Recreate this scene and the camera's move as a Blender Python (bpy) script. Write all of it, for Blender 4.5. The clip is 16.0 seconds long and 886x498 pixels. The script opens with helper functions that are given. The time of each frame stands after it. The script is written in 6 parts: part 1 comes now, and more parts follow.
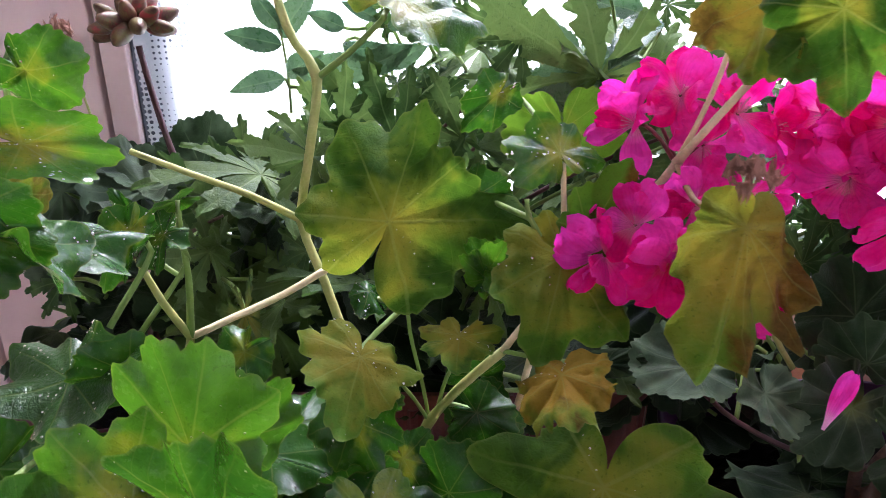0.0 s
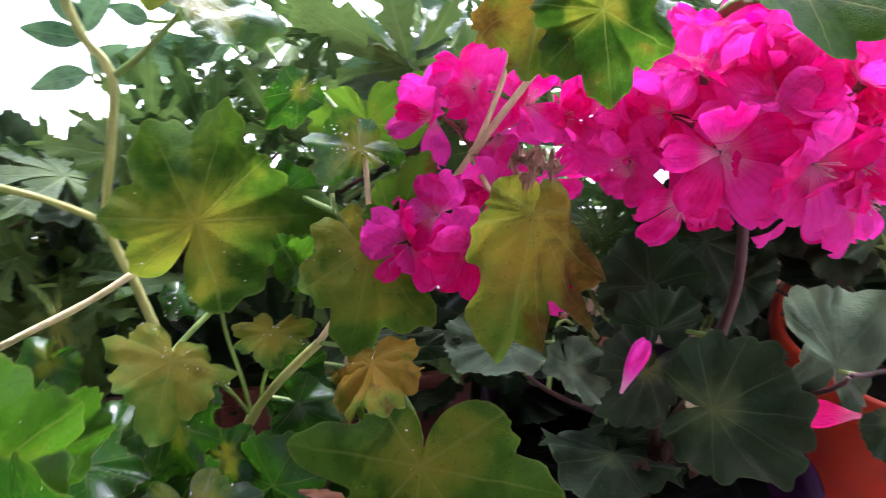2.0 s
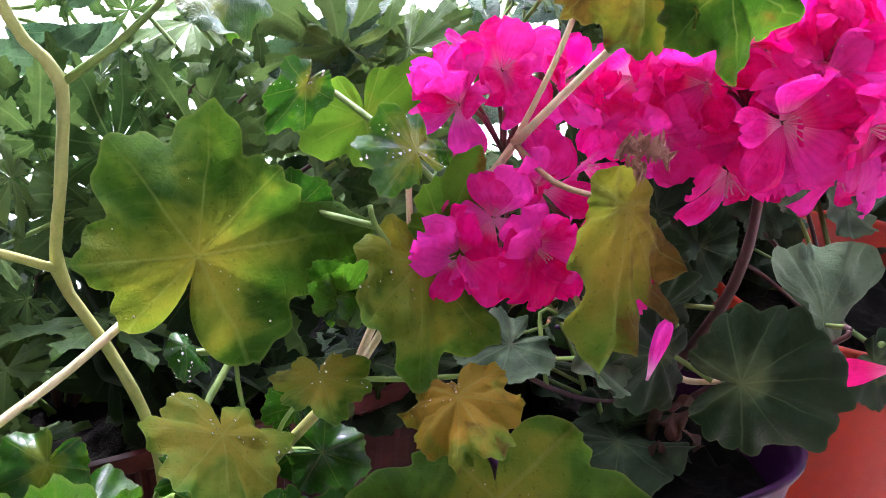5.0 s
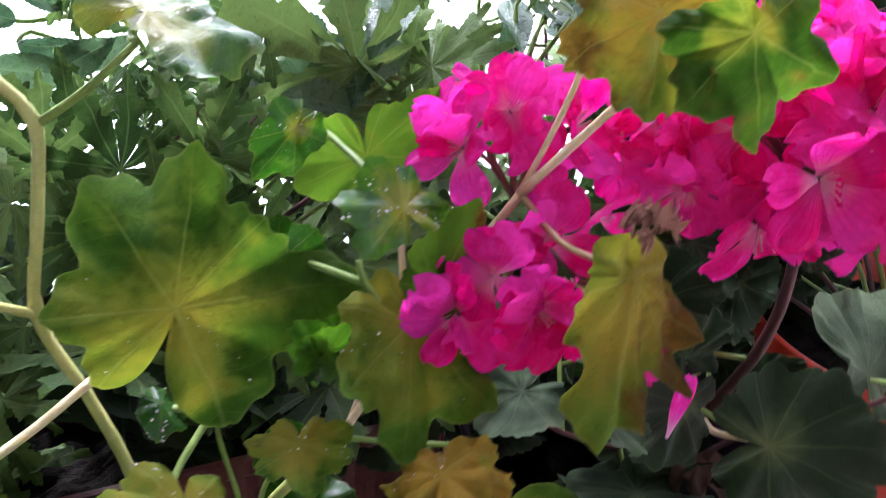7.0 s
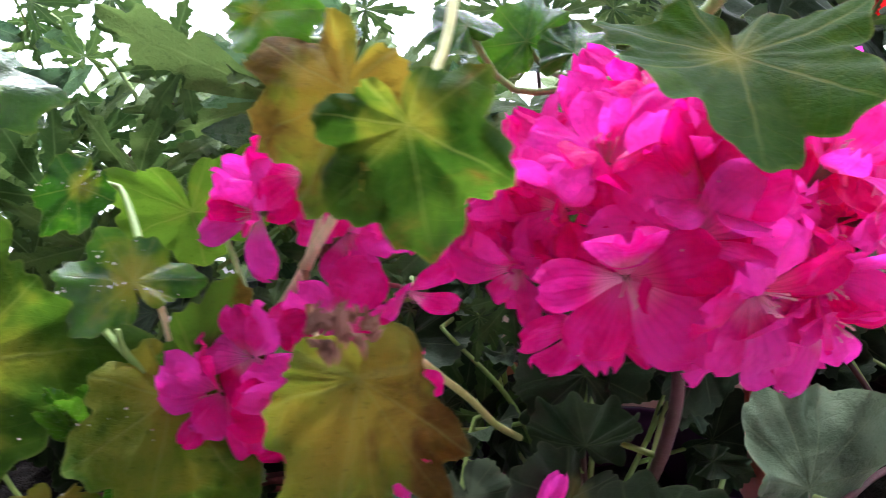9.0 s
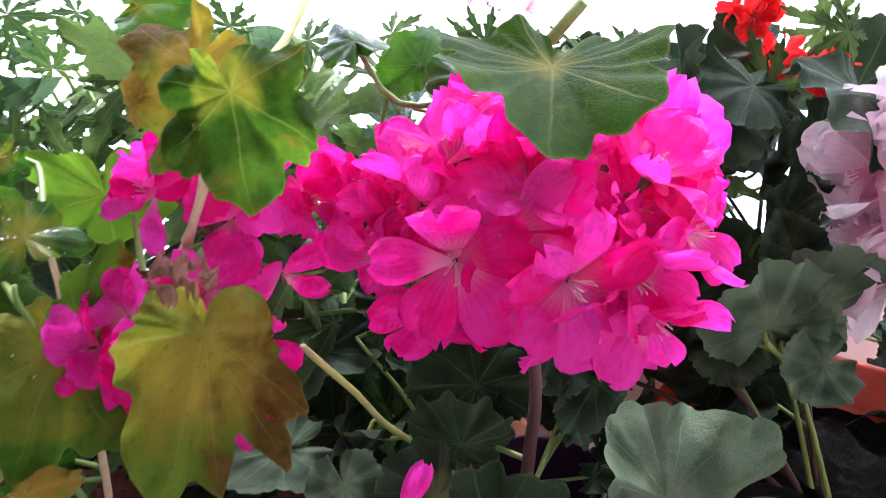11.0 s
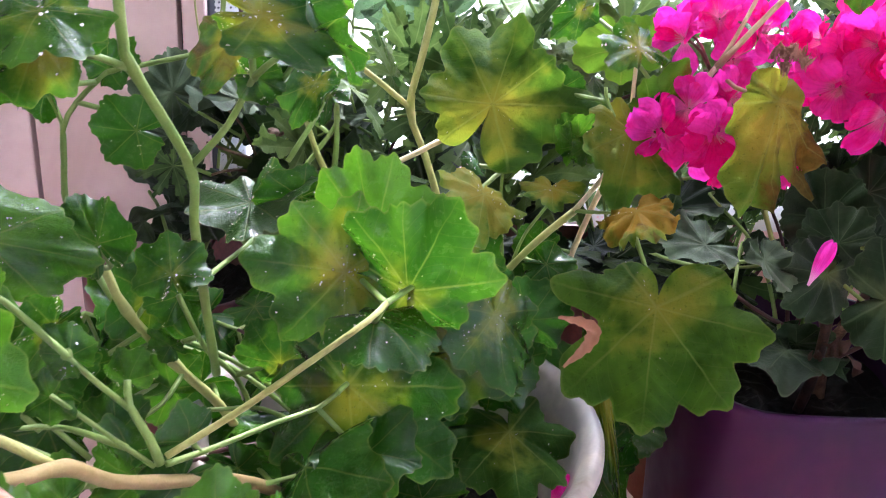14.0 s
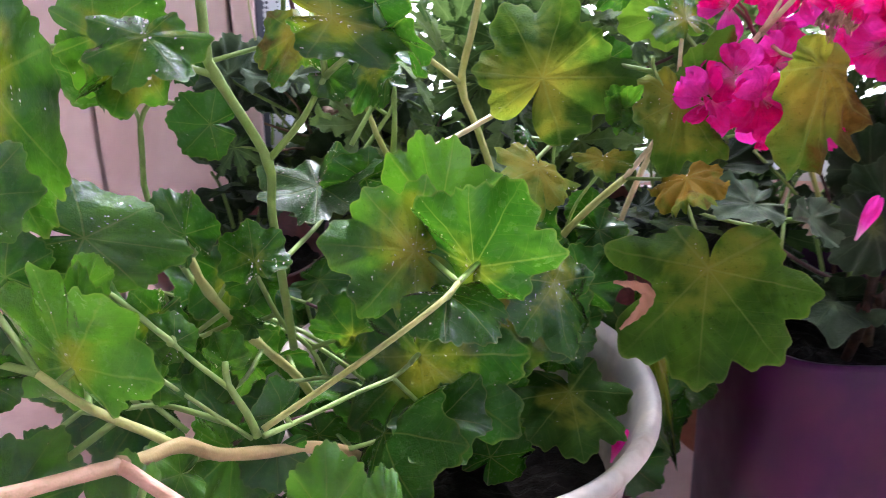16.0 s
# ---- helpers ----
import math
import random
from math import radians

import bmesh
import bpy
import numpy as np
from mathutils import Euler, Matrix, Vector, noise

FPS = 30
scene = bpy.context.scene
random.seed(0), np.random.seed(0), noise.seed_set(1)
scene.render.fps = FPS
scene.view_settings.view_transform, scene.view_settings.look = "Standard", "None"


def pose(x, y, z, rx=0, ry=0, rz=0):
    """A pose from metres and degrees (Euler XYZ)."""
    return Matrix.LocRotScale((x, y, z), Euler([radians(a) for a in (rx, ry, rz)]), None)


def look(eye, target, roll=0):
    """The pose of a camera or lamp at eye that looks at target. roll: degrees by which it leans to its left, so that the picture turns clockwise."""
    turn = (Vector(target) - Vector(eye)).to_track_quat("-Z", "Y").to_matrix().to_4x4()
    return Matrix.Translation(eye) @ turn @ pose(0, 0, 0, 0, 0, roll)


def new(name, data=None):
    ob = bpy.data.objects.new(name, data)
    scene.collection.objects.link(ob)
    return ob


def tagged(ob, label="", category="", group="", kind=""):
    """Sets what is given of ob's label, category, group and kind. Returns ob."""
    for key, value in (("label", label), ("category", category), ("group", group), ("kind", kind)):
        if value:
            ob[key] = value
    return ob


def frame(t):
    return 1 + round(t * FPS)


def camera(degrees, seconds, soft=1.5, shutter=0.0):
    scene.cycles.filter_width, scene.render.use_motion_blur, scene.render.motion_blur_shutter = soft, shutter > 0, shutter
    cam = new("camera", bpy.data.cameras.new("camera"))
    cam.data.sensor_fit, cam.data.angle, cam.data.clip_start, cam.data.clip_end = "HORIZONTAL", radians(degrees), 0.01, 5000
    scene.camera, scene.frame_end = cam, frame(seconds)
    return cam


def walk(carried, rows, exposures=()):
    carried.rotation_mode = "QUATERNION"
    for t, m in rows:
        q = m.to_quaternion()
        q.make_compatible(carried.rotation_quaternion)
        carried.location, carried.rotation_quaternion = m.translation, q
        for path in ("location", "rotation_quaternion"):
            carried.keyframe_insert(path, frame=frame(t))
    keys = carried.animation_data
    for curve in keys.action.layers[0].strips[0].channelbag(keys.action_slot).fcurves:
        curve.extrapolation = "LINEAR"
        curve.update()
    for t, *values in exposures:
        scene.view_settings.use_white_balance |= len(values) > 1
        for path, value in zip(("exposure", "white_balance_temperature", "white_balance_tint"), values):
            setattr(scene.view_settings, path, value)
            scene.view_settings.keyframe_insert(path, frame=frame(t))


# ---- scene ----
cam = camera(53.1, 16.0, soft=0.4, shutter=0.7)
PATH = [
    (0, (0.009, 0.004, 0.425), (-0.042, 1.8, -0.454), -0.8),
    (0.5, (0.031, -0.006, 0.426), (-0.084, 1.796, -0.435), -1.7),
    (1, (0.05, -0.012, 0.425), (-0.025, 1.796, -0.426), -1.5),
    (1.5, (0.046, -0.014, 0.429), (0.066, 1.782, -0.452), -1.1),
    (2, (0.022, -0.002, 0.432), (0.31, 1.752, -0.485), 1.1),
    (2.5, (-0.005, 0.023, 0.437), (0.526, 1.689, -0.533), 2.1),
    (3, (-0.019, 0.041, 0.43), (0.626, 1.669, -0.535), 2.2),
    (3.5, (-0.028, 0.05, 0.426), (0.681, 1.667, -0.513), 2.9),
    (4, (-0.045, 0.055, 0.422), (0.74, 1.634, -0.523), 3.5),
    (4.2, (-0.05, 0.056, 0.421), (0.752, 1.628, -0.521), 3.5),
    (6.5, (-0.059, 0.078, 0.428), (0.755, 1.607, -0.572), 3.6),
    (7, (-0.029, 0.08, 0.433), (0.65, 1.669, -0.575), 2.9),
    (7.5, (0.001, 0.078, 0.444), (0.552, 1.71, -0.573), 2.9),
    (8, (0.029, 0.079, 0.448), (0.44, 1.737, -0.593), 1.3),
    (8.5, (0.061, 0.08, 0.446), (0.356, 1.759, -0.599), -0.8),
    (9, (0.088, 0.081, 0.443), (0.304, 1.78, -0.591), -1.5),
    (9.2, (0.1, 0.082, 0.44), (0.286, 1.785, -0.592), -1.7),
    (11.3, (0.128, 0.025, 0.432), (0.265, 1.834, -0.411), 2.8),
    (11.5, (0.117, 0.01, 0.428), (0.218, 1.834, -0.386), 3.8),
    (12, (0.105, -0.018, 0.421), (0.055, 1.816, -0.375), 3.6),
    (12.5, (0.072, -0.044, 0.424), (0.137, 1.787, -0.378), 3.9),
    (13, (0.037, -0.075, 0.411), (0.213, 1.771, -0.336), 4.4),
    (13.5, (-0.006, -0.095, 0.407), (0.138, 1.744, -0.366), 4.0),
    (14, (-0.068, -0.099, 0.398), (0.092, 1.722, -0.414), 4.6),
    (14.5, (-0.07, -0.104, 0.399), (0.071, 1.709, -0.434), 3.6),
    (15, (-0.078, -0.104, 0.404), (0.094, 1.687, -0.468), 3.2),
    (15.5, (-0.102, -0.109, 0.409), (0.129, 1.668, -0.479), 3.7),
    (16, (-0.08, -0.111, 0.414), (0.004, 1.665, -0.501), 1.3),
]
walk(cam, [(t, look(eye, target, roll)) for t, eye, target, roll in PATH],
     exposures=[(0.0, 2.6, 5900, 17), (4.0, 2.92, 5900, 17), (7.0, 2.68, 5900, 17), (8.0, 2.36, 5900, 17), (9.0, 2.64, 5900, 17), (12.0, 3.18, 5900, 17), (12.5, 3.38, 5900, 17), (13.5, 3.36, 5900, 17), (14.0, 3.2, 5900, 17), (14.5, 3.14, 5900, 17), (16.0, 3.02, 5900, 17)])

# ---- world, sun and exposure ----
SUN_UP, SUN_TURN = 48.0, 10.0
world = bpy.data.worlds.new("overcast_sky")
scene.world = world
world.use_nodes = True
wn = world.node_tree
sky = wn.nodes.new("ShaderNodeTexSky")
sky.sky_type = "NISHITA"
sky.sun_disc = False
sky.sun_elevation, sky.sun_rotation = radians(SUN_UP), radians(SUN_TURN)
sky.air_density, sky.dust_density, sky.ozone_density = 1.0, 1.0, 1.0
wn.links.new(sky.outputs[0], wn.nodes["Background"].inputs[0])
wn.nodes["Background"].inputs[1].default_value = 0.15
sun_data = bpy.data.lights.new("sun", "SUN")
sun_data.energy, sun_data.angle, sun_data.color = 5.0, radians(12), (1.0, 0.985, 0.97)
sun = new("sun", sun_data)
sun.matrix_world = look((0, 0, 3), Vector((0, 0, 3)) - Vector((math.sin(radians(SUN_TURN)) * math.cos(radians(SUN_UP)), math.cos(radians(SUN_TURN)) * math.cos(radians(SUN_UP)), math.sin(radians(SUN_UP)))))


# ---- materials ----
class Nodes:
    """Short hand for building a node tree."""

    def __init__(self, name):
        self.mat = bpy.data.materials.new(name)
        self.mat.use_nodes = True
        self.t = self.mat.node_tree
        self.t.nodes.clear()
        self.out = self.t.nodes.new("ShaderNodeOutputMaterial")

    def add(self, kind, **sets):
        n = self.t.nodes.new("ShaderNode" + kind)
        for k, v in sets.items():
            if k == "op":
                n.operation = v
            elif k == "blend":
                n.blend_type = v
            elif k == "feature":
                n.feature = v
            elif k == "wave":
                n.wave_type = v
        return n

    def put(self, socket, value):
        if isinstance(value, bpy.types.NodeSocket):
            self.t.links.new(value, socket)
        elif value is not None:
            socket.default_value = value

    def math(self, op, a, b=None, c=None, clamp=False):
        n = self.add("Math", op=op)
        n.use_clamp = clamp
        for s, v in zip(n.inputs, (a, b, c)):
            self.put(s, v)
        return n.outputs[0]

    def mix(self, f, a, b, blend="MIX"):
        n = self.t.nodes.new("ShaderNodeMix")
        n.data_type, n.blend_type = "RGBA", blend
        self.put(n.inputs[0], f)
        self.put(n.inputs[6], (*a, 1) if isinstance(a, tuple) else a)
        self.put(n.inputs[7], (*b, 1) if isinstance(b, tuple) else b)
        return n.outputs[2]

    def noise(self, vec, scale, detail=3.0, rough=0.5, distort=0.0):
        n = self.add("TexNoise")
        self.put(n.inputs["Vector"], vec)
        self.put(n.inputs["Scale"], scale)
        self.put(n.inputs["Detail"], detail)
        self.put(n.inputs["Roughness"], rough)
        self.put(n.inputs["Distortion"], distort)
        return n.outputs[0]

    def ramp(self, v, lo, hi, a=0.0, b=1.0):
        n = self.add("MapRange")
        n.interpolation_type = "SMOOTHSTEP"
        for s, x in zip(n.inputs, (v, lo, hi, a, b)):
            self.put(s, x)
        return n.outputs[0]

    def coords(self, kind="Object", shift=True):
        c = self.add("TexCoord").outputs[kind]
        if not shift:
            return c
        r = self.add("ObjectInfo").outputs["Random"]
        v = self.add("VectorMath", op="ADD")
        m = self.math("MULTIPLY", r, 37.0)
        self.put(v.inputs[0], c)
        self.put(v.inputs[1], m)
        return v.outputs[0]

    def bump(self, h, strength, distance):
        b = self.add("Bump")
        self.put(b.inputs["Strength"], strength)
        self.put(b.inputs["Distance"], distance)
        self.put(b.inputs["Height"], h)
        return b.outputs[0]

    def surface(self, colour, rough=0.5, normal=None, spec=0.5, thin=0.0, thin_colour=None, coat=0.0, coat_rough=0.1, sheen=0.0, metal=0.0):
        p = self.add("BsdfPrincipled")
        self.put(p.inputs["Base Color"], (*colour, 1) if isinstance(colour, tuple) else colour)
        self.put(p.inputs["Roughness"], rough)
        self.put(p.inputs["Specular IOR Level"], spec)
        self.put(p.inputs["Metallic"], metal)
        self.put(p.inputs["Coat Weight"], coat)
        self.put(p.inputs["Coat Roughness"], coat_rough)
        self.put(p.inputs["Sheen Weight"], sheen)
        self.put(p.inputs["Normal"], normal)
        shader = p.outputs[0]
        if thin:
            tr = self.add("BsdfTranslucent")
            c = thin_colour or colour
            self.put(tr.inputs[0], (*c, 1) if isinstance(c, tuple) else c)
            self.put(tr.inputs["Normal"], normal)
            mx = self.add("MixShader")
            self.put(mx.inputs[0], thin)
            self.t.links.new(shader, mx.inputs[1])
            self.t.links.new(tr.outputs[0], mx.inputs[2])
            shader = mx.outputs[0]
        self.t.links.new(shader, self.out.inputs[0])
        return self.mat


def leaf_material(name, dark, light, yellow, brown, vein, step, rough, thin, wet=0.0, relief=0.35, sheen=0.0, zone=None, pale=0.3, gloss=0.38, warm=False, film=0.52, slick=0.04):
    """Leaf blade: two greens, a yellowing heart, brown withered patches and fan veins `step` degrees apart.
    The object's colour holds how yellow, how withered and how light this one leaf is."""
    k = Nodes(name)
    info = k.add("ObjectInfo")
    own = k.add("SeparateColor")
    k.put(own.inputs[0], info.outputs["Color"])
    amount_y, amount_b, tone = own.outputs[0], own.outputs[1], own.outputs[2]
    uv = k.add("UVMap")
    uv.uv_map = "UVMap"
    sep = k.add("SeparateXYZ")
    k.put(sep.inputs[0], uv.outputs[0])
    x = k.math("MULTIPLY_ADD", sep.outputs[0], 2.4, -1.2)
    y = k.math("MULTIPLY_ADD", sep.outputs[1], 2.4, -1.2)
    r = k.math("SQRT", k.math("ADD", k.math("MULTIPLY", x, x), k.math("MULTIPLY", y, y)))
    ang = k.math("ARCTAN2", x, y)
    pos = k.coords()
    wob = k.noise(pos, 3.0, 2.0)
    delta = k.math("PINGPONG", k.math("ADD", ang, k.math("MULTIPLY_ADD", wob, 0.10, -0.05)), radians(step / 2))
    dist = k.math("MULTIPLY", r, k.math("SINE", delta))
    main = k.math("MULTIPLY", k.ramp(dist, 0.004, 0.017, 1.0, 0.0), k.ramp(r, 0.55, 1.05, 1.0, 0.25))
    side = k.math("PINGPONG", k.math("ADD", k.math("MULTIPLY", r, 1.0), k.math("MULTIPLY", delta, -0.55)), 0.075)
    side = k.ramp(side, 0.002, 0.010, 1.0, 0.0)
    net = k.add("TexVoronoi", feature="DISTANCE_TO_EDGE")
    k.put(net.inputs["Vector"], pos)
    k.put(net.inputs["Scale"], 22.0)
    fine = k.ramp(net.outputs["Distance"], 0.0, 0.12, 1.0, 0.0)
    veins = k.math("MAXIMUM", main, k.math("MULTIPLY", side, 0.2))
    big, small = k.noise(pos, 1.7, 3.0, 0.55, 0.5), k.noise(pos, 9.0, 4.0, 0.6)
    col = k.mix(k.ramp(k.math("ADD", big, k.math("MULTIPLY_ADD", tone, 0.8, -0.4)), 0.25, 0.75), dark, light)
    col = k.mix(k.math("MULTIPLY", small, 0.22), col, light)
    if zone:
        band = k.math("MULTIPLY", k.ramp(k.math("ADD", r, k.math("MULTIPLY_ADD", big, 0.3, -0.15)), 0.3, 0.5), k.ramp(r, 0.6, 0.85, 1.0, 0.0))
        col = k.mix(k.math("MULTIPLY", band, 0.55), col, zone)
    blotch = k.noise(pos, 3.0, 2.5, 0.5, 0.5)
    heart = k.math("ADD", k.math("SUBTRACT", amount_y, k.math("MULTIPLY", r, 0.95)), k.math("MULTIPLY_ADD", big, 1.5, -0.85))
    heart = k.math("ADD", heart, k.math("MULTIPLY_ADD", blotch, 0.45, -0.225))
    heart = k.math("ADD", heart, k.ramp(dist, 0.0, 0.16, 0.03, -0.02))
    any_y = k.ramp(amount_y, 0.0, 0.25)
    olive = tuple(0.60 * y + 0.40 * g for y, g in zip(yellow, light))
    col = k.mix(k.math("MULTIPLY", k.ramp(heart, -0.34, 0.16), any_y), col, olive)
    ripe = k.mix(k.math("MULTIPLY", k.ramp(amount_b, 0.12, 0.55), k.ramp(amount_y, 0.6, 1.0)), yellow, (yellow[0] * 1.30, yellow[1] * 0.86, yellow[2]))
    col = k.mix(k.math("MULTIPLY", k.ramp(heart, -0.02, 0.46), any_y), col, ripe)
    speck = k.ramp(k.noise(pos, 26.0, 2.0, 0.6), 0.62, 0.70)
    col = k.mix(k.math("MULTIPLY", speck, 0.28), col, tuple(c * 0.5 for c in dark))
    patch = k.noise(pos, 1.9, 4.0, 0.6, 0.9)
    dead = k.math("ADD", k.math("ADD", patch, k.math("MULTIPLY_ADD", r, 0.25, -0.2)), k.math("MULTIPLY_ADD", amount_b, 0.75, -0.85))
    dead = k.math("ADD", dead, k.math("MULTIPLY", x, k.math("MULTIPLY_ADD", info.outputs["Alpha"], -2.0, 1.0)))
    withered = k.math("MULTIPLY", k.ramp(dead, -0.05, 0.24), k.ramp(amount_b, 0.0, 0.15))
    col = k.mix(withered, col, k.mix(k.ramp(small, 0.35, 0.7), brown, tuple(min(1, c * 1.7) for c in brown)))
    col = k.mix(k.math("MULTIPLY", veins, pale), col, vein)
    border = k.add("UVMap")
    border.uv_map = "Rim"
    away = k.add("SeparateXYZ")
    k.put(away.inputs[0], border.outputs[0])
    col = k.mix(k.ramp(away.outputs[0], 0.955, 1.0, 0.0, 0.22), col, vein)
    quilt = k.ramp(side, 0.0, 0.9, 0.0, -0.35)
    height = k.math("ADD", k.math("ADD", quilt, k.math("MULTIPLY", veins, -0.6)), k.math("ADD", k.math("MULTIPLY", fine, -0.22), k.math("MULTIPLY", small, 0.7)))
    rgh = k.math("ADD", rough, k.math("MULTIPLY_ADD", small, 0.26, -0.13))
    coat = 0.0
    if wet:
        water = k.ramp(k.noise(pos, 2.6, 3.0, 0.6, 0.8), film, film + 0.08)
        coat = k.math("MULTIPLY", water, wet)
    through_blade = k.mix(1.0, col, (1.20, 1.15, 0.65), "MULTIPLY") if warm else None
    return k.surface(col, rgh, k.bump(height, relief, 0.05), gloss, thin, through_blade, coat, slick, sheen)


IVY_SHADES = ((0.014, 0.066, 0.006), (0.063, 0.178, 0.012), (0.220, 0.200, 0.018), (0.070, 0.048, 0.010), (0.24, 0.28, 0.08), 50.0)
IVY = leaf_material("ivy_leaf_blade", *IVY_SHADES, 0.25, 0.48, wet=0.9, relief=0.16, pale=0.24, gloss=0.26, warm=True, film=0.47)
IVY_SOAKED = leaf_material("soaked_ivy_leaf_blade", *IVY_SHADES, 0.34, 0.40, wet=0.75, relief=0.30, pale=0.22, gloss=0.4, warm=True, film=0.32, slick=0.26)
IVY_DRY = leaf_material("dry_ivy_leaf_blade", (0.018, 0.060, 0.007), (0.090, 0.185, 0.020), (0.235, 0.215, 0.030), (0.085, 0.055, 0.012), (0.26, 0.30, 0.10), 50.0, 0.56, 0.52, relief=0.17, pale=0.24, gloss=0.09, warm=True)
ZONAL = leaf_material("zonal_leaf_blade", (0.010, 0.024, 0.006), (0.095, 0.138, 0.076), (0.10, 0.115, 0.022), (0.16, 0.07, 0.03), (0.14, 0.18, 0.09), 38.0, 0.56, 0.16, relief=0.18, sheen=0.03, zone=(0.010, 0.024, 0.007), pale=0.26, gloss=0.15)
CUT = leaf_material("cut_leaf_blade", (0.026, 0.066, 0.014), (0.100, 0.160, 0.040), (0.24, 0.22, 0.04), (0.16, 0.07, 0.03), (0.20, 0.27, 0.10), 48.0, 0.50, 0.36, relief=0.2, sheen=0.04, pale=0.3, gloss=0.22)
HERB = leaf_material("herb_leaf_blade", (0.024, 0.066, 0.028), (0.100, 0.180, 0.080), (0.26, 0.28, 0.06), (0.16, 0.07, 0.03), (0.20, 0.29, 0.13), 60.0, 0.30, 0.30, relief=0.3, pale=0.3, gloss=0.5)


def petal_material(name, deep, light, throat, streak):
    """Petal: deeper towards the rim, a pale throat with darker streaks that fan out from the claw."""
    k = Nodes(name)
    sep = k.add("SeparateXYZ")
    k.put(sep.inputs[0], k.add("UVMap").outputs[0])
    u, v = sep.outputs[0], sep.outputs[1]
    pos = k.coords()
    n = k.noise(pos, 2.5, 3.0)
    rnd = k.add("ObjectInfo").outputs["Random"]
    col = k.mix(k.ramp(k.math("ADD", n, k.math("MULTIPLY_ADD", rnd, 0.7, -0.35)), 0.17, 0.82), deep, light)
    col = k.mix(k.ramp(k.math("ADD", v, k.math("MULTIPLY", n, 0.3)), 0.2, 0.6, k.math("MULTIPLY_ADD", k.math("FRACT", k.math("MULTIPLY", rnd, 7.3)), 0.8, 0.1), 0.0), col, throat)
    fan = k.math("SINE", k.math("MULTIPLY", u, 60.0))
    lines = k.math("MULTIPLY", k.ramp(fan, 0.45, 1.0), k.math("MULTIPLY", k.ramp(v, 0.08, 0.42, 0.55, 0.0), k.ramp(n, 0.3, 0.7, 0.3, 1.0)))
    col = k.mix(lines, col, streak)
    veins = k.math("MULTIPLY", k.ramp(k.math("SINE", k.math("MULTIPLY_ADD", u, 44.0, k.math("MULTIPLY", n, 6.0))), 0.2, 1.0), k.ramp(v, 0.25, 1.0, 0.16, 0.02))
    col = k.mix(veins, col, streak)
    h = k.math("ADD", n, k.math("ADD", k.math("MULTIPLY", fan, 0.008), k.math("MULTIPLY", veins, -0.12)))
    return k.surface(col, 0.48, k.bump(h, 0.3, 0.02), 0.10, 0.55)


MAGENTA = petal_material("magenta_petal", (0.86, 0.004, 0.250), (0.96, 0.060, 0.56), (0.97, 0.55, 0.76), (0.42, 0.0, 0.08))
CRIMSON = petal_material("crimson_petal", (0.72, 0.003, 0.11), (0.84, 0.018, 0.22), (0.92, 0.30, 0.45), (0.40, 0.0, 0.05))
SCARLET = petal_material("scarlet_petal", (0.70, 0.012, 0.015), (0.85, 0.03, 0.03), (0.80, 0.10, 0.08), (0.45, 0.0, 0.0))
BLUSH = petal_material("blush_petal", (0.94, 0.72, 0.79), (0.97, 0.88, 0.91), (0.75, 0.10, 0.26), (0.75, 0.22, 0.38))


def plain_material(name, a, b, scale=60.0, rough=0.5, relief=0.2, spec=0.5, coat=0.0, tint=False, thin=0.0, distance=0.001, stain=None):
    """Two tones mixed at two scales of noise, with fine relief; tint takes the object's colour into it."""
    k = Nodes(name)
    pos = k.coords()
    n1, n2 = k.noise(pos, scale, 4.0, 0.6), k.noise(pos, scale * 7, 3.0)
    col = k.mix(k.ramp(k.math("ADD", n1, k.math("MULTIPLY_ADD", n2, 0.5, -0.25)), 0.3, 0.7), a, b)
    if stain:
        col = k.mix(k.ramp(k.noise(pos, scale * 0.35, 5.0, 0.7, 1.0), 0.52, 0.7), col, stain)
    if tint:
        col = k.mix(1.0, col, k.add("ObjectInfo").outputs["Color"], "MULTIPLY")
    rgh = k.math("ADD", rough, k.math("MULTIPLY_ADD", n2, 0.2, -0.1))
    return k.surface(col, rgh, k.bump(k.math("ADD", n1, k.math("MULTIPLY", n2, 0.6)), relief, distance), spec, thin, None, coat)


STEM = plain_material("fresh_stem", (0.80, 0.86, 0.62), (1.0, 1.0, 0.85), 180.0, 0.5, 0.35, tint=True, thin=0.12)
WOODY = plain_material("woody_stem", (0.075, 0.040, 0.026), (0.20, 0.12, 0.075), 160.0, 0.8, 0.7)
SOIL = plain_material("wet_potting_soil", (0.0025, 0.002, 0.0016), (0.012, 0.008, 0.006), 220.0, 0.75, 1.0, distance=0.004, spec=0.12)
# Here stain only mixes broad redder patches into the purple.
PURPLE = plain_material("purple_glazed_plastic", (0.026, 0.003, 0.034), (0.040, 0.005, 0.042), 9.0, 0.38, 0.04, spec=0.16, stain=(0.062, 0.009, 0.040))
ORANGE = plain_material("orange_plastic", (0.42, 0.024, 0.005), (0.50, 0.036, 0.007), 25.0, 0.42, 0.08)
# Grey and cream tones hold the pot's shaded and lit parts; stain is wear.
WHITE_POT = plain_material("worn_glaze_shade_tones", (0.24, 0.23, 0.225), (0.44, 0.365, 0.315), 14.0, 0.5, 0.2, stain=(0.20, 0.14, 0.10))
RIBBED = plain_material("maroon_ribbed_plastic", (0.085, 0.016, 0.016), (0.16, 0.036, 0.034), 60.0, 0.40, 0.15, stain=(0.08, 0.025, 0.02))
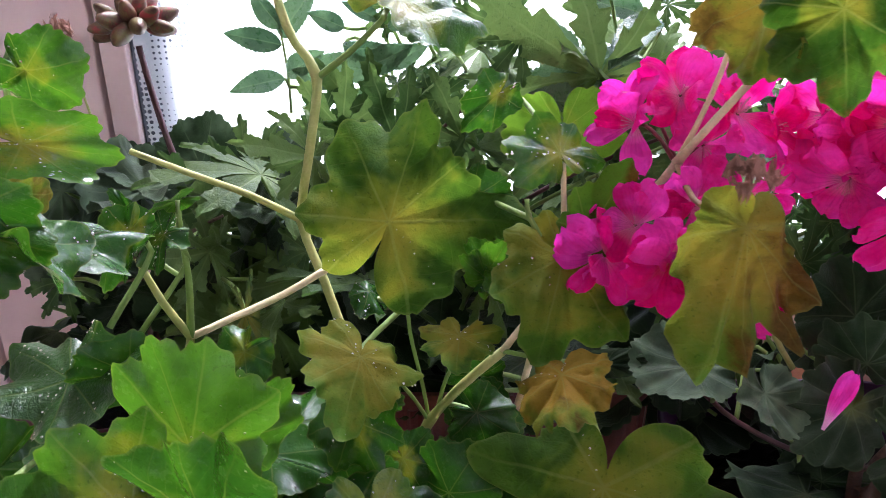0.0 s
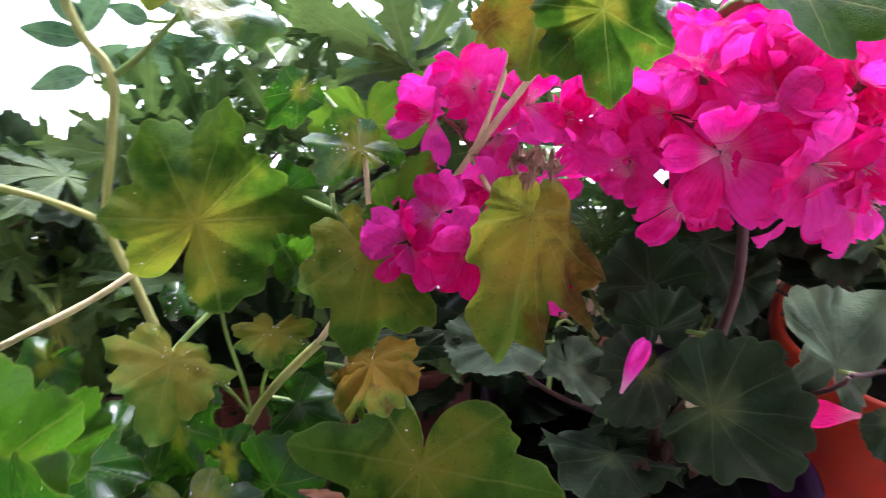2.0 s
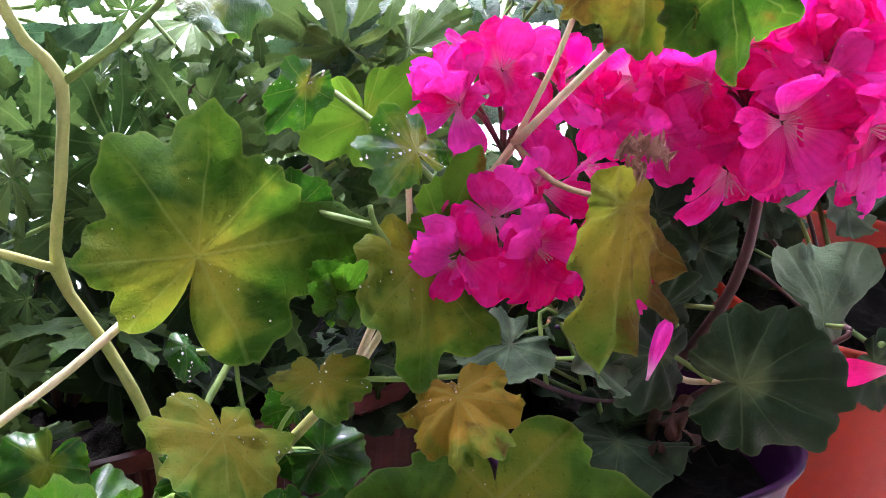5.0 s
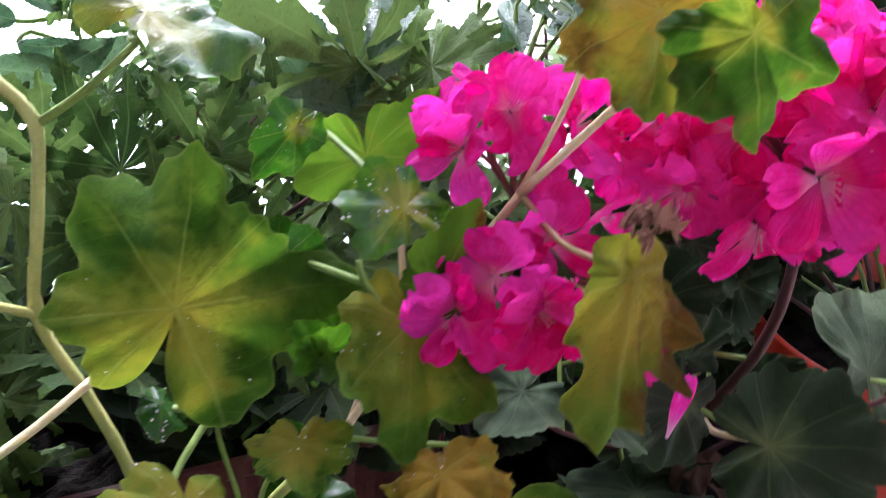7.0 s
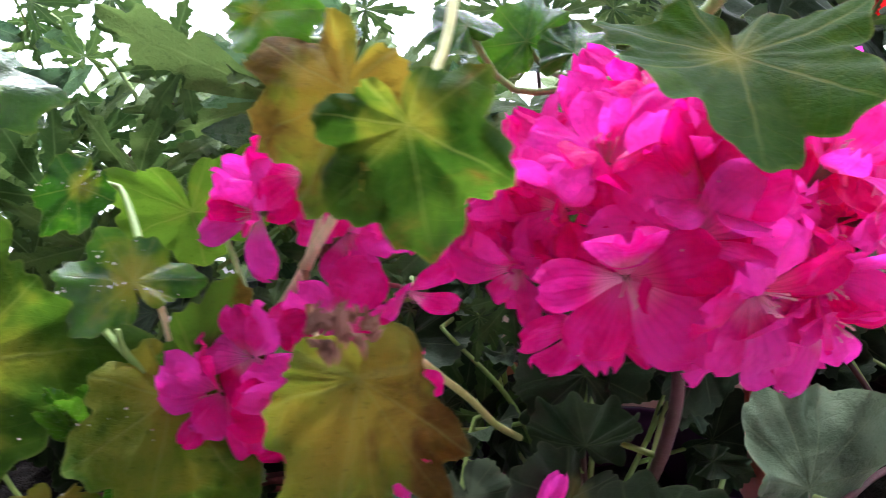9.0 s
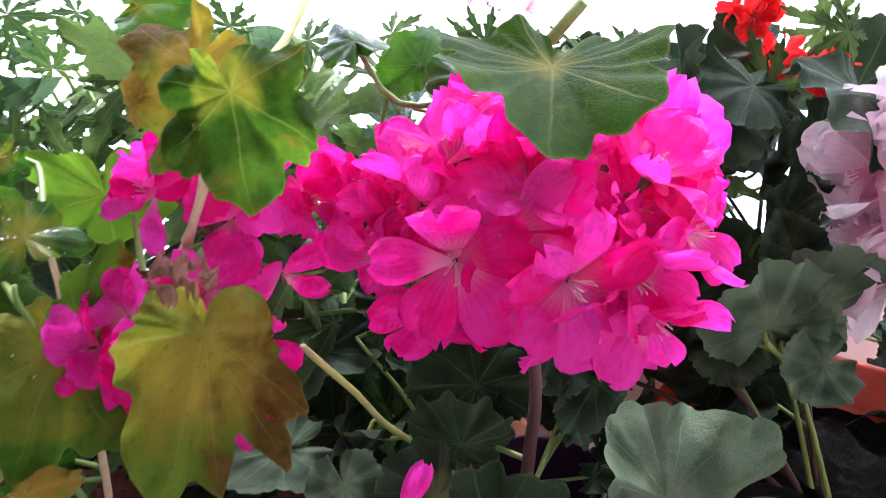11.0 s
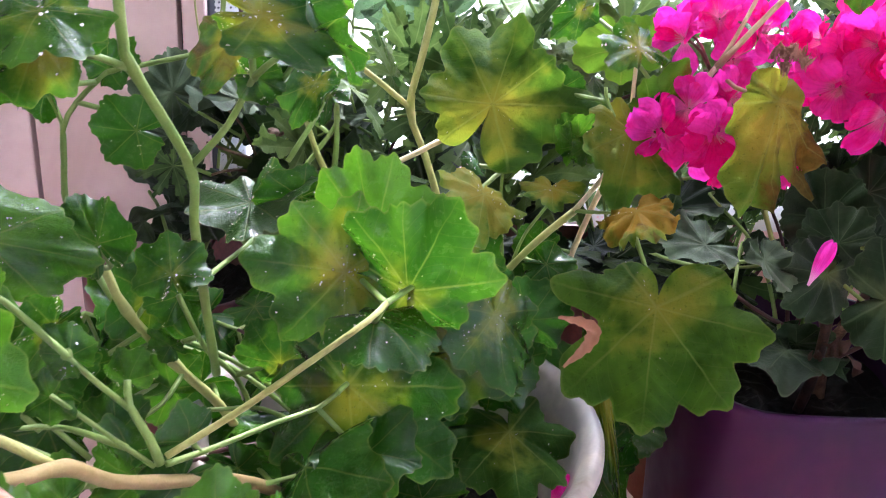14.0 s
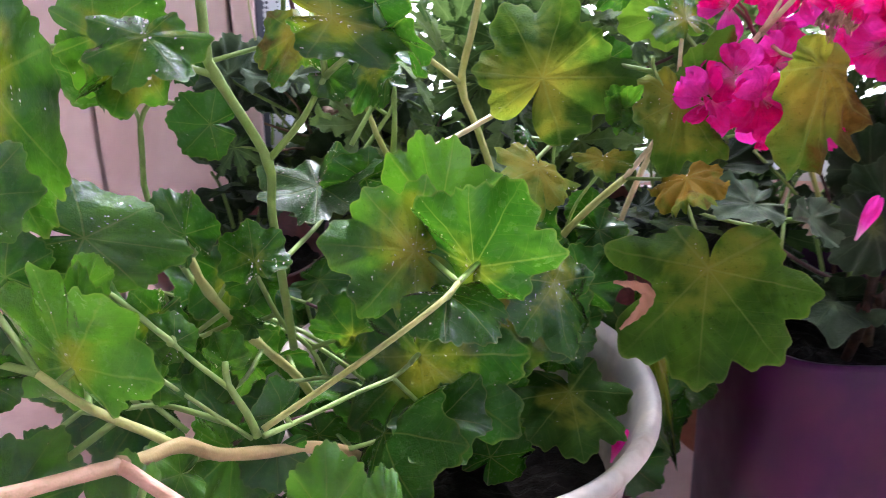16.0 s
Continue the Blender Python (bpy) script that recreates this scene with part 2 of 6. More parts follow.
PINK_BOARD = plain_material("pink_painted_board", (0.82, 0.58, 0.55), (0.88, 0.65, 0.62), 12.0, 0.5, 0.1, stain=(0.74, 0.50, 0.47))
WITHERED = plain_material("withered_leaf", (0.035, 0.012, 0.008), (0.11, 0.045, 0.028), 120.0, 0.8, 0.5, thin=0.15)
OLD_WOOD = plain_material("dark_woody_stem", (0.030, 0.012, 0.009), (0.085, 0.034, 0.024), 160.0, 0.8, 0.7)
SALMON = plain_material("withered_blade", (0.42, 0.17, 0.10), (0.60, 0.30, 0.20), 3.0, 0.7, 0.4, thin=0.2)
# Copy of the white frame with shade put into its dark grey colour.
SHADED_JAMB = plain_material("jamb_with_painted_shade", (0.07, 0.08, 0.11), (0.10, 0.11, 0.14), 30.0, 0.6, 0.1)
OAK = plain_material("brown_floor_boards", (0.13, 0.075, 0.040), (0.20, 0.12, 0.065), 5.0, 0.5, 0.2)
DARK_GAP = plain_material("dark_seam", (0.05, 0.02, 0.018), (0.07, 0.03, 0.025), 60.0, 0.7, 0.2)
WHITE_FRAME = plain_material("white_window_frame", (0.72, 0.72, 0.72), (0.80, 0.80, 0.80), 20.0, 0.4, 0.05)
CALYX = plain_material("flower_calyx", (0.10, 0.045, 0.03), (0.17, 0.12, 0.05), 300.0, 0.6, 0.3)
BUD = plain_material("closed_bud", (0.095, 0.026, 0.018), (0.13, 0.10, 0.03), 1.6, 0.5, 0.1, stain=(0.30, 0.010, 0.025))
ANTHER = plain_material("stamen", (0.70, 0.18, 0.34), (0.84, 0.45, 0.52), 300.0, 0.6, 0.1)
DRIED = plain_material("dried_petal", (0.25, 0.095, 0.065), (0.46, 0.24, 0.18), 200.0, 0.8, 0.5, thin=0.2)
BOUNCE_WHITE = plain_material("white_bounce_surface", (0.82, 0.81, 0.80), (0.88, 0.87, 0.86), 6.0, 0.85, 0.3)
PAVING = plain_material("pale_ground_backdrop", (0.48, 0.47, 0.45), (0.60, 0.59, 0.57), 0.8, 0.9, 0.3)
CLAY = plain_material("terracotta", (0.32, 0.10, 0.05), (0.40, 0.15, 0.08), 40.0, 0.8, 0.3)


def drop_material():
    k = Nodes("water_drop")
    p = k.add("BsdfPrincipled")
    # Pale gold, part-metal base puts the warm glints into the drops themselves.
    p.inputs["Base Color"].default_value = (0.98, 0.93, 0.80, 1)
    p.inputs["Specular IOR Level"].default_value = 1.0
    p.inputs["Metallic"].default_value = 0.6
    p.inputs["Roughness"].default_value = 0.03
    p.inputs["IOR"].default_value = 1.5
    p.inputs["Transmission Weight"].default_value = 1.0
    k.t.links.new(p.outputs[0], k.out.inputs[0])
    return k.mat


def lace_material():
    """White lace: thread with rows of small round holes, larger ones along the motif bands."""
    k = Nodes("white_lace")
    pos = k.coords(shift=False)
    vor = k.add("TexVoronoi")
    k.put(vor.inputs["Vector"], pos)
    k.put(vor.inputs["Scale"], 300.0)
    vor.inputs["Randomness"].default_value = 0.2
    motif = k.ramp(k.noise(pos, 9.0, 1.0), 0.44, 0.52, 0.12, 0.42)
    hole = k.math("LESS_THAN", vor.outputs["Distance"], motif)
    weave = k.noise(pos, 900.0, 2.0)
    cloth = k.surface(k.mix(weave, (0.78, 0.79, 0.82), (0.88, 0.88, 0.88)), 0.9, k.bump(weave, 0.3, 0.0005), 0.1, 0.5)
    shader = k.out.inputs[0].links[0].from_socket
    clear = k.add("BsdfTransparent")
    mx = k.add("MixShader")
    k.put(mx.inputs[0], hole)
    k.t.links.new(shader, mx.inputs[1])
    k.t.links.new(clear.outputs[0], mx.inputs[2])
    k.t.links.new(mx.outputs[0], k.out.inputs[0])
    return cloth


DROP, LACE = drop_material(), lace_material()


# ---- mesh helpers ----
def mesh_from(name, verts, faces, mat, uv=None, smooth=True, rim=None):
    me = bpy.data.meshes.new(name)
    me.from_pydata([tuple(v) for v in verts], [], faces)
    me.materials.append(mat)
    if smooth:
        me.polygons.foreach_set("use_smooth", [True] * len(me.polygons))
    if uv is not None:
        layer = me.uv_layers.new(name="UVMap")
        idx = np.zeros(len(me.loops), dtype=np.int32)
        me.loops.foreach_get("vertex_index", idx)
        layer.data.foreach_set("uv", np.asarray(uv, dtype=np.float32)[idx].ravel())
        if rim is not None:
            edge = np.zeros((len(me.loops), 2), dtype=np.float32)
            edge[:, 0] = np.asarray(rim, dtype=np.float32)[idx]
            me.uv_layers.new(name="Rim").data.foreach_set("uv", edge.ravel())
    me.update()
    return me


def part_ob(name, me, parent, label="", matrix=None):
    ob = new(name, me)
    ob.parent = parent
    if matrix is not None:
        ob.matrix_basis = matrix
    if label:
        tagged(ob, label)
    return ob


def thing(name, place, label, category, group="", kind=""):
    ob = new(name)
    ob.empty_display_size = 0.01
    ob.location = place
    return tagged(ob, label, category, group, kind)


def under(parent, m):
    """A world pose seen from its parent's place."""
    return Matrix.Translation(-parent.location) @ m


def box_mesh(name, size, mat, bevel=0.0):
    bm = bmesh.new()
    bmesh.ops.create_cube(bm, size=1.0)
    bmesh.ops.scale(bm, vec=size, verts=bm.verts)
    if bevel:
        bmesh.ops.bevel(bm, geom=bm.edges, offset=bevel, segments=2, affect="EDGES", profile=0.5)
    me = bpy.data.meshes.new(name)
    bm.to_mesh(me)
    bm.free()
    me.materials.append(mat)
    return me


def spline(points, step=0.006):
    """Smooth line through the points."""
    p = [Vector(q) for q in points]
    if len(p) == 2:
        n = max(2, int((p[1] - p[0]).length / step))
        return [p[0].lerp(p[1], i / n) for i in range(n + 1)]
    p = [2 * p[0] - p[1], *p, 2 * p[-1] - p[-2]]
    out = []
    for a, b, c, d in zip(p, p[1:], p[2:], p[3:]):
        n = max(2, int((c - b).length / step))
        for i in range(n):
            t = i / n
            out.append(0.5 * (2 * b + (c - a) * t + (2 * a - 5 * b + 4 * c - d) * t * t + (3 * b - a - 3 * c + d) * t ** 3))
    return out + [p[-2]]


def tube(name, line, r0, r1, mat, sides=9, nodes=(), seed=0):
    """A round stem along a line, thicker at its nodes, slightly uneven."""
    rng = random.Random(seed)
    verts, faces = [], []
    side = Vector((0.31, 0.17, 0.93))
    for i, q in enumerate(line):
        d = (line[min(i + 1, len(line) - 1)] - line[max(i - 1, 0)]).normalized()
        side = (side - d * side.dot(d)).normalized()
        other = d.cross(side)
        f = i / max(1, len(line) - 1)
        r = r0 + (r1 - r0) * f
        for n in nodes:
            r *= 1 + 0.28 * math.exp(-(((q - Vector(n)).length / (2.2 * r0)) ** 2))
        for s in range(sides):
            a = 2 * math.pi * s / sides
            rr = r * (1 + rng.uniform(-0.06, 0.06))
            verts.append(q + (side * math.cos(a) + other * math.sin(a)) * rr)
    for i in range(len(line) - 1):
        for s in range(sides):
            a, b = i * sides + s, i * sides + (s + 1) % sides
            faces.append((a, b, b + sides, a + sides))
    faces.append(tuple(range(sides - 1, -1, -1)))
    faces.append(tuple(range(len(verts) - sides, len(verts))))
    return mesh_from(name, verts, faces, mat)


# ---- leaves ----
def lobed(angles, lengths, valleys, power, teeth=0.0, count=5):
    """Outline of a fan leaf: lobes at the angles (one side, degrees), valleys between them; returns radius by angle."""
    def radius(a):
        a = abs(a)
        for i, c in enumerate(angles):
            lo = 0.0 if i == 0 else (angles[i - 1] + c) / 2
            hi = 180.0 if i == len(angles) - 1 else (angles[i + 1] + c) / 2
            if lo <= a <= hi:
                left = a < c
                edge = lo if left else hi
                v = valleys[i - 1] if (left and i > 0) else valleys[min(i, len(valleys) - 1)]
                u = abs(a - c) / max(1e-6, abs(edge - c))
                base = v + (lengths[i] - v) * (0.5 + 0.5 * math.cos(math.pi * u)) ** power
                if teeth:
                    w = abs(math.cos(math.pi * u * count))
                    base *= 1 + teeth * (w - 0.6) * (1 - 0.35 * u)
                return base
        return valleys[-1]
    return radius


OUTLINES = {
    "ivy": (lobed((0, 50, 100, 148), (1.0, 0.99, 0.93, 0.56), (0.80, 0.78, 0.62, 0.08), 0.62, 0.07, 2), 120),
    "ivy_deep": (lobed((0, 50, 100, 148), (1.04, 1.0, 0.92, 0.55), (0.68, 0.66, 0.54, 0.08), 0.75, 0.05, 2), 120),
    "ivy_round": (lobed((0, 50, 100, 148), (1.0, 0.98, 0.94, 0.66), (0.86, 0.84, 0.70, 0.10), 0.55, 0.075, 2), 120),
    "zonal": (lobed((0, 38, 76, 114, 150), (1.0, 1.0, 0.96, 0.86, 0.62), (0.965, 0.95, 0.90, 0.74, 0.05), 0.55, 0.06, 2), 200),
}


def fan_leaf_mesh(kind, mat, seed, cup, wave, fold, pleat=0.0, rings=9, torn=0.0, curl=0.0):
    """A fan leaf of radius 1, its stalk at the origin and its tip towards +y; z is the upper face."""
    rng = random.Random(seed)
    outline, n = OUTLINES[kind]
    stretch = [rng.uniform(0.9, 1.08) for _ in range(9)]
    ph = [rng.uniform(0, 6.28) for _ in range(4)]
    verts, uv, faces, edge = [(0, 0, 0)], [(0.5, 0.5)], [], [0.0]
    bite = rng.uniform(40, 120) * rng.choice((-1, 1))
    for i in range(n):
        deg = -180 + 360 * (i + 0.5) / n
        a = radians(deg)
        s = (deg + 180) / 45.0
        st = stretch[int(s)] * (1 - s % 1) + stretch[(int(s) + 1) % 8] * (s % 1)
        rim = outline(deg) * st * (1 + rng.uniform(-0.004, 0.004))
        if torn:
            rim *= 1 - torn * math.exp(-(((deg - bite) / 16) ** 2))
        for j in range(1, rings + 1):
            f = (j / rings) ** 0.9
            r = rim * f
            x, y = r * math.sin(a), r * math.cos(a)
            z = -cup * r * r + fold * abs(x) * (0.4 + 0.6 * f)
            z += wave * f * f * (math.sin(3 * a + ph[0]) + 0.6 * math.sin(5 * a + ph[1]) + 0.35 * math.sin(9 * a + ph[2]))
            z += pleat * r * (0.4 + 0.9 * f * f) * math.cos(9.47 * a if kind == "zonal" else 7.2 * a)
            z += curl * max(0.0, f - 0.55) ** 2 * 4.9 * math.sin(2 * a + ph[2] * 2)
            z += 0.018 * math.sin(7 * x + ph[3]) * math.sin(6 * y + ph[0])
            verts.append((x, y, z))
            uv.append((x / 2.4 + 0.5, y / 2.4 + 0.5))
            edge.append(j / rings)
    for i in range(n):
        p, q = 1 + i * rings, 1 + ((i + 1) % n) * rings
        faces.append((0, q, p))
        for j in range(rings - 1):
            faces.append((p + j, q + j, q + j + 1, p + j + 1))
    return mesh_from(kind + "_leaf", verts, faces, mat, uv, rim=edge)


def cut_leaf_mesh(lobes, seed, cup=0.15, slim=0.23):
    """A deeply cut leaf of radius 1: each lobe (angle, length, lift) is a blade of its own with side lobes and teeth, joined at the stalk."""
    rng = random.Random(seed)
    lobes = sorted(lobes)
    verts, uv, faces, edge = [], [], [], []
    rows = 40
    for k, (deg, length, lift) in enumerate(lobes):
        base = len(verts)
        bend = rng.uniform(-0.16, 0.16)
        phase = (rng.uniform(0.0, 0.5), rng.uniform(0.0, 0.5))
        near = min(abs(deg - lobes[j][0]) for j in (k - 1, k + 1) if 0 <= j < len(lobes))
        wedge = math.tan(radians(min(60.0, near) / 2)) * 1.02
        nominal = 48.0 * (k - (len(lobes) - 1) / 2)
        for i in range(rows + 1):
            s = i / rows
            full = slim * length * min(1.0, 0.55 + 0.9 * s) * (1 - s ** 2.6) ** 0.75 + 0.004
            for col, u in enumerate((-1.0, -0.5, 0.0, 0.5, 1.0)):
                w = full
                if u:
                    saw = (s * 3.4 + phase[u > 0]) % 1.0
                    big = saw ** 1.1 if saw < 0.80 else (1 - saw) / 0.20 * 0.78
                    w = full * (0.42 + 0.72 * big) * (1 + 0.10 * (1 if (i + (u > 0)) % 3 == 0 else -0.4))
                w = min(w, wedge * max(0.004, s * length))
                along = s * length + 0.45 * abs(u) * w * min(1.0, 3 * s)
                across = u * w + bend * s * s * length
                a = radians(deg)
                x, y = along * math.sin(a) + across * math.cos(a), along * math.cos(a) - across * math.sin(a)
                r2 = x * x + y * y
                z = -cup * r2 + lift * s ** 1.7 + 0.22 * abs(u) * w + 0.03 * math.sin(9 * s + 3 * u + k) * s
                verts.append((x, y, z))
                b = radians(nominal)
                uv.append(((along * math.sin(b) + u * w * math.cos(b)) / 2.4 + 0.5, (along * math.cos(b) - u * w * math.sin(b)) / 2.4 + 0.5))
                edge.append(abs(u) * 0.99)
        for i in range(rows):
            for j in range(4):
                p = base + i * 5 + j
                faces.append((p, p + 5, p + 6, p + 1))
    return mesh_from("cut_leaf", verts, [f[::-1] for f in faces], CUT, uv, rim=edge)


def blade_mesh(name, mat, seed, width, bend, teeth=0.06, fold=0.25, rows=26, cols=6):
    """A lance-shaped leaf from the origin to (0, 1, 0) with a toothed rim, folded along its midrib."""
    rng = random.Random(seed)
    verts, uv, faces, edge = [], [], [], []
    for i in range(rows + 1):
        s = i / rows
        w = width * (math.sin(math.pi * min(1, s ** 0.75)) ** 0.8) * (1 + teeth * (i % 2))
        w = max(w, 0.006)
        for j in range(-cols, cols + 1):
            u = j / cols
            x = u * w
            z = fold * abs(x) - bend * s * s + 0.02 * math.sin(9 * s + 4 * u + seed) * abs(u)
            verts.append((x, s, z))
            uv.append((x / 2.4 + 0.5, s / 2.4 + 0.5))
            edge.append(abs(u))
    c = 2 * cols + 1
    for i in range(rows):
        for j in range(c - 1):
            a = i * c + j
            faces.append((a, a + 1, a + c + 1, a + c))
    return mesh_from(name, verts, faces, mat, uv, rim=edge)


LEAF_MESHES = {}


def leaf_mesh(kind, seed):
    key = (kind, seed)
    if key not in LEAF_MESHES:
        r = random.Random(seed * 7 + len(kind))
        if kind == "zonal":
            me = fan_leaf_mesh("zonal", ZONAL, seed, r.uniform(-0.35, 0.30), r.uniform(0.07, 0.14), r.uniform(-0.05, 0.22), 0.075)
        elif kind == "cut":
            lengths = (0.62, 0.88, 1.0, 1.06, 1.0, 0.88, 0.62)
            me = cut_leaf_mesh([(48 * (i - 3) * r.uniform(0.93, 1.05), n * r.uniform(0.88, 1.1), r.uniform(-0.12, 0.1)) for i, n in enumerate(lengths)], seed, r.uniform(0.05, 0.30), r.uniform(0.22, 0.28))
        elif kind == "herb":
            me = blade_mesh("herb_leaf", HERB, seed, r.uniform(0.19, 0.25), r.uniform(0.05, 0.45), 0.09, r.uniform(0.2, 0.5))
        else:
            me = fan_leaf_mesh(kind, IVY, seed, r.uniform(-0.02, 0.42), r.uniform(0.06, 0.13), r.uniform(-0.2, 0.26), 0.04, curl=r.uniform(0.03, 0.15), torn=0.3 if seed % 5 == 0 else 0.0)
        LEAF_MESHES[key] = me
    return LEAF_MESHES[key]


STEM_LINES = {}
GREEN, STRAW, ROSE, MURKY, TAN = (0.24, 0.34, 0.10), (0.50, 0.48, 0.20), (0.88, 0.68, 0.54), (0.085, 0.026, 0.036), (0.36, 0.25, 0.13)


def stem(plant, points, r0, r1, tint=GREEN, nodes=(), name="stem", mat=None):
    line = spline(points)
    ob = part_ob(name, tube(name, line, r0 * 0.70, r1 * 0.70, mat or STEM, nodes=nodes, seed=len(STEM_LINES.get(plant.name, ()))), plant, matrix=under(plant, Matrix()))
    ob.color = (*tint, 1)
    STEM_LINES.setdefault(plant.name, []).extend(line)
    return ob


def drops(leaf_ob, me, m, count, seed):
    """Beads of water lying on a leaf's upper face."""
    rng = random.Random(seed)
    scale = m.to_scale().length / 1.732
    sphere = [(math.sin(p) * math.cos(q), math.sin(p) * math.sin(q), math.cos(p)) for p in (0.5, 1.0, 1.5, 1.75) for q in (0, 1.047, 2.094, 3.1416, 4.189, 5.236)]
    verts, faces = [], []
    beds = [rng.randrange(1, len(me.vertices)) for _ in range(max(2, count // 14))]
    for i in range(count):
        v = me.vertices[rng.randrange(1, len(me.vertices)) if i % 3 == 0 else min(len(me.vertices) - 1, max(1, rng.choice(beds) + rng.choice((-18, -9, 0, 9, 18, 27)) + rng.randint(-3, 3)))]
        size = rng.choice((0.00022, 0.00025, 0.0003, 0.0003, 0.0004, 0.00055)) / scale
        turn = v.normal.to_track_quat("Z", "Y").to_matrix()
        b = len(verts)
        for s in sphere:
            verts.append(v.co + turn @ Vector((s[0], s[1], s[2] * 0.7 + 0.1)) * size)
        top = len(verts)
        verts.append(v.co + v.normal * size * 0.8)
        for k in range(6):
            faces.append((top, b + k, b + (k + 1) % 6))
            for row in range(3):
                p = b + row * 6
                faces.append((p + k, p + 6 + k, p + 6 + (k + 1) % 6, p + (k + 1) % 6))
    tagged(part_ob("dew", mesh_from("dew", verts, faces, DROP), leaf_ob, "beads of water with warm glints put into their colour"), kind="stuff")


def leaf(plant, kind, at, tip, up, width, yellow=0.0, brown=0.0, tone=0.5, seed=1, wet=0, stalk=GREEN, root=None, thick=0.0009, lop=0.0):
    """One leaf: its stalk end, the way to its tip (with its length), its upper face's direction and its half width; and the stalk down to the nearest stem."""
    at, tip, up = Vector(at), Vector(tip), Vector(up)
    y = tip.normalized()
    z = (up - y * up.dot(y)).normalized()
    x = y.cross(z)
    m = Matrix.Translation(at) @ Matrix((x, y, z)).transposed().to_4x4() @ Matrix.Diagonal((width, tip.length, (width + tip.length) / 2, 1))
    me = leaf_mesh(kind, seed)
    ob = part_ob("leaf", me, plant, matrix=under(plant, m))
    ob.color = (yellow, brown, tone, 0.5 - 0.5 * lop)
    if wet:
        drops(ob, me, m, int(wet * 0.9), seed + int(1000 * abs(at.x)))
    line = STEM_LINES.get(plant.name)
    if root is None and line:
        root = min(line, key=lambda q: (q - at).length + 0.6 * max(0, q.z - at.z))
    if root is not None:
        root = Vector(root)
        span = (root - at).length
        if span > 0.05:
            root = at + (root - at) * (0.028 / span) + Vector((0, 0.022, -0.030))
            span = (root - at).length
        if span > 0.004:
            back = (-y * 0.5 - z).normalized()
            mid = at + back * span * 0.35 + (root - at) * 0.25
            p = part_ob("petiole", tube("petiole", spline([at - z * 0.0007, mid, root]), thick, thick * 1.25, STEM, 7, seed=seed), plant, matrix=under(plant, Matrix()))
            p.color = (*stalk, 1)
    return ob


NOMINAL = (-148, -100, -50, 0, 50, 100, 148)


def own_leaf_mesh(kind, lobes, cup, fold, seed, wave=0.05, rings=10, dry=False, soaked=False, ragged=0.0, bite=None, crumple=0.05):
    """A fan leaf of radius 1 with seven lobes of its own, each (angle, length, lift); the veins run into the lobes."""
    rng = random.Random(seed)
    ph = [rng.uniform(0, 6.28) for _ in range(4)]
    round_leaf = kind == "zonal"
    n = 180 if round_leaf else 144
    lobes = sorted(lobes)
    nominal = (-150, -114, -57, 0, 57, 114, 150) if round_leaf else NOMINAL
    knots = [-180, *(a for a, _, _ in lobes), 180]
    lengths = [0.10, *(r for _, r, _ in lobes), 0.10]
    lifts = [0.0, *(z for _, _, z in lobes), 0.0]
    plain = [-180, *nominal, 180]
    verts, uv, faces, edge = [(0, 0, 0)], [(0.5, 0.5)], [], [0.0]
    for i in range(n):
        deg = -180 + 360 * (i + 0.5) / n
        k = max(j for j in range(len(knots) - 1) if knots[j] <= deg)
        k = min(k, len(knots) - 2)
        gap = max(4.0, knots[k + 1] - knots[k])
        t = min(1.0, max(0.0, (deg - knots[k]) / gap))
        soft = t * t * (3 - 2 * t)
        rim = lengths[k] + (lengths[k + 1] - lengths[k]) * (soft if 0 < k < len(knots) - 2 else (1 - (1 - t) ** 2.2 if k == 0 else t ** 2.2))
        inner = 0 < k < len(knots) - 2
        if round_leaf:
            rim *= 0.94 + 0.09 * abs(math.cos(radians(deg) * 9.5 + ph[3])) ** 0.7
            rim *= 1 - (0.05 * math.exp(-((t - 0.5) / 0.16) ** 2) if inner else 0.0)
        elif inner:
            rim *= 1 - min(0.20, 0.03 + 0.10 * gap / 50.0) * math.sin(math.pi * t) ** 2 - min(0.14, 0.02 + 0.07 * gap / 50.0) * math.exp(-((t - 0.5) / 0.13) ** 2)
            rim *= 1 + 0.030 * math.cos(6 * math.pi * t)
        rim *= 1 + rng.uniform(-0.006, 0.006)
        if bite:
            rim *= 1 - bite[1] * math.exp(-(((deg - bite[0]) / bite[2]) ** 4))
        if ragged:
            rim *= 1 - ragged * (0.9 + noise.noise(Vector((i * 0.16, seed, 0))) + 0.7 * noise.noise(Vector((i * 0.5, seed, 4))))
        lift = lifts[k] + (lifts[k + 1] - lifts[k]) * soft
        a, b = radians(deg), radians(plain[k] + (plain[k + 1] - plain[k]) * t)
        for j in range(1, rings + 1):
            f = (j / rings) ** 0.9
            r = rim * f
            x, y = r * math.sin(a), r * math.cos(a)
            z = -cup * r * r + fold * abs(x) + lift * f ** 1.7
            z += wave * f * f * (math.sin(3 * a + ph[0]) + 0.6 * math.sin(5 * a + ph[1]) + 0.3 * math.sin(9 * a + ph[2]))
            pleat = math.cos(math.pi * 2 * t) if not round_leaf else math.cos(radians(deg) * 9.5 + ph[3])
            z += (0.075 if round_leaf else 0.050) * r * (0.3 + f * f) * pleat
            z += crumple * f * (noise.noise(Vector((x * 3.4, y * 1.9, seed))) + 0.5 * noise.noise(Vector((x * 8.0, y * 5.0, seed + 7))))
            verts.append((x, y, z))
            uv.append((r * math.sin(b) / 2.4 + 0.5, r * math.cos(b) / 2.4 + 0.5))
            edge.append(j / rings)
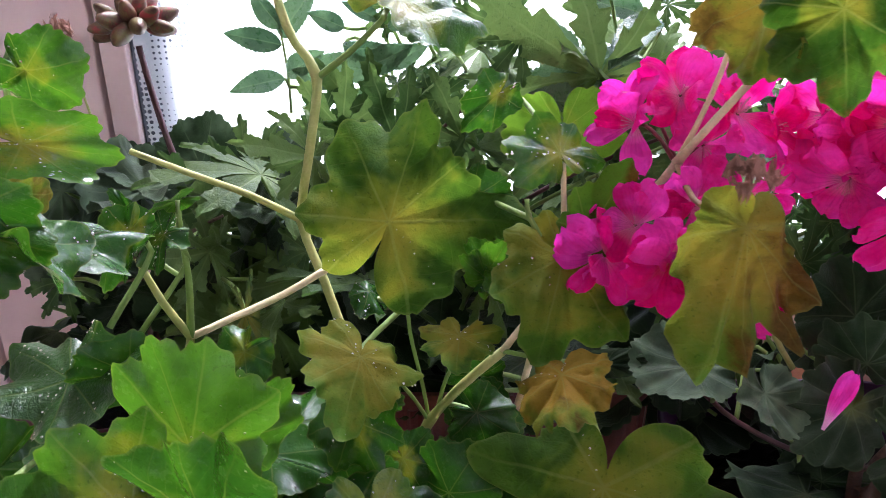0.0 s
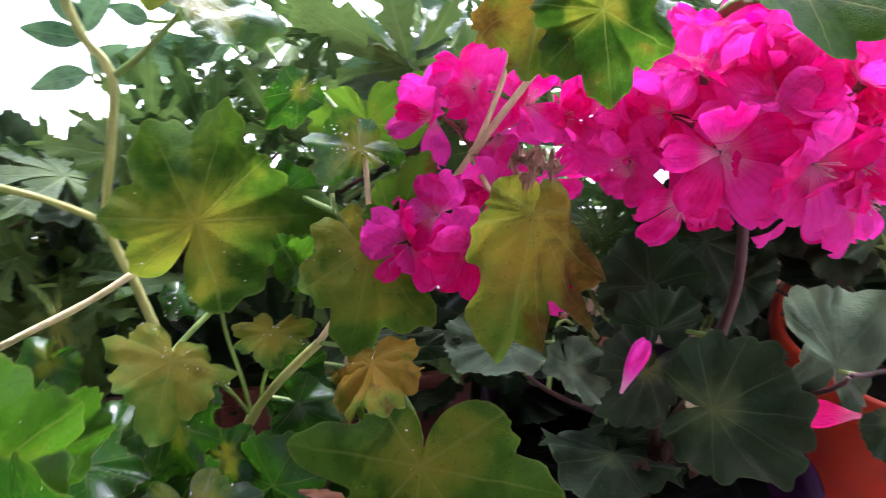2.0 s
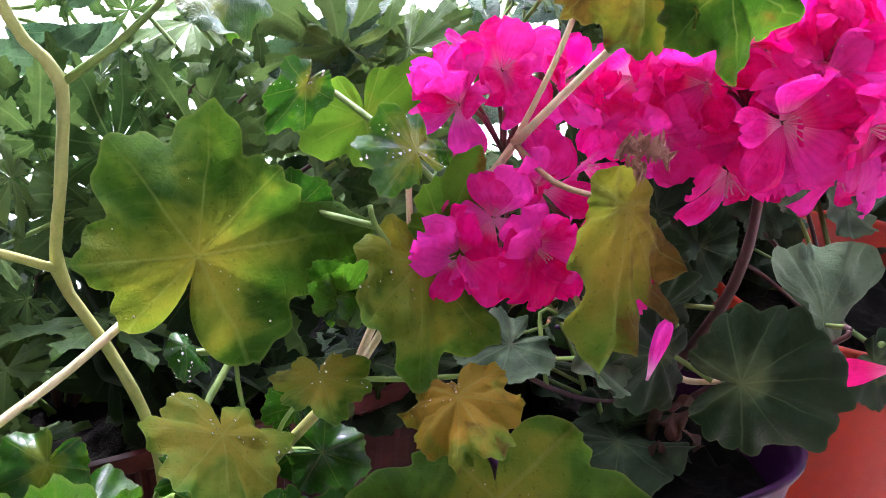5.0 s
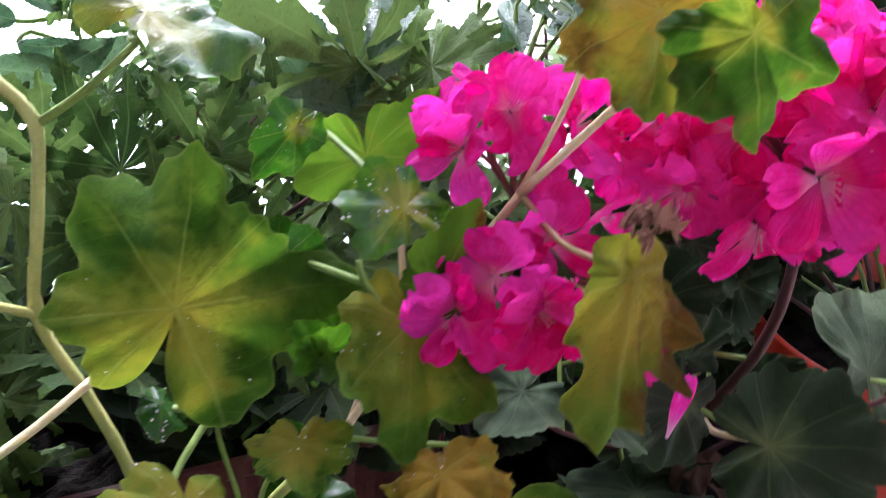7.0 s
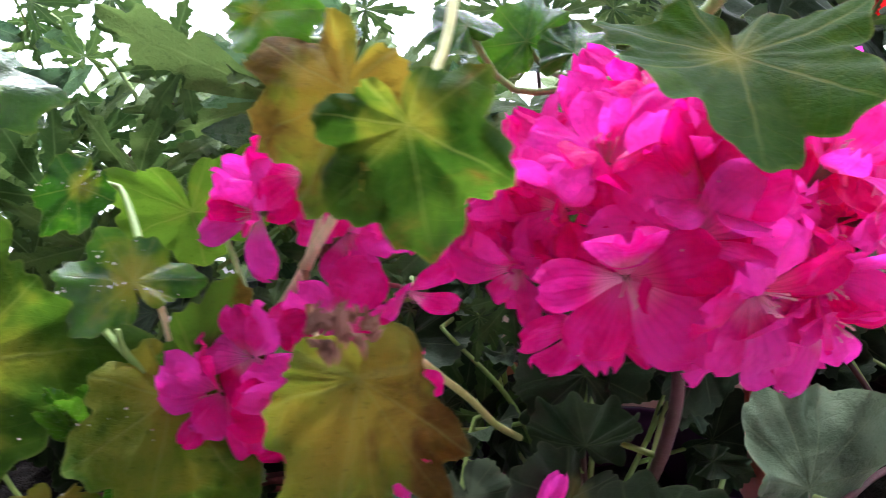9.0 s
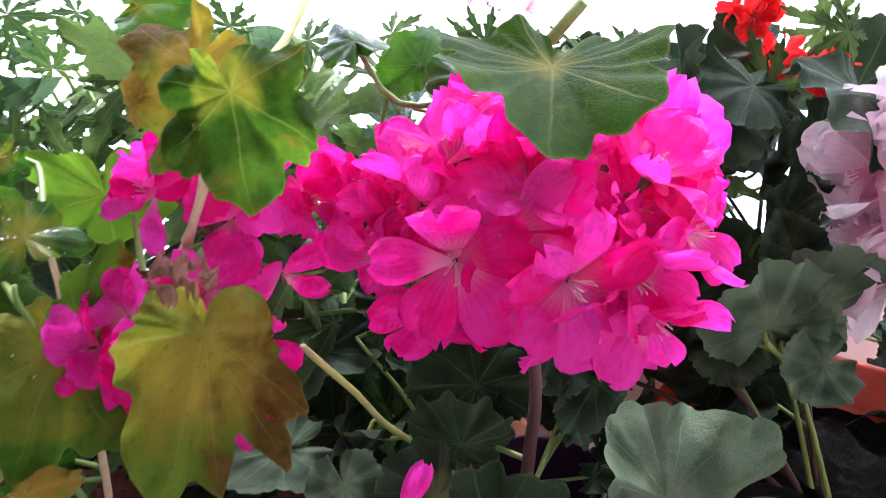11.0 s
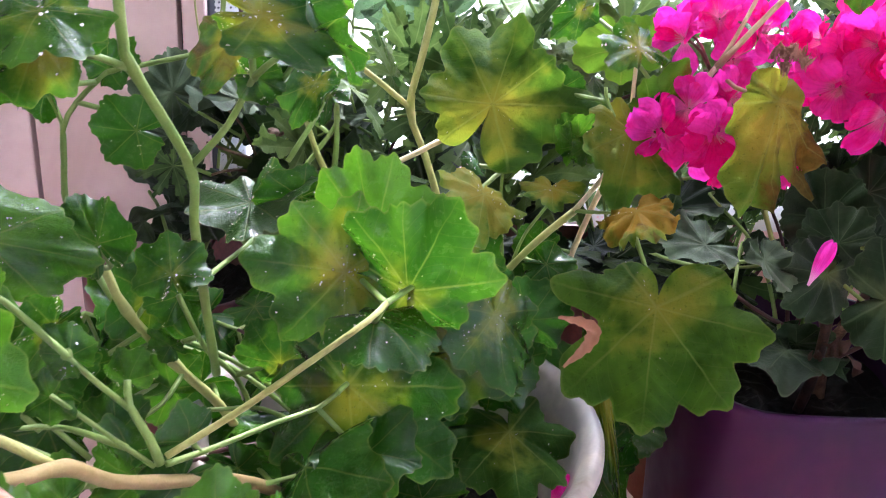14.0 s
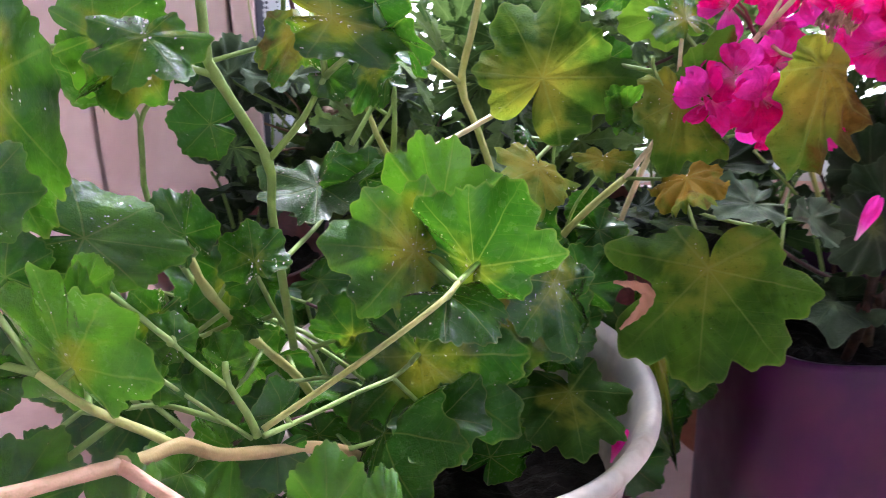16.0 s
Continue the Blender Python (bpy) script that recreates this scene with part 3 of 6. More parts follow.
    for i in range(n):
        p, q = 1 + i * rings, 1 + ((i + 1) % n) * rings
        faces.append((0, q, p))
        for j in range(rings - 1):
            faces.append((p + j, q + j, q + j + 1, p + j + 1))
    return mesh_from(kind + "_leaf", verts, faces, ZONAL if round_leaf else IVY_SOAKED if soaked else IVY_DRY if dry else IVY, uv, rim=edge)


def shaped(plant, kind, at, tip, up, lobes, cup=0.1, fold=0.0, wave=0.07, seed=1, dry=False, soaked=False, ragged=0.0, bite=None, crumple=0.05, **rest):
    """A leaf whose lobes are given one by one."""
    LEAF_MESHES[(kind + "_own", seed)] = cut_leaf_mesh(lobes, seed, cup) if kind == "cut" else own_leaf_mesh(kind, lobes, cup, fold, seed, wave, dry=dry, soaked=soaked, ragged=ragged, bite=bite, crumple=crumple)
    return leaf(plant, kind + "_own", at, tip, up, Vector(tip).length, seed=seed, **rest)


# ---- flowers ----
def petal_mesh(name, mat, seed, width=0.42, curl=0.25, ruffle=0.05, rows=10, cols=5):
    rng = random.Random(seed)
    ph = rng.uniform(0, 6)
    verts, uv, faces = [], [], []
    for i in range(rows + 1):
        s = i / rows
        w = width * (0.16 + 0.84 * math.sin(math.pi * 0.5 * min(1, s / 0.72)) ** 1.5)
        if s > 0.72:
            w *= math.sqrt(max(0.0, 1 - ((s - 0.72) / 0.30) ** 2))
        for j in range(-cols, cols + 1):
            u = j / cols
            yy = s * (1 - 0.05 * (1 - u * u) * (s > 0.9) * rng.uniform(0.4, 1))
            z = 0.16 * s - curl * s * s * s - 0.16 * u * u * w + ruffle * s * s * math.sin(5 * u + ph) + ruffle * s * math.sin(9 * s + 3 * u + ph) * 0.4
            verts.append((u * w, yy, z))
            uv.append((u * 0.5 + 0.5, s))
    c = 2 * cols + 1
    for i in range(rows):
        for j in range(c - 1):
            a = i * c + j
            faces.append((a, a + 1, a + c + 1, a + c))
    return mesh_from(name, verts, faces, mat, uv)


PETALS = {}


def petals_of(mat):
    if mat.name not in PETALS:
        PETALS[mat.name] = [petal_mesh("petal", mat, i, 0.33 + 0.045 * (i % 4), (0.05, 0.2, 0.4, 0.6, -0.15, 0.3)[i % 6], (0.05, 0.08, 0.11)[i % 3]) for i in range(9)]
    return PETALS[mat.name]


def floret_core(seed):
    """Green-brown calyx with a bunch of pale stamens."""
    rng = random.Random(seed)
    verts, faces = [], []
    def cone(a, b, ra, rb, n=6):
        d = (b - a).normalized()
        u = d.orthogonal().normalized()
        w = d.cross(u)
        s = len(verts)
        for p, r in ((a, ra), (b, rb)):
            for i in range(n):
                q = 2 * math.pi * i / n
                verts.append(p + (u * math.cos(q) + w * math.sin(q)) * r)
        for i in range(n):
            faces.append((s + i, s + (i + 1) % n, s + n + (i + 1) % n, s + n + i))
        faces.append(tuple(range(s + n, s + 2 * n)))
    cone(Vector((0, 0, -0.35)), Vector((0, 0, 0.0)), 0.03, 0.09)
    mats = [0] * len(faces)
    for _ in range(7):
        tip = Vector((rng.uniform(-0.14, 0.14), rng.uniform(-0.14, 0.14), rng.uniform(0.25, 0.42)))
        cone(Vector((0, 0, 0)), tip, 0.008, 0.010, 4)
        cone(tip, tip + Vector((0.02, 0.01, 0.04)), 0.018, 0.010, 4)
    me = mesh_from("floret", verts, faces, CALYX)
    me.materials.append(ANTHER)
    me.polygons.foreach_set("material_index", mats + [1] * (len(faces) - len(mats)))
    return me


CORES = [floret_core(i) for i in range(4)]


def floret(plant, at, out, size, mat, seed, count=6, spread=0.9, core_from=None):
    """One flower: calyx and stamens at `at`, opening towards `out`, with its petals as parts."""
    rng = random.Random(seed)
    at, out = Vector(at), Vector(out).normalized()
    turn = out.to_track_quat("Z", "Y").to_matrix().to_4x4()
    m = Matrix.Translation(at) @ turn @ pose(0, 0, 0, 0, 0, rng.uniform(0, 360)) @ Matrix.Scale(size, 4)
    ob = part_ob("floret", CORES[seed % len(CORES)], plant, matrix=under(plant, m))
    shapes = petals_of(mat)
    for i in range(count):
        ring = i // 5
        lift = rng.uniform(0, 42) + 28 * (1 - spread) + ring * 26
        a = 72 * i + ring * 36 + rng.uniform(-13, 13)
        s = rng.uniform(0.86, 1.14) * (0.85 if ring else 1.0)
        pm = pose(0, 0, 0, 0, 0, a) @ pose(0, 0.03, 0, lift, rng.uniform(-26, 26), 0) @ Matrix.Diagonal((s * rng.uniform(0.85, 1.2), s, s, 1))
        part_ob("petal", shapes[rng.randrange(len(shapes))], ob, matrix=pm)
    if core_from is not None:
        root = Vector(core_from)
        p = part_ob("pedicel", tube("pedicel", spline([at - out * size * 0.3, (at + root) / 2 + Vector((0, 0, 0.004)), root]), 0.0007, 0.0008, STEM, 6), plant, matrix=under(plant, Matrix()))
        p.color = (0.25, 0.10, 0.10, 1)
    return ob


def flower_head(plant, centre, radii, count, size, mat, seed, front=(0, -1, 0.2), base=None, petals=7, spread=0.9):
    """A ball of florets, evenly strewn over an egg-shaped dome."""
    rng = random.Random(seed)
    c = Vector(centre)
    for i in range(count):
        h = 1 - 1.75 * (i + 0.5) / count
        a = 2.39996 * i + rng.uniform(-0.2, 0.2)
        r = math.sqrt(max(0, 1 - h * h))
        d = Vector((r * math.cos(a), r * math.sin(a), h))
        at = c + Vector((d.x * radii[0], d.y * radii[1], d.z * radii[2])) * rng.uniform(0.72, 0.86)
        out = (d + Vector((rng.uniform(-0.2, 0.2), rng.uniform(-0.2, 0.2), rng.uniform(-0.2, 0.2)))).normalized()
        floret(plant, at, out, size * rng.uniform(0.9, 1.12), mat, seed * 100 + i, petals, spread, base or (c + Vector((0, 0, -radii[2] * 0.6))))


def pot(name, place, rings, mat, label, category, squareness=2.0, soil=None, ribs=0, segments=72, rim_label=""):
    """A pot turned from (half width, half depth, height) rings, outside from the foot up and inside down again; squareness above 2 rounds a box."""
    ob = thing(name, place, label, category)
    def ring(a, b, z, rib=False):
        out = []
        for i in range(segments):
            t = 2 * math.pi * i / segments
            ct, st = math.cos(t), math.sin(t)
            k = (abs(ct) ** squareness + abs(st) ** squareness) ** (-1 / squareness)
            f = 1.0
            if ribs and rib:
                f = 1 + 0.018 * (1 if (i * ribs // segments) % 2 else -1)
            out.append((a * ct * k * f, b * st * k * f, z))
        return out
    verts, faces = [], []
    for a, b, z, *rib in rings:
        verts += ring(a, b, z, bool(rib))
    n = segments
    for j in range(len(rings) - 1):
        for i in range(n):
            p, q = j * n + i, j * n + (i + 1) % n
            faces.append((p, q, q + n, p + n))
    faces.append(tuple(range(n - 1, -1, -1)))
    faces.append(tuple(range(len(verts) - n, len(verts))))
    part_ob("pot_wall", mesh_from("pot_wall", verts, faces, mat, smooth=not ribs), ob)
    if soil:
        a, b, z = soil
        rows = 14
        grid = [(0.0, 0.0, z)]
        fcs = []
        for j in range(1, rows + 1):
            for i in range(segments):
                t = 2 * math.pi * i / segments
                ct, st = math.cos(t), math.sin(t)
                k = (abs(ct) ** squareness + abs(st) ** squareness) ** (-1 / squareness) * j / rows
                x, y = a * ct * k, b * st * k
                grid.append((x, y, z + 0.006 * noise.noise(Vector((x * 60, y * 60, z))) + 0.004 * noise.noise(Vector((x * 190, y * 190, 1)))))
        for i in range(segments):
            fcs.append((0, 1 + i, 1 + (i + 1) % segments))
            for j in range(rows - 1):
                p, q = 1 + j * segments + i, 1 + j * segments + (i + 1) % segments
                fcs.append((p, p + segments, q + segments, q))
        part_ob("soil", mesh_from("soil", grid, fcs, SOIL), ob, "dark wet potting soil")
    return ob


# ---- the large structure ----
SHELF = -0.03
WALL_Y = 0.50


def slab(name, lo, hi, mat, label, parent=None, bevel=0.0):
    size = [b - a for a, b in zip(lo, hi)]
    ob = new(name, box_mesh(name, size, mat, bevel))
    ob.location = [(a + b) / 2 for a, b in zip(lo, hi)]
    if parent is None:
        return tagged(ob, label, "structure", kind="structure")
    ob.parent = parent
    return ob


slab("window_sill", (-1.20, -0.06, SHELF - 0.06), (1.90, WALL_Y, SHELF), PINK_BOARD, "pink painted shelf that carries the flower pots", bevel=0.004)
# Unseen floor, added low and brown so less light bounces up.
slab("floor", (-1.30, -1.45, -0.91), (2.00, WALL_Y + 0.05, -0.85), OAK, "unseen brown floor, added to dim the bounce from below")
slab("wall_front", (-1.20, WALL_Y, -0.85), (1.90, WALL_Y + 0.05, SHELF - 0.06), PINK_BOARD, "pink painted wall below the window shelf")
# Unseen rear wall, side walls and ceiling, added to block and bounce light.
slab("wall_rear", (-1.30, -1.45, -0.85), (2.00, -1.35, 2.2), BOUNCE_WHITE, "unseen white wall added behind the camera to block and bounce light")
slab("wall_left", (-1.30, -1.35, -0.85), (-1.20, WALL_Y, 2.2), BOUNCE_WHITE, "unseen white side wall, added to close in and bounce light")
slab("wall_right", (1.90, -1.35, -0.85), (2.00, WALL_Y, 2.2), BOUNCE_WHITE, "unseen white side wall, added to close in and bounce light")
slab("ceiling", (-1.30, -1.45, 2.2), (2.00, WALL_Y + 0.05, 2.3), BOUNCE_WHITE, "unseen white ceiling, added to block light from above")
# Bright backdrop ground, added so the lace holes do not look black.
slab("ground", (-60, WALL_Y + 0.05, -1.1), (60, 120, -1.0), PAVING, "pale ground added outside to brighten the holes in the lace")
wall = thing("wall_back", (0, 0, 0), "pink painted board wall with dark upright seams", "wall", kind="structure")
for x0, x1 in ((-2.5, -0.604), (-0.601, -0.303), (-0.300, -0.2015), (-0.1985, -0.183)):
    slab("board", (x0, WALL_Y, SHELF - 0.06), (x1, WALL_Y + 0.05, 2.2), PINK_BOARD, "", wall, 0.0012)
slab("seam_backing", (-2.5, WALL_Y + 0.012, SHELF - 0.06), (-0.19, WALL_Y + 0.04, 2.2), DARK_GAP, "", wall)
slab("lower_board", (-0.183, WALL_Y, SHELF - 0.06), (2.5, WALL_Y + 0.05, 0.17), PINK_BOARD, "", wall, 0.0012)
slab("upper_board", (-0.183, WALL_Y, 1.45), (2.5, WALL_Y + 0.05, 2.2), PINK_BOARD, "", wall, 0.0012)
window = thing("window_1", (0, 0, 0), "white framed window behind a lace curtain", "window", kind="structure")
# Only the left jamb takes the copy with shade in its colour.
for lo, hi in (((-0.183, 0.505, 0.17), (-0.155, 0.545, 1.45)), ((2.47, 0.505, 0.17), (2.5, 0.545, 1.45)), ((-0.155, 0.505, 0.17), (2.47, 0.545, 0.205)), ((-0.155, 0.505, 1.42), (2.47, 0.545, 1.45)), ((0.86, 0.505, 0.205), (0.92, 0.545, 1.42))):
    slab("window_frame", lo, hi, SHADED_JAMB if lo[0] < -0.18 else WHITE_FRAME, "", window, 0.002)


def curtain():
    """Lace hung in soft folds in front of the window."""
    verts, faces = [], []
    nx, nz = 220, 12
    for i in range(nx + 1):
        x = -0.176 + 2.5 * i / nx
        for j in range(nz + 1):
            z = 0.16 + 1.27 * j / nz
            y = WALL_Y - 0.012 + 0.007 * math.sin(x * 33 + 0.4 * math.sin(z * 3)) + 0.003 * math.sin(x * 71 + z)
            verts.append((x, y, z))
    for i in range(nx):
        for j in range(nz):
            a = i * (nz + 1) + j
            faces.append((a, a + nz + 1, a + nz + 2, a + 1))
    ob = new("curtain", mesh_from("curtain", verts, faces, LACE))
    return tagged(ob, "white lace curtain with small round holes, hanging before the window", "curtain")


curtain()

# ---- pots ----
H = 0.165 - SHELF
HW = H + 0.006
pot("flower_pot", (0.170, 0.314, SHELF), [(0.052, 0.052, 0.0), (0.054, 0.054, 0.004), (0.067, 0.067, H - 0.012), (0.070, 0.070, H - 0.003), (0.070, 0.070, H), (0.0675, 0.0675, H), (0.065, 0.065, H - 0.012), (0.060, 0.060, H - 0.06)],
                 PURPLE, "purple glazed plastic pot with rounded corners, full of soil", "flower pot", 4.5, (0.0635, 0.0635, H - 0.030))
pot("flower_pot", (0.322, 0.322, SHELF), [(0.056, 0.056, 0.0), (0.058, 0.058, 0.004), (0.074, 0.074, 0.205), (0.078, 0.078, 0.206), (0.0785, 0.0785, 0.229), (0.077, 0.077, 0.231), (0.074, 0.074, 0.229), (0.068, 0.068, 0.16)],
                 ORANGE, "bright orange plastic pot with a plain rolled rim", "flower pot", 2.0, (0.072, 0.072, 0.205))
pot("flower_pot", (-0.0535, 0.228, SHELF), [(0.062, 0.062, 0.0), (0.066, 0.066, 0.006), (0.082, 0.082, HW - 0.022), (0.087, 0.087, HW - 0.014), (0.0915, 0.0915, HW - 0.004), (0.091, 0.091, HW), (0.087, 0.087, HW + 0.002), (0.082, 0.082, HW - 0.003), (0.079, 0.079, HW - 0.015), (0.072, 0.072, HW - 0.07)],
                WHITE_POT, "worn white glazed pot with a thick stained rim", "flower pot", 2.0, (0.074, 0.074, HW - 0.055))
pot("planter_box", (-0.014, 0.396, SHELF), [(0.098, 0.036, 0.0), (0.104, 0.040, 0.006, 1), (0.112, 0.045, 0.199, 1), (0.115, 0.047, 0.201), (0.115, 0.047, 0.209), (0.111, 0.044, 0.209), (0.108, 0.042, 0.16)],
                 RIBBED, "maroon ribbed plastic planter box with wet dark soil", "planter", 7.0, (0.1085, 0.0415, 0.198), ribs=192, segments=384)
pot("flower_pot", (-0.19, 0.43, SHELF), [(0.042, 0.042, 0.0), (0.058, 0.058, 0.15), (0.061, 0.061, 0.151), (0.061, 0.061, 0.17), (0.057, 0.057, 0.17), (0.052, 0.052, 0.12)],
               RIBBED, "dark maroon plastic pot beside the window", "flower pot", 2.0, (0.0545, 0.0545, 0.15))
pot("flower_pot", (0.36, 0.442, SHELF), [(0.034, 0.034, 0.0), (0.044, 0.044, 0.16), (0.047, 0.047, 0.161), (0.047, 0.047, 0.18), (0.044, 0.044, 0.18), (0.04, 0.04, 0.12)],
                CLAY, "terracotta pot at the foot of the window", "flower pot", 2.0, (0.0425, 0.0425, 0.165))
pot("flower_pot", (0.17, 0.436, SHELF), [(0.038, 0.038, 0.0), (0.046, 0.046, 0.14), (0.048, 0.048, 0.141), (0.048, 0.048, 0.155), (0.045, 0.045, 0.155), (0.042, 0.042, 0.11)],
               CLAY, "small terracotta pot with herbs at the window", "flower pot", 2.0, (0.0435, 0.0435, 0.14))


# ---- the plants ----
front_ivy = thing("ivy_geranium", (-0.056, 0.224, 0.13), "trailing ivy geranium with glossy wet leaves in a white pot", "plant")
tall_ivy = thing("ivy_geranium", (0.02, 0.385, 0.16), "lanky ivy geranium with yellowing leaves and a magenta flower", "plant")
zonal_plant = thing("zonal_geranium", (0.170, 0.314, 0.13), "round-leaved geranium with a full magenta flower head", "plant")
orange_plant = thing("zonal_geranium", (0.322, 0.322, 0.16), "round-leaved geranium with grey-green leaves in the orange pot", "plant")
budding_plant = thing("zonal_geranium", (-0.19, 0.43, 0.12), "dark frilly-leaved geranium with a cluster of closed red-brown buds", "plant")
scented = thing("scented_geranium", (-0.06, 0.405, 0.16), "scented geranium with deeply cut green leaves", "plant")
herb = thing("mint", (0.17, 0.436, 0.1), "upright leafy herb with toothed lance-shaped leaves before the curtain", "plant")
red_plant = thing("zonal_geranium", (0.36, 0.442, 0.12), "geranium with small scarlet and pale pink flowers at the window", "plant")

# stems of the trailing plant
stem(front_ivy, [(-0.139, 0.15, 0.362), (-0.14, 0.156, 0.343), (-0.139, 0.16, 0.335), (-0.128, 0.179, 0.299), (-0.129, 0.186, 0.275), (-0.128, 0.195, 0.239), (-0.128, 0.21, 0.201)], 0.0022, 0.0026, nodes=[(-0.139, 0.16, 0.335), (-0.128, 0.179, 0.299)])
stem(front_ivy, [(-0.128, 0.179, 0.299), (-0.115, 0.175, 0.315), (-0.106, 0.17, 0.332)], 0.0019, 0.0014)
stem(front_ivy, [(-0.14, 0.16, 0.335), (-0.145, 0.15, 0.34), (-0.151, 0.142, 0.343)], 0.0017, 0.0013)
stem(front_ivy, [(-0.149, 0.058, 0.268), (-0.147, 0.072, 0.2585), (-0.143, 0.089, 0.2485), (-0.137, 0.105, 0.2315), (-0.126, 0.124, 0.2165), (-0.112, 0.140, 0.205), (-0.100, 0.165, 0.180), (-0.092, 0.19, 0.148)], 0.0028, 0.0034, tint=TAN, nodes=[(-0.149, 0.058, 0.268), (-0.143, 0.089, 0.246), (-0.129, 0.124, 0.221)])
stem(front_ivy, [(-0.149, 0.058, 0.268), (-0.154, 0.054, 0.2695), (-0.166, 0.044, 0.273), (-0.183, 0.032, 0.278)], 0.0028, 0.0026, tint=(0.62, 0.36, 0.28))
stem(front_ivy, [(-0.149, 0.058, 0.268), (-0.142, 0.054, 0.2665), (-0.128, 0.045, 0.264), (-0.114, 0.036, 0.261)], 0.0026, 0.0024, tint=(0.66, 0.34, 0.30))
stem(front_ivy, [(-0.143, 0.089, 0.247), (-0.152, 0.085, 0.257), (-0.162, 0.078, 0.27), (-0.17, 0.071, 0.286)], 0.0021, 0.0016, tint=STRAW)
stem(front_ivy, [(-0.129, 0.124, 0.223), (-0.132, 0.124, 0.233), (-0.137, 0.125, 0.243), (-0.138, 0.128, 0.25)], 0.0022, 0.0015)
stem(front_ivy, [(-0.137, 0.125, 0.242), (-0.145, 0.122, 0.253), (-0.151, 0.12, 0.262)], 0.0014, 0.0011)
stem(front_ivy, [(-0.127, 0.124, 0.226), (-0.106, 0.13, 0.239), (-0.083, 0.124, 0.262), (-0.068, 0.13, 0.272), (-0.063, 0.139, 0.273)], 0.0017, 0.0013, tint=STRAW)
stem(front_ivy, [(-0.127, 0.124, 0.223), (-0.115, 0.14, 0.218), (-0.098, 0.16, 0.214), (-0.085, 0.172, 0.212), (-0.078, 0.175, 0.217)], 0.0015, 0.0012)
stem(front_ivy, [(-0.131, 0.124, 0.222), (-0.141, 0.118, 0.237), (-0.153, 0.11, 0.256)], 0.0012, 0.001)
stem(front_ivy, [(-0.165, 0.2, 0.251), (-0.16, 0.205, 0.231), (-0.145, 0.212, 0.204), (-0.129, 0.22, 0.179), (-0.12, 0.23, 0.153)], 0.0025, 0.0029, tint=STRAW, nodes=[(-0.16, 0.205, 0.231), (-0.145, 0.212, 0.204)])
stem(front_ivy, [(-0.139, 0.2, 0.241), (-0.131, 0.205, 0.216), (-0.121, 0.212, 0.199), (-0.116, 0.225, 0.174)], 0.0015, 0.0016)
stem(front_ivy, [(-0.086, 0.2, 0.228), (-0.084, 0.205, 0.205), (-0.081, 0.21, 0.174), (-0.083, 0.21, 0.144)], 0.0018, 0.0024, tint=STRAW)
stem(front_ivy, [(-0.19, 0.24, 0.273), (-0.189, 0.24, 0.29), (-0.182, 0.238, 0.302), (-0.169, 0.235, 0.315)], 0.0016, 0.0014)
stem(front_ivy, [(-0.19, 0.24, 0.273), (-0.189, 0.24, 0.293), (-0.194, 0.24, 0.305)], 0.0016, 0.0012)
stem(front_ivy, [(-0.19, 0.24, 0.276), (-0.19, 0.24, 0.256), (-0.174, 0.23, 0.225), (-0.147, 0.22, 0.194)], 0.0018, 0.0022)
# stems of the tall plant
stem(tall_ivy, [(-0.058, 0.32, 0.382), (-0.056, 0.318, 0.366), (-0.051, 0.316, 0.353), (-0.044, 0.314, 0.342), (-0.048, 0.311, 0.316), (-0.053, 0.309, 0.288), (-0.045, 0.3, 0.268), (-0.037, 0.292, 0.245), (-0.034, 0.29, 0.218), (-0.037, 0.292, 0.185), (-0.04, 0.3, 0.147)], 0.0023, 0.0028, tint=STRAW, nodes=[(-0.044, 0.314, 0.342), (-0.053, 0.309, 0.288)])
stem(tall_ivy, [(-0.043, 0.314, 0.342), (-0.03, 0.306, 0.353), (-0.018, 0.3, 0.365)], 0.0019, 0.0014)
stem(tall_ivy, [(-0.053, 0.309, 0.288), (-0.069, 0.298, 0.303), (-0.084, 0.283, 0.317), (-0.099, 0.272, 0.329)], 0.0021, 0.0015, tint=STRAW)
stem(tall_ivy, [(-0.038, 0.288, 0.28), (-0.056, 0.28, 0.272), (-0.073, 0.272, 0.267), (-0.086, 0.264, 0.264)], 0.0019, 0.0019, tint=ROSE)
stem(tall_ivy, [(-0.086, 0.264, 0.264), (-0.085, 0.268, 0.285), (-0.086, 0.27, 0.301), (-0.086, 0.272, 0.312)], 0.0021, 0.0012)
stem(tall_ivy, [(-0.086, 0.264, 0.264), (-0.093, 0.262, 0.279), (-0.098, 0.26, 0.296)], 0.0022, 0.0016, tint=STRAW)
stem(tall_ivy, [(-0.087, 0.268, 0.285), (-0.095, 0.27, 0.29), (-0.104, 0.275, 0.294)], 0.0013, 0.0011)
stem(tall_ivy, [(-0.086, 0.264, 0.264), (-0.092, 0.27, 0.241), (-0.103, 0.29, 0.189)], 0.0022, 0.0026, tint=STRAW)
stem(tall_ivy, [(0.022, 0.268, 0.256), (0.008, 0.272, 0.239), (-0.005, 0.279, 0.217), (-0.014, 0.285, 0.192), (-0.024, 0.3, 0.153)], 0.0024, 0.0029, tint=STRAW, nodes=[(-0.005, 0.279, 0.217)])
stem(tall_ivy, [(0.022, 0.268, 0.256), (0.035, 0.268, 0.277), (0.041, 0.27, 0.294), (0.041, 0.272, 0.313), (0.04, 0.271, 0.328)], 0.0019, 0.0013, tint=ROSE)
stem(tall_ivy, [(0.022, 0.268, 0.256), (0.036, 0.255, 0.261), (0.05, 0.24, 0.269)], 0.0013, 0.0011)
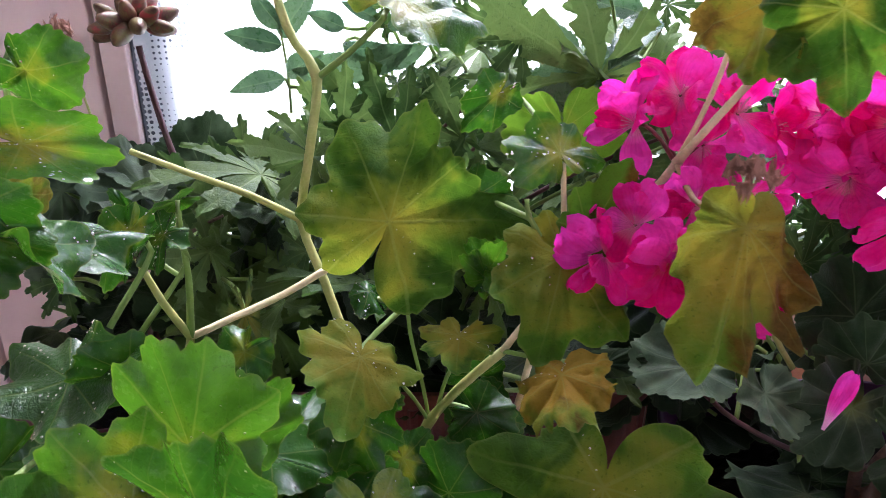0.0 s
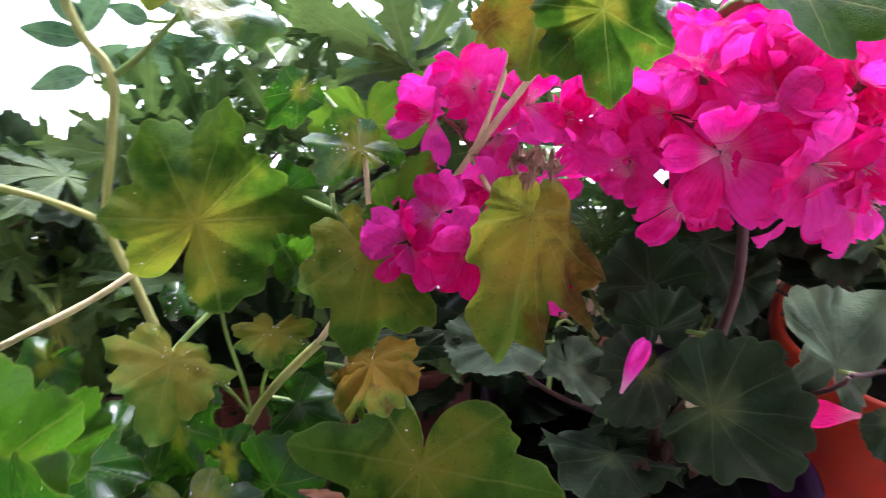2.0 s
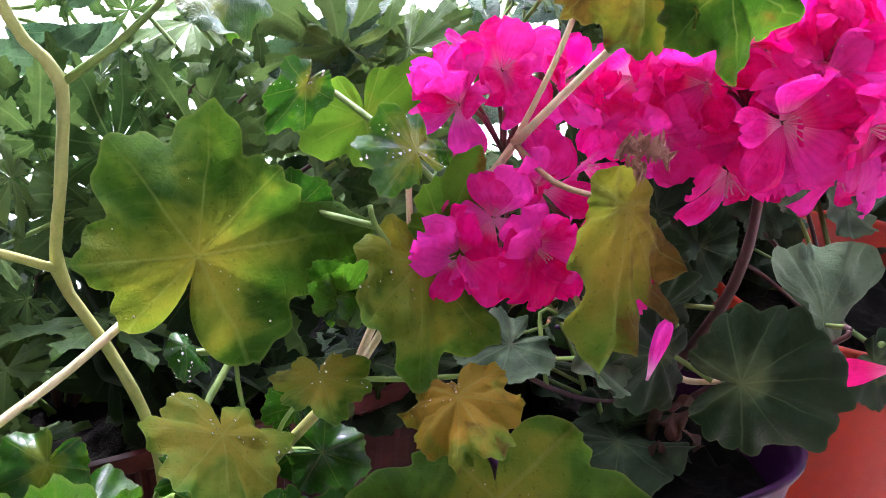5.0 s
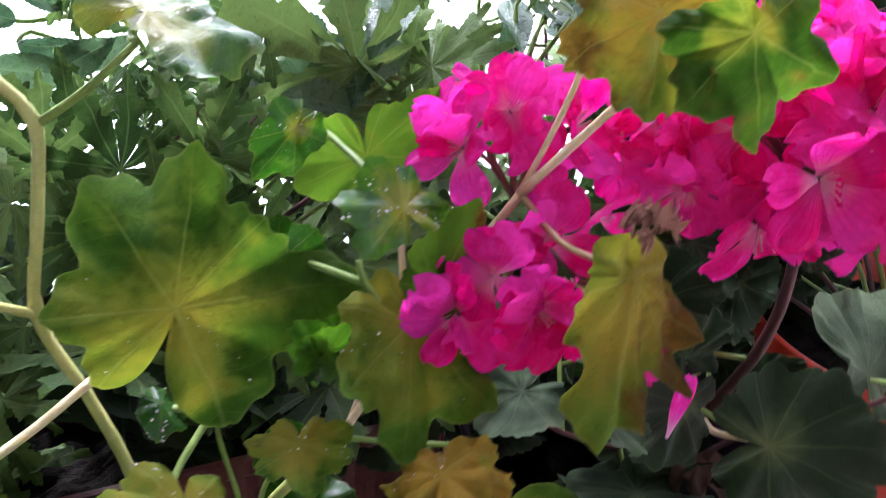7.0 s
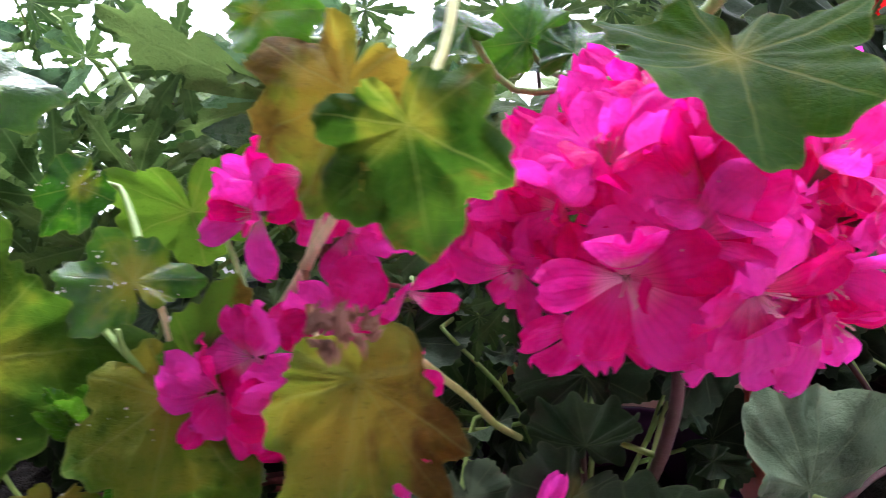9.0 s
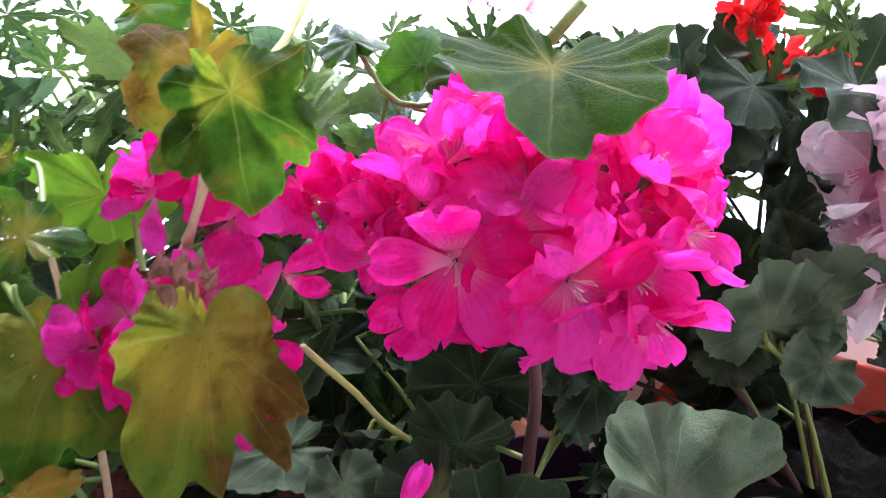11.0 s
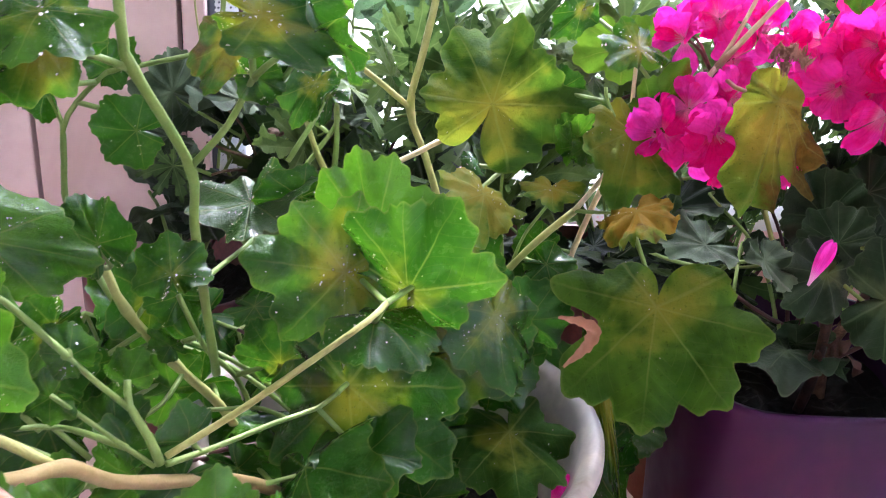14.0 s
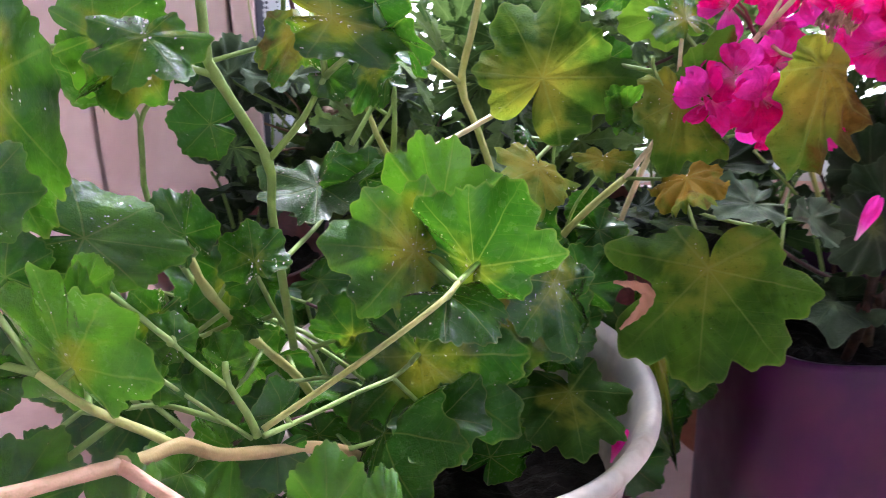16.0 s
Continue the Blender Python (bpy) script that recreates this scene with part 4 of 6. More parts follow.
stem(tall_ivy, [(-0.005, 0.279, 0.217), (-0.01, 0.275, 0.23), (-0.016, 0.265, 0.247)], 0.0011, 0.001)
stem(tall_ivy, [(-0.005, 0.279, 0.217), (-0.007, 0.28, 0.232), (-0.011, 0.275, 0.26), (-0.011, 0.272, 0.278)], 0.0011, 0.001)
stem(tall_ivy, [(-0.002, 0.279, 0.222), (0.002, 0.275, 0.24), (0.01, 0.265, 0.261)], 0.0012, 0.001)
stem(tall_ivy, [(0.037, 0.268, 0.295), (0.03, 0.27, 0.306), (0.029, 0.272, 0.312)], 0.0015, 0.0011)
stem(tall_ivy, [(0.0771, 0.2754, 0.323), (0.0845, 0.264, 0.341), (0.0919, 0.2523, 0.3586), (0.0965, 0.240, 0.3705), (0.0990, 0.2290, 0.3780)], 0.0019, 0.0015, tint=ROSE, nodes=[(0.0771, 0.2754, 0.323)])
stem(tall_ivy, [(0.0775, 0.276, 0.324), (0.0815, 0.274, 0.335), (0.0862, 0.2689, 0.3554), (0.09, 0.262, 0.385)], 0.0014, 0.0012, tint=ROSE)
stem(tall_ivy, [(0.0771, 0.2754, 0.323), (0.0785, 0.255, 0.319), (0.083, 0.2345, 0.3215)], 0.0015, 0.0012, tint=(0.42, 0.26, 0.16))
stem(tall_ivy, [(0.0771, 0.2754, 0.323), (0.07, 0.279, 0.31), (0.058, 0.282, 0.295), (0.04, 0.29, 0.262), (0.03, 0.31, 0.2)], 0.0019, 0.0022, tint=ROSE)
stem(tall_ivy, [(0.107, 0.285, 0.281), (0.115, 0.292, 0.267), (0.124, 0.3, 0.251), (0.133, 0.305, 0.235), (0.144, 0.315, 0.218)], 0.0017, 0.0018, tint=STRAW)
stem(tall_ivy, [(0.115, 0.262, 0.395), (0.110, 0.246, 0.387), (0.1012, 0.2275, 0.3805)], 0.0016, 0.0013, tint=STRAW)
stem(tall_ivy, [(0.165, 0.3, 0.358), (0.172, 0.285, 0.37), (0.1735, 0.2680, 0.3745), (0.1733, 0.2548, 0.3785)], 0.0018, 0.0016)
stem(tall_ivy, [(0.166, 0.3, 0.358), (0.169, 0.29, 0.368), (0.174, 0.285, 0.373), (0.186, 0.28, 0.39)], 0.0026, 0.0024)
# leaves of the trailing plant
shaped(front_ivy, "ivy", (-0.0550, 0.1730, 0.2605), (-0.0051, -0.0085, 0.0367), (-0.308, -0.916, -0.256), [(-148, 0.60, 0.00), (-71, 0.77, -0.20), (-26, 0.96, 0.07), (0, 0.90, 0.02), (26, 1.15, 0.08), (76, 0.90, -0.11), (133, 0.60, 0.05)], yellow=0.16, tone=0.3, seed=501, wet=60, brown=0.12)
shaped(front_ivy, "ivy", (-0.0767, 0.1758, 0.2651), (-0.0306, -0.0095, 0.0058), (0.339, -0.862, 0.377), [(-140, 0.60, 0.00), (-95, 0.80, 0.00), (-49, 0.95, 0.04), (4, 1.10, 0.02), (48, 0.90, 0.04), (95, 0.85, 0.00), (140, 0.60, 0.00)], yellow=0.34, tone=0.5, seed=502, wet=60)
shaped(front_ivy, "ivy", (-0.0675, 0.1990, 0.2675), (-0.0080, 0.0075, 0.0330), (0.050, -0.970, 0.250), [(-148, 0.50, 0.00), (-85, 0.62, 0.00), (-24, 0.90, 0.00), (0, 1.00, 0.00), (24, 0.92, 0.00), (70, 0.85, 0.00), (125, 0.60, 0.00)], yellow=0.12, tone=0.65, seed=503, wet=40)
shaped(front_ivy, "ivy", (-0.1435, 0.1070, 0.3600), (-0.0025, -0.0145, -0.0075), (0.050, -0.450, 0.890), [(-148, 0.60, 0.00), (-100, 0.98, 0.00), (-50, 1.00, -0.10), (0, 1.00, -0.12), (50, 0.95, -0.05), (100, 0.93, 0.00), (148, 0.60, 0.00)], yellow=0.2, tone=0.45, seed=507, wet=30)
shaped(front_ivy, "ivy", (-0.0055, 0.2155, 0.1728), (0.0035, -0.0293, -0.0123), (0.097, -0.376, 0.921), [(-133, 0.68, 0.02), (-91, 0.98, -0.09), (-42, 1.00, -0.09), (1, 1.04, -0.02), (46, 1.01, -0.02), (88, 0.92, -0.14), (140, 0.66, -0.14)], yellow=0.24, tone=0.2, seed=504, wet=24, dry=True)
shaped(front_ivy, "ivy", (-0.1651, 0.0789, 0.2826), (-0.0063, 0.0024, 0.0285), (-0.371, -0.928, -0.003), [(-148, 0.60, 0.00), (-100, 0.93, 0.00), (-49, 0.98, -0.04), (1, 0.98, -0.01), (46, 1.05, 0.13), (100, 0.93, 0.00), (148, 0.60, 0.00)], yellow=0.18, tone=0.6, seed=505, wet=25)
shaped(front_ivy, "ivy", (-0.1174, 0.2371, 0.2650), (-0.0054, -0.0278, -0.0121), (-0.246, -0.347, 0.905), [(-150, 0.59, 0.30), (-104, 0.95, 0.25), (-55, 0.85, 0.05), (-14, 0.80, 0.11), (60, 0.79, 0.16), (112, 1.10, 0.06), (150, 0.60, 0.00)], tone=0.15, seed=506, wet=160, soaked=True)
shaped(front_ivy, "ivy", (-0.0744, 0.1800, 0.2170), (0.0048, -0.0176, -0.0417), (-0.382, -0.846, 0.394), [(-138, 0.60, 0.00), (-88, 0.94, -0.01), (-45, 1.07, -0.01), (-1, 1.06, 0.01), (50, 0.98, 0.00), (86, 0.85, -0.12), (135, 0.60, 0.00)], fold=-0.12, yellow=0.22, tone=0.2, seed=531, wet=24)
shaped(front_ivy, "ivy", (-0.0189, 0.2053, 0.2353), (0.0043, -0.0177, -0.0240), (0.576, -0.604, 0.550), [(-140, 0.60, 0.00), (-95, 0.89, -0.08), (-51, 0.95, -0.04), (-3, 1.05, 0.05), (50, 0.99, 0.00), (100, 0.93, 0.00), (140, 0.60, 0.00)], yellow=0.34, brown=0.12, tone=0.3, seed=532, wet=50)
leaf(front_ivy, "ivy_round", (-0.186, 0.155, 0.281), (0.031, 0.013, -0.012), (0.4835, -0.772, 0.4127), 0.0210, yellow=0.05, seed=7, wet=45)
leaf(front_ivy, "ivy", (-0.156, 0.138, 0.347), (-0.011, 0.004, -0.02), (0.5649, -0.6922, -0.4491), 0.0186, yellow=0.5, tone=0.4, seed=8, wet=30)
leaf(front_ivy, "ivy", (-0.103, 0.168, 0.351), (0.03, -0.003, -0.006), (0.0194, -0.8522, 0.5229), 0.0151, yellow=0.35, tone=0.4, seed=9, wet=60)
leaf(front_ivy, "ivy", (-0.123, 0.238, 0.329), (-0.008, -0.013, -0.017), (-0.0031, -0.7937, 0.6084), 0.0142, yellow=0.6, brown=0.55, seed=10)
leaf(front_ivy, "ivy_round", (-0.157, 0.225, 0.296), (-0.017, -0.003, 0.001), (0.1761, -0.9834, 0.044), 0.0158, tone=0.15, seed=11, wet=10)
leaf(front_ivy, "ivy", (-0.135, 0.175, 0.262), (-0.003, 0.01, 0.013), (-0.0236, -0.795, 0.6061), 0.0152, yellow=0.15, tone=0.35, seed=13, wet=40)
leaf(front_ivy, "ivy_round", (-0.16, 0.18, 0.27), (-0.01, 0.01, 0.015), (0.0357, -0.8204, 0.5707), 0.0136, tone=0.3, seed=14, wet=25)
leaf(front_ivy, "ivy", (-0.158, 0.13, 0.266), (-0.01, -0.005, -0.015), (0.0478, -0.9567, 0.287), 0.0112, yellow=0.15, tone=0.4, seed=15, wet=40)
leaf(front_ivy, "ivy_round", (-0.176, 0.13, 0.263), (-0.011, 0.005, 0.016), (0.224, -0.8757, 0.4277), 0.0122, yellow=0.1, seed=16, wet=20)
leaf(front_ivy, "ivy_round", (-0.187, 0.15, 0.227), (0.016, 0, 0.009), (0, -1, 0), 0.0157, tone=0.2, seed=17)
leaf(front_ivy, "ivy_round", (-0.099, 0.05, 0.259), (0, 0.007, 0.016), (0.1044, -0.9112, 0.3986), 0.0121, tone=0.7, seed=18, wet=4)
leaf(front_ivy, "ivy_round", (-0.084, 0.048, 0.26), (-0.002, 0.007, 0.011), (0.2945, -0.7811, 0.5506), 0.0059, tone=0.7, seed=19)
leaf(front_ivy, "ivy", (-0.146, 0.05, 0.255), (-0.001, 0.01, 0.017), (0.3559, -0.7962, 0.4893), 0.0114, tone=0.65, seed=20)
leaf(front_ivy, "ivy_round", (-0.145, 0.09, 0.237), (-0.01, -0.005, 0), (0.326, -0.652, 0.6846), 0.0137, tone=0.55, seed=21)
leaf(front_ivy, "ivy_round", (-0.174, 0.12, 0.283), (0.005, 0, 0.01), (0, -1, 0), 0.0076, tone=0.75, seed=22)
leaf(front_ivy, "ivy", (-0.143, 0.2, 0.219), (-0.008, 0, 0.007), (0, -1, 0), 0.0071, tone=0.4, seed=23, wet=10)
leaf(front_ivy, "ivy_round", (-0.103, 0.215, 0.204), (-0.014, 0, 0.015), (0, -1, 0), 0.0160, yellow=0.2, tone=0.25, seed=24)
leaf(front_ivy, "ivy_round", (-0.14, 0.235, 0.179), (-0.014, -0.005, -0.015), (0.0475, -0.9601, 0.2757), 0.0249, tone=0.2, seed=25)
leaf(front_ivy, "ivy", (-0.156, 0.17, 0.2), (-0.014, 0, 0.009), (0, -1, 0), 0.0169, tone=0.3, seed=26)
leaf(front_ivy, "ivy", (-0.152, 0.215, 0.233), (-0.005, -0.005, -0.028), (-0.1255, -0.9725, 0.1961), 0.0221, yellow=0.2, tone=0.25, seed=27, wet=20)
leaf(front_ivy, "ivy_round", (-0.097, 0.235, 0.269), (-0.02, -0.005, -0.001), (0.2425, -0.9701, 0), 0.0140, tone=0.2, seed=28, wet=30)
leaf(front_ivy, "ivy", (-0.028, 0.24, 0.247), (0.008, -0.005, -0.019), (0.2171, -0.9176, 0.3329), 0.0163, yellow=0.3, tone=0.3, seed=29, wet=15)
leaf(front_ivy, "ivy_round", (-0.19, 0.2, 0.321), (-0.011, 0, 0.018), (0, -1, 0), 0.0165, tone=0.4, seed=31)
leaf(front_ivy, "ivy_round", (0.003, 0.245, 0.212), (0.009, 0, 0.017), (-0.2258, -0.9668, 0.1195), 0.0196, tone=0.15, seed=32)
leaf(front_ivy, "ivy_round", (-0.179, 0.19, 0.211), (-0.013, 0, 0.019), (0, -1, 0), 0.0189, tone=0.15, seed=33, wet=10)
leaf(front_ivy, "ivy_round", (-0.043, 0.19, 0.157), (0.011, 0, 0.018), (0, -1, 0), 0.0192, tone=0.1, seed=34)
leaf(front_ivy, "ivy", (-0.088, 0.26, 0.305), (-0.011, -0.005, -0.008), (-0.16, -0.7231, 0.6719), 0.0108, yellow=0.1, tone=0.1, seed=35, wet=40)
leaf(front_ivy, "ivy", (-0.098, 0.205, 0.355), (0.019, 0.01, -0.007), (0.5387, -0.7335, 0.4144), 0.0107, yellow=0.3, tone=0.65, seed=36, wet=30)
leaf(front_ivy, "ivy_round", (-0.111, 0.24, 0.364), (0.01, 0.005, -0.012), (0.25, -0.9499, -0.1875), 0.0146, yellow=0.2, seed=37, wet=10)
leaf(front_ivy, "ivy", (-0.085, 0.17, 0.347), (0.005, 0.015, -0.012), (0.7323, 0.2595, 0.6295), 0.0196, tone=0.3, seed=38, wet=40)
leaf(front_ivy, "ivy", (-0.093, 0.245, 0.313), (-0.009, -0.01, -0.014), (-0.2489, -0.7053, 0.6638), 0.0124, yellow=0.25, tone=0.3, seed=39, wet=20)
leaf(front_ivy, "ivy_round", (-0.123, 0.135, 0.224), (-0.012, -0.015, -0.003), (0.7814, -0.5783, -0.2344), 0.0099, tone=0.15, seed=441)
leaf(front_ivy, "ivy", (-0.095, 0.19, 0.335), (0.025, 0.015, 0.001), (-0.0796, 0.0663, 0.9946), 0.0207, tone=0.2, seed=442, wet=60)
leaf(front_ivy, "ivy_round", (-0.066, 0.15, 0.262), (0.016, -0.018, 0), (-0.0351, -0.0312, 0.9989), 0.0213, tone=0.2, seed=443, wet=50)
leaf(front_ivy, "ivy_round", (-0.036, 0.245, 0.222), (-0.015, -0.005, -0.003), (0.3613, -0.8361, -0.4129), 0.0060, tone=0.1, seed=43, wet=20)
leaf(front_ivy, "ivy_round", (-0.013, 0.25, 0.223), (0.008, -0.005, -0.013), (0.1619, -0.8835, 0.4395), 0.0135, yellow=0.3, tone=0.2, seed=44)
leaf(front_ivy, "ivy", (-0.064, 0.25, 0.267), (-0.01, -0.01, -0.011), (-0.0744, -0.7033, 0.707), 0.0150, yellow=0.2, tone=0.3, seed=45)
leaf(front_ivy, "ivy_round", (-0.029, 0.26, 0.242), (0.016, -0.005, -0.001), (-0.2576, -0.8964, 0.3606), 0.0116, tone=0.15, seed=46, wet=10)
leaf(front_ivy, "ivy", (-0.062, 0.225, 0.251), (0.016, 0.005, 0.018), (0.1165, -0.9788, 0.1683), 0.0157, tone=0.6, seed=82, wet=20)
leaf(front_ivy, "ivy_round", (-0.058, 0.245, 0.229), (0.024, -0.02, 0.004), (-0.1026, 0.0752, 0.9919), 0.0186, tone=0.1, seed=83, wet=60)
leaf(front_ivy, "ivy", (-0.035, 0.215, 0.212), (0.036, 0.007, 0.009), (-0.0043, -0.7809, 0.6247), 0.0305, yellow=0.45, tone=0.35, seed=84, wet=110)
leaf(front_ivy, "ivy", (-0.055, 0.205, 0.228), (-0.017, 0.005, 0.016), (-0.2043, -0.975, 0.0876), 0.0072, tone=0.4, seed=85, wet=30)
leaf(front_ivy, "ivy_round", (-0.028, 0.235, 0.22), (-0.022, 0.005, 0.01), (-0.0544, -0.9358, 0.3482), 0.0186, tone=0.1, seed=86, wet=20)
leaf(front_ivy, "ivy_round", (-0.013, 0.215, 0.198), (-0.02, 0.005, 0.004), (-0.1249, -0.8746, 0.4685), 0.0076, tone=0.1, seed=87, wet=30)
leaf(front_ivy, "ivy_round", (-0.035, 0.25, 0.209), (-0.024, 0, 0.015), (0, -1, 0), 0.0208, tone=0.05, seed=88, wet=20)
leaf(front_ivy, "ivy", (-0.008, 0.24, 0.192), (0.013, 0.005, 0.021), (-0.0461, -0.965, 0.2583), 0.0215, tone=0.1, seed=89)
leaf(front_ivy, "ivy_round", (-0.151, 0.121, 0.262), (-0.008, 0.004, 0.007), (0.0873, -0.8187, 0.5676), 0.0081, seed=91, wet=15)
leaf(front_ivy, "ivy", (-0.138, 0.129, 0.249), (-0.005, 0.003, 0.008), (-0.1732, -0.9529, 0.249), 0.0093, seed=92, wet=10)
leaf(front_ivy, "ivy", (-0.154, 0.112, 0.254), (-0.008, -0.002, -0.005), (0.0326, -0.9449, 0.3258), 0.0095, tone=0.4, seed=93)
leaf(front_ivy, "ivy_round", (-0.139, 0.202, 0.24), (-0.011, -0.002, 0.008), (0.2426, -0.9657, 0.0922), 0.0150, tone=0.25, seed=94, wet=10)
leaf(front_ivy, "ivy_round", (-0.086, 0.202, 0.227), (-0.009, 0.003, 0.018), (-0.1838, -0.9804, 0.0715), 0.0144, yellow=0.2, tone=0.3, seed=95, wet=20)
leaf(front_ivy, "ivy", (-0.169, 0.236, 0.316), (0.009, 0.004, 0.011), (0.1764, -0.9626, 0.2057), 0.0092, tone=0.2, seed=96, wet=10)
leaf(front_ivy, "ivy_round", (-0.194, 0.241, 0.306), (-0.013, 0.004, 0.006), (-0.1117, -0.9214, 0.3723), 0.0145, tone=0.2, seed=97)
leaf(front_ivy, "ivy_round", (-0.106, 0.171, 0.332), (0.01, -0.003, -0.003), (-0.1704, -0.9203, 0.3522), 0.0081, tone=0.35, seed=98, wet=30)
leaf(front_ivy, "ivy_round", (0.049, 0.262, 0.16), (0.021, -0.012, -0.073), (-0.0076, -0.9871, 0.1601), 0.0061, yellow=0.6, tone=0.4, seed=99)
leaf(front_ivy, "ivy_round", (-0.053, 0.225, 0.224), (-0.013, -0.01, -0.007), (0.0188, -0.5896, 0.8075), 0.0149, tone=0.3, seed=111, wet=15)
leaf(front_ivy, "ivy_round", (0.008, 0.245, 0.191), (-0.014, -0.01, -0.007), (0.6093, -0.7874, -0.0937), 0.0057, tone=0.2, seed=112)
leaf(front_ivy, "ivy_round", (0.009, 0.262, 0.195), (-0.012, 0.006, 0.02), (-0.5001, -0.865, -0.0405), 0.0061, tone=0.1, seed=113)
leaf(front_ivy, "ivy_round", (-0.022, 0.25, 0.199), (0.008, -0.01, -0.017), (0.1444, -0.8217, 0.5513), 0.0179, yellow=0.2, tone=0.2, seed=114, wet=30)
leaf(front_ivy, "ivy_round", (-0.172, 0.1, 0.272), (0.001, 0.01, 0.024), (0.2106, -0.9055, 0.3685), 0.0110, yellow=0.1, seed=402, wet=25)
leaf(front_ivy, "ivy_round", (-0.195, 0.13, 0.342), (0.003, -0.01, -0.044), (-0.0702, -0.9737, 0.2165), 0.0189, yellow=0.35, seed=403, wet=25)
leaf(front_ivy, "ivy", (-0.182, 0.062, 0.25), (0.014, 0.008, 0.018), (0.1523, -0.9417, 0.3), 0.0179, tone=0.45, seed=404, wet=25)
leaf(front_ivy, "ivy_round", (-0.168, 0.145, 0.35), (0.023, 0, -0.002), (0.0231, -0.9639, 0.2652), 0.0188, yellow=0.2, tone=0.6, seed=405, wet=25)
leaf(front_ivy, "ivy_round", (-0.184, 0.07, 0.285), (0.007, 0.005, -0.01), (0.4029, -0.8997, -0.1679), 0.0113, tone=0.35, seed=406, wet=25)
leaf(front_ivy, "ivy", (-0.19, 0.1, 0.32), (0.011, 0.01, 0.011), (0.5232, -0.8222, 0.2242), 0.0145, yellow=0.1, tone=0.4, seed=407, wet=8)
leaf(front_ivy, "ivy_round", (-0.2, 0.14, 0.245), (-0.012, 0, 0.013), (0.2383, -0.9459, 0.22), 0.0154, tone=0.2, seed=408, wet=8)
leaf(front_ivy, "ivy_round", (-0.181, 0.17, 0.22), (-0.012, 0, 0.018), (0, -1, 0), 0.0219, tone=0.15, seed=409, wet=8)
leaf(front_ivy, "ivy", (-0.179, 0.13, 0.229), (-0.014, 0, 0.005), (0.1034, -0.9515, 0.2896), 0.0163, tone=0.15, seed=410, wet=8)
leaf(front_ivy, "ivy_round", (-0.188, 0.1, 0.234), (0.013, 0, -0.013), (0, -1, 0), 0.0071, tone=0.2, seed=411, wet=8)
leaf(front_ivy, "ivy_round", (-0.161, 0.1, 0.223), (0.013, 0, -0.007), (0.2454, -0.8556, 0.4558), 0.0097, tone=0.3, seed=412, wet=8)
leaf(front_ivy, "ivy", (-0.171, 0.19, 0.193), (-0.009, 0, 0.019), (0, -1, 0), 0.0177, tone=0.1, seed=413, wet=8)
leaf(front_ivy, "ivy_round", (-0.202, 0.13, 0.28), (-0.011, 0, 0.015), (0, -1, 0), 0.0168, tone=0.3, seed=414, wet=8)
# Filler leaves between and in the pots: deep shade put into their low tones.
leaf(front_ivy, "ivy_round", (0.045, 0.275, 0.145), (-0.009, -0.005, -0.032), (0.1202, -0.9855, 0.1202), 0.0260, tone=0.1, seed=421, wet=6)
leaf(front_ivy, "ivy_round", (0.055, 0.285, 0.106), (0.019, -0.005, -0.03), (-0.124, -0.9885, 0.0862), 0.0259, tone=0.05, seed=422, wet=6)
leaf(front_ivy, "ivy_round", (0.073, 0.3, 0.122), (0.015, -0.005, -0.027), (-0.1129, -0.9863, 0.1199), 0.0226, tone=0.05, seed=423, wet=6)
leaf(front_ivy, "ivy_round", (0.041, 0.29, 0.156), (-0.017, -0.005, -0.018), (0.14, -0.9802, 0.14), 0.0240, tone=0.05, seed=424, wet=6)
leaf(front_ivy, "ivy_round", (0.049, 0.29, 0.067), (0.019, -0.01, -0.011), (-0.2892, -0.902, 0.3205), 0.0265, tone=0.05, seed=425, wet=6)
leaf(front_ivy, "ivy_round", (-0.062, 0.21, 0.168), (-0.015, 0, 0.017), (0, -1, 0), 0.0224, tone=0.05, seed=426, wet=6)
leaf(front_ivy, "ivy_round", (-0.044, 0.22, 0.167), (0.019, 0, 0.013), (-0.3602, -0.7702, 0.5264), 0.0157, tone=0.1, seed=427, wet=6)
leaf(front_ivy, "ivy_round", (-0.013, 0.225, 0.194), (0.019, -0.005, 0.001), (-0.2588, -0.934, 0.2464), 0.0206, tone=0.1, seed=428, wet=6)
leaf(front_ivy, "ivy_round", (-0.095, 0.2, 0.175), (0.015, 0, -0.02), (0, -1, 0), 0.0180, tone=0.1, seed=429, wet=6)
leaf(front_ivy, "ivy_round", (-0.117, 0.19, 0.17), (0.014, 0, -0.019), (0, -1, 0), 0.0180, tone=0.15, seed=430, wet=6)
# leaves of the tall plant
# brown with a strong lop colours this leaf's +x half dark.
shaped(tall_ivy, "ivy", (0.0491, 0.2635, 0.3034), (0.0080, 0.0041, 0.0185), (-0.139, -0.952, 0.272), [(-148, 0.40, 0.00), (-95, 0.55, 0.00), (-42, 0.75, -0.02), (4, 1.30, 0.01), (36, 1.15, -0.05), (85, 0.75, 0.00), (140, 0.40, 0.00)], yellow=0.1, brown=0.42, tone=0.7, seed=524, dry=True, lop=0.9)
shaped(tall_ivy, "ivy", (0.0446, 0.3150, 0.3210), (0.0020, -0.0060, -0.0200), (-0.109, -0.900, 0.420), [(-150, 0.80, 0.10), (-122, 1.45, 0.25), (-79, 1.10, 0.05), (0, 0.80, 0.00), (79, 1.10, 0.05), (122, 1.40, 0.28), (150, 0.80, 0.10)], yellow=0.12, tone=0.85, seed=525, dry=True)
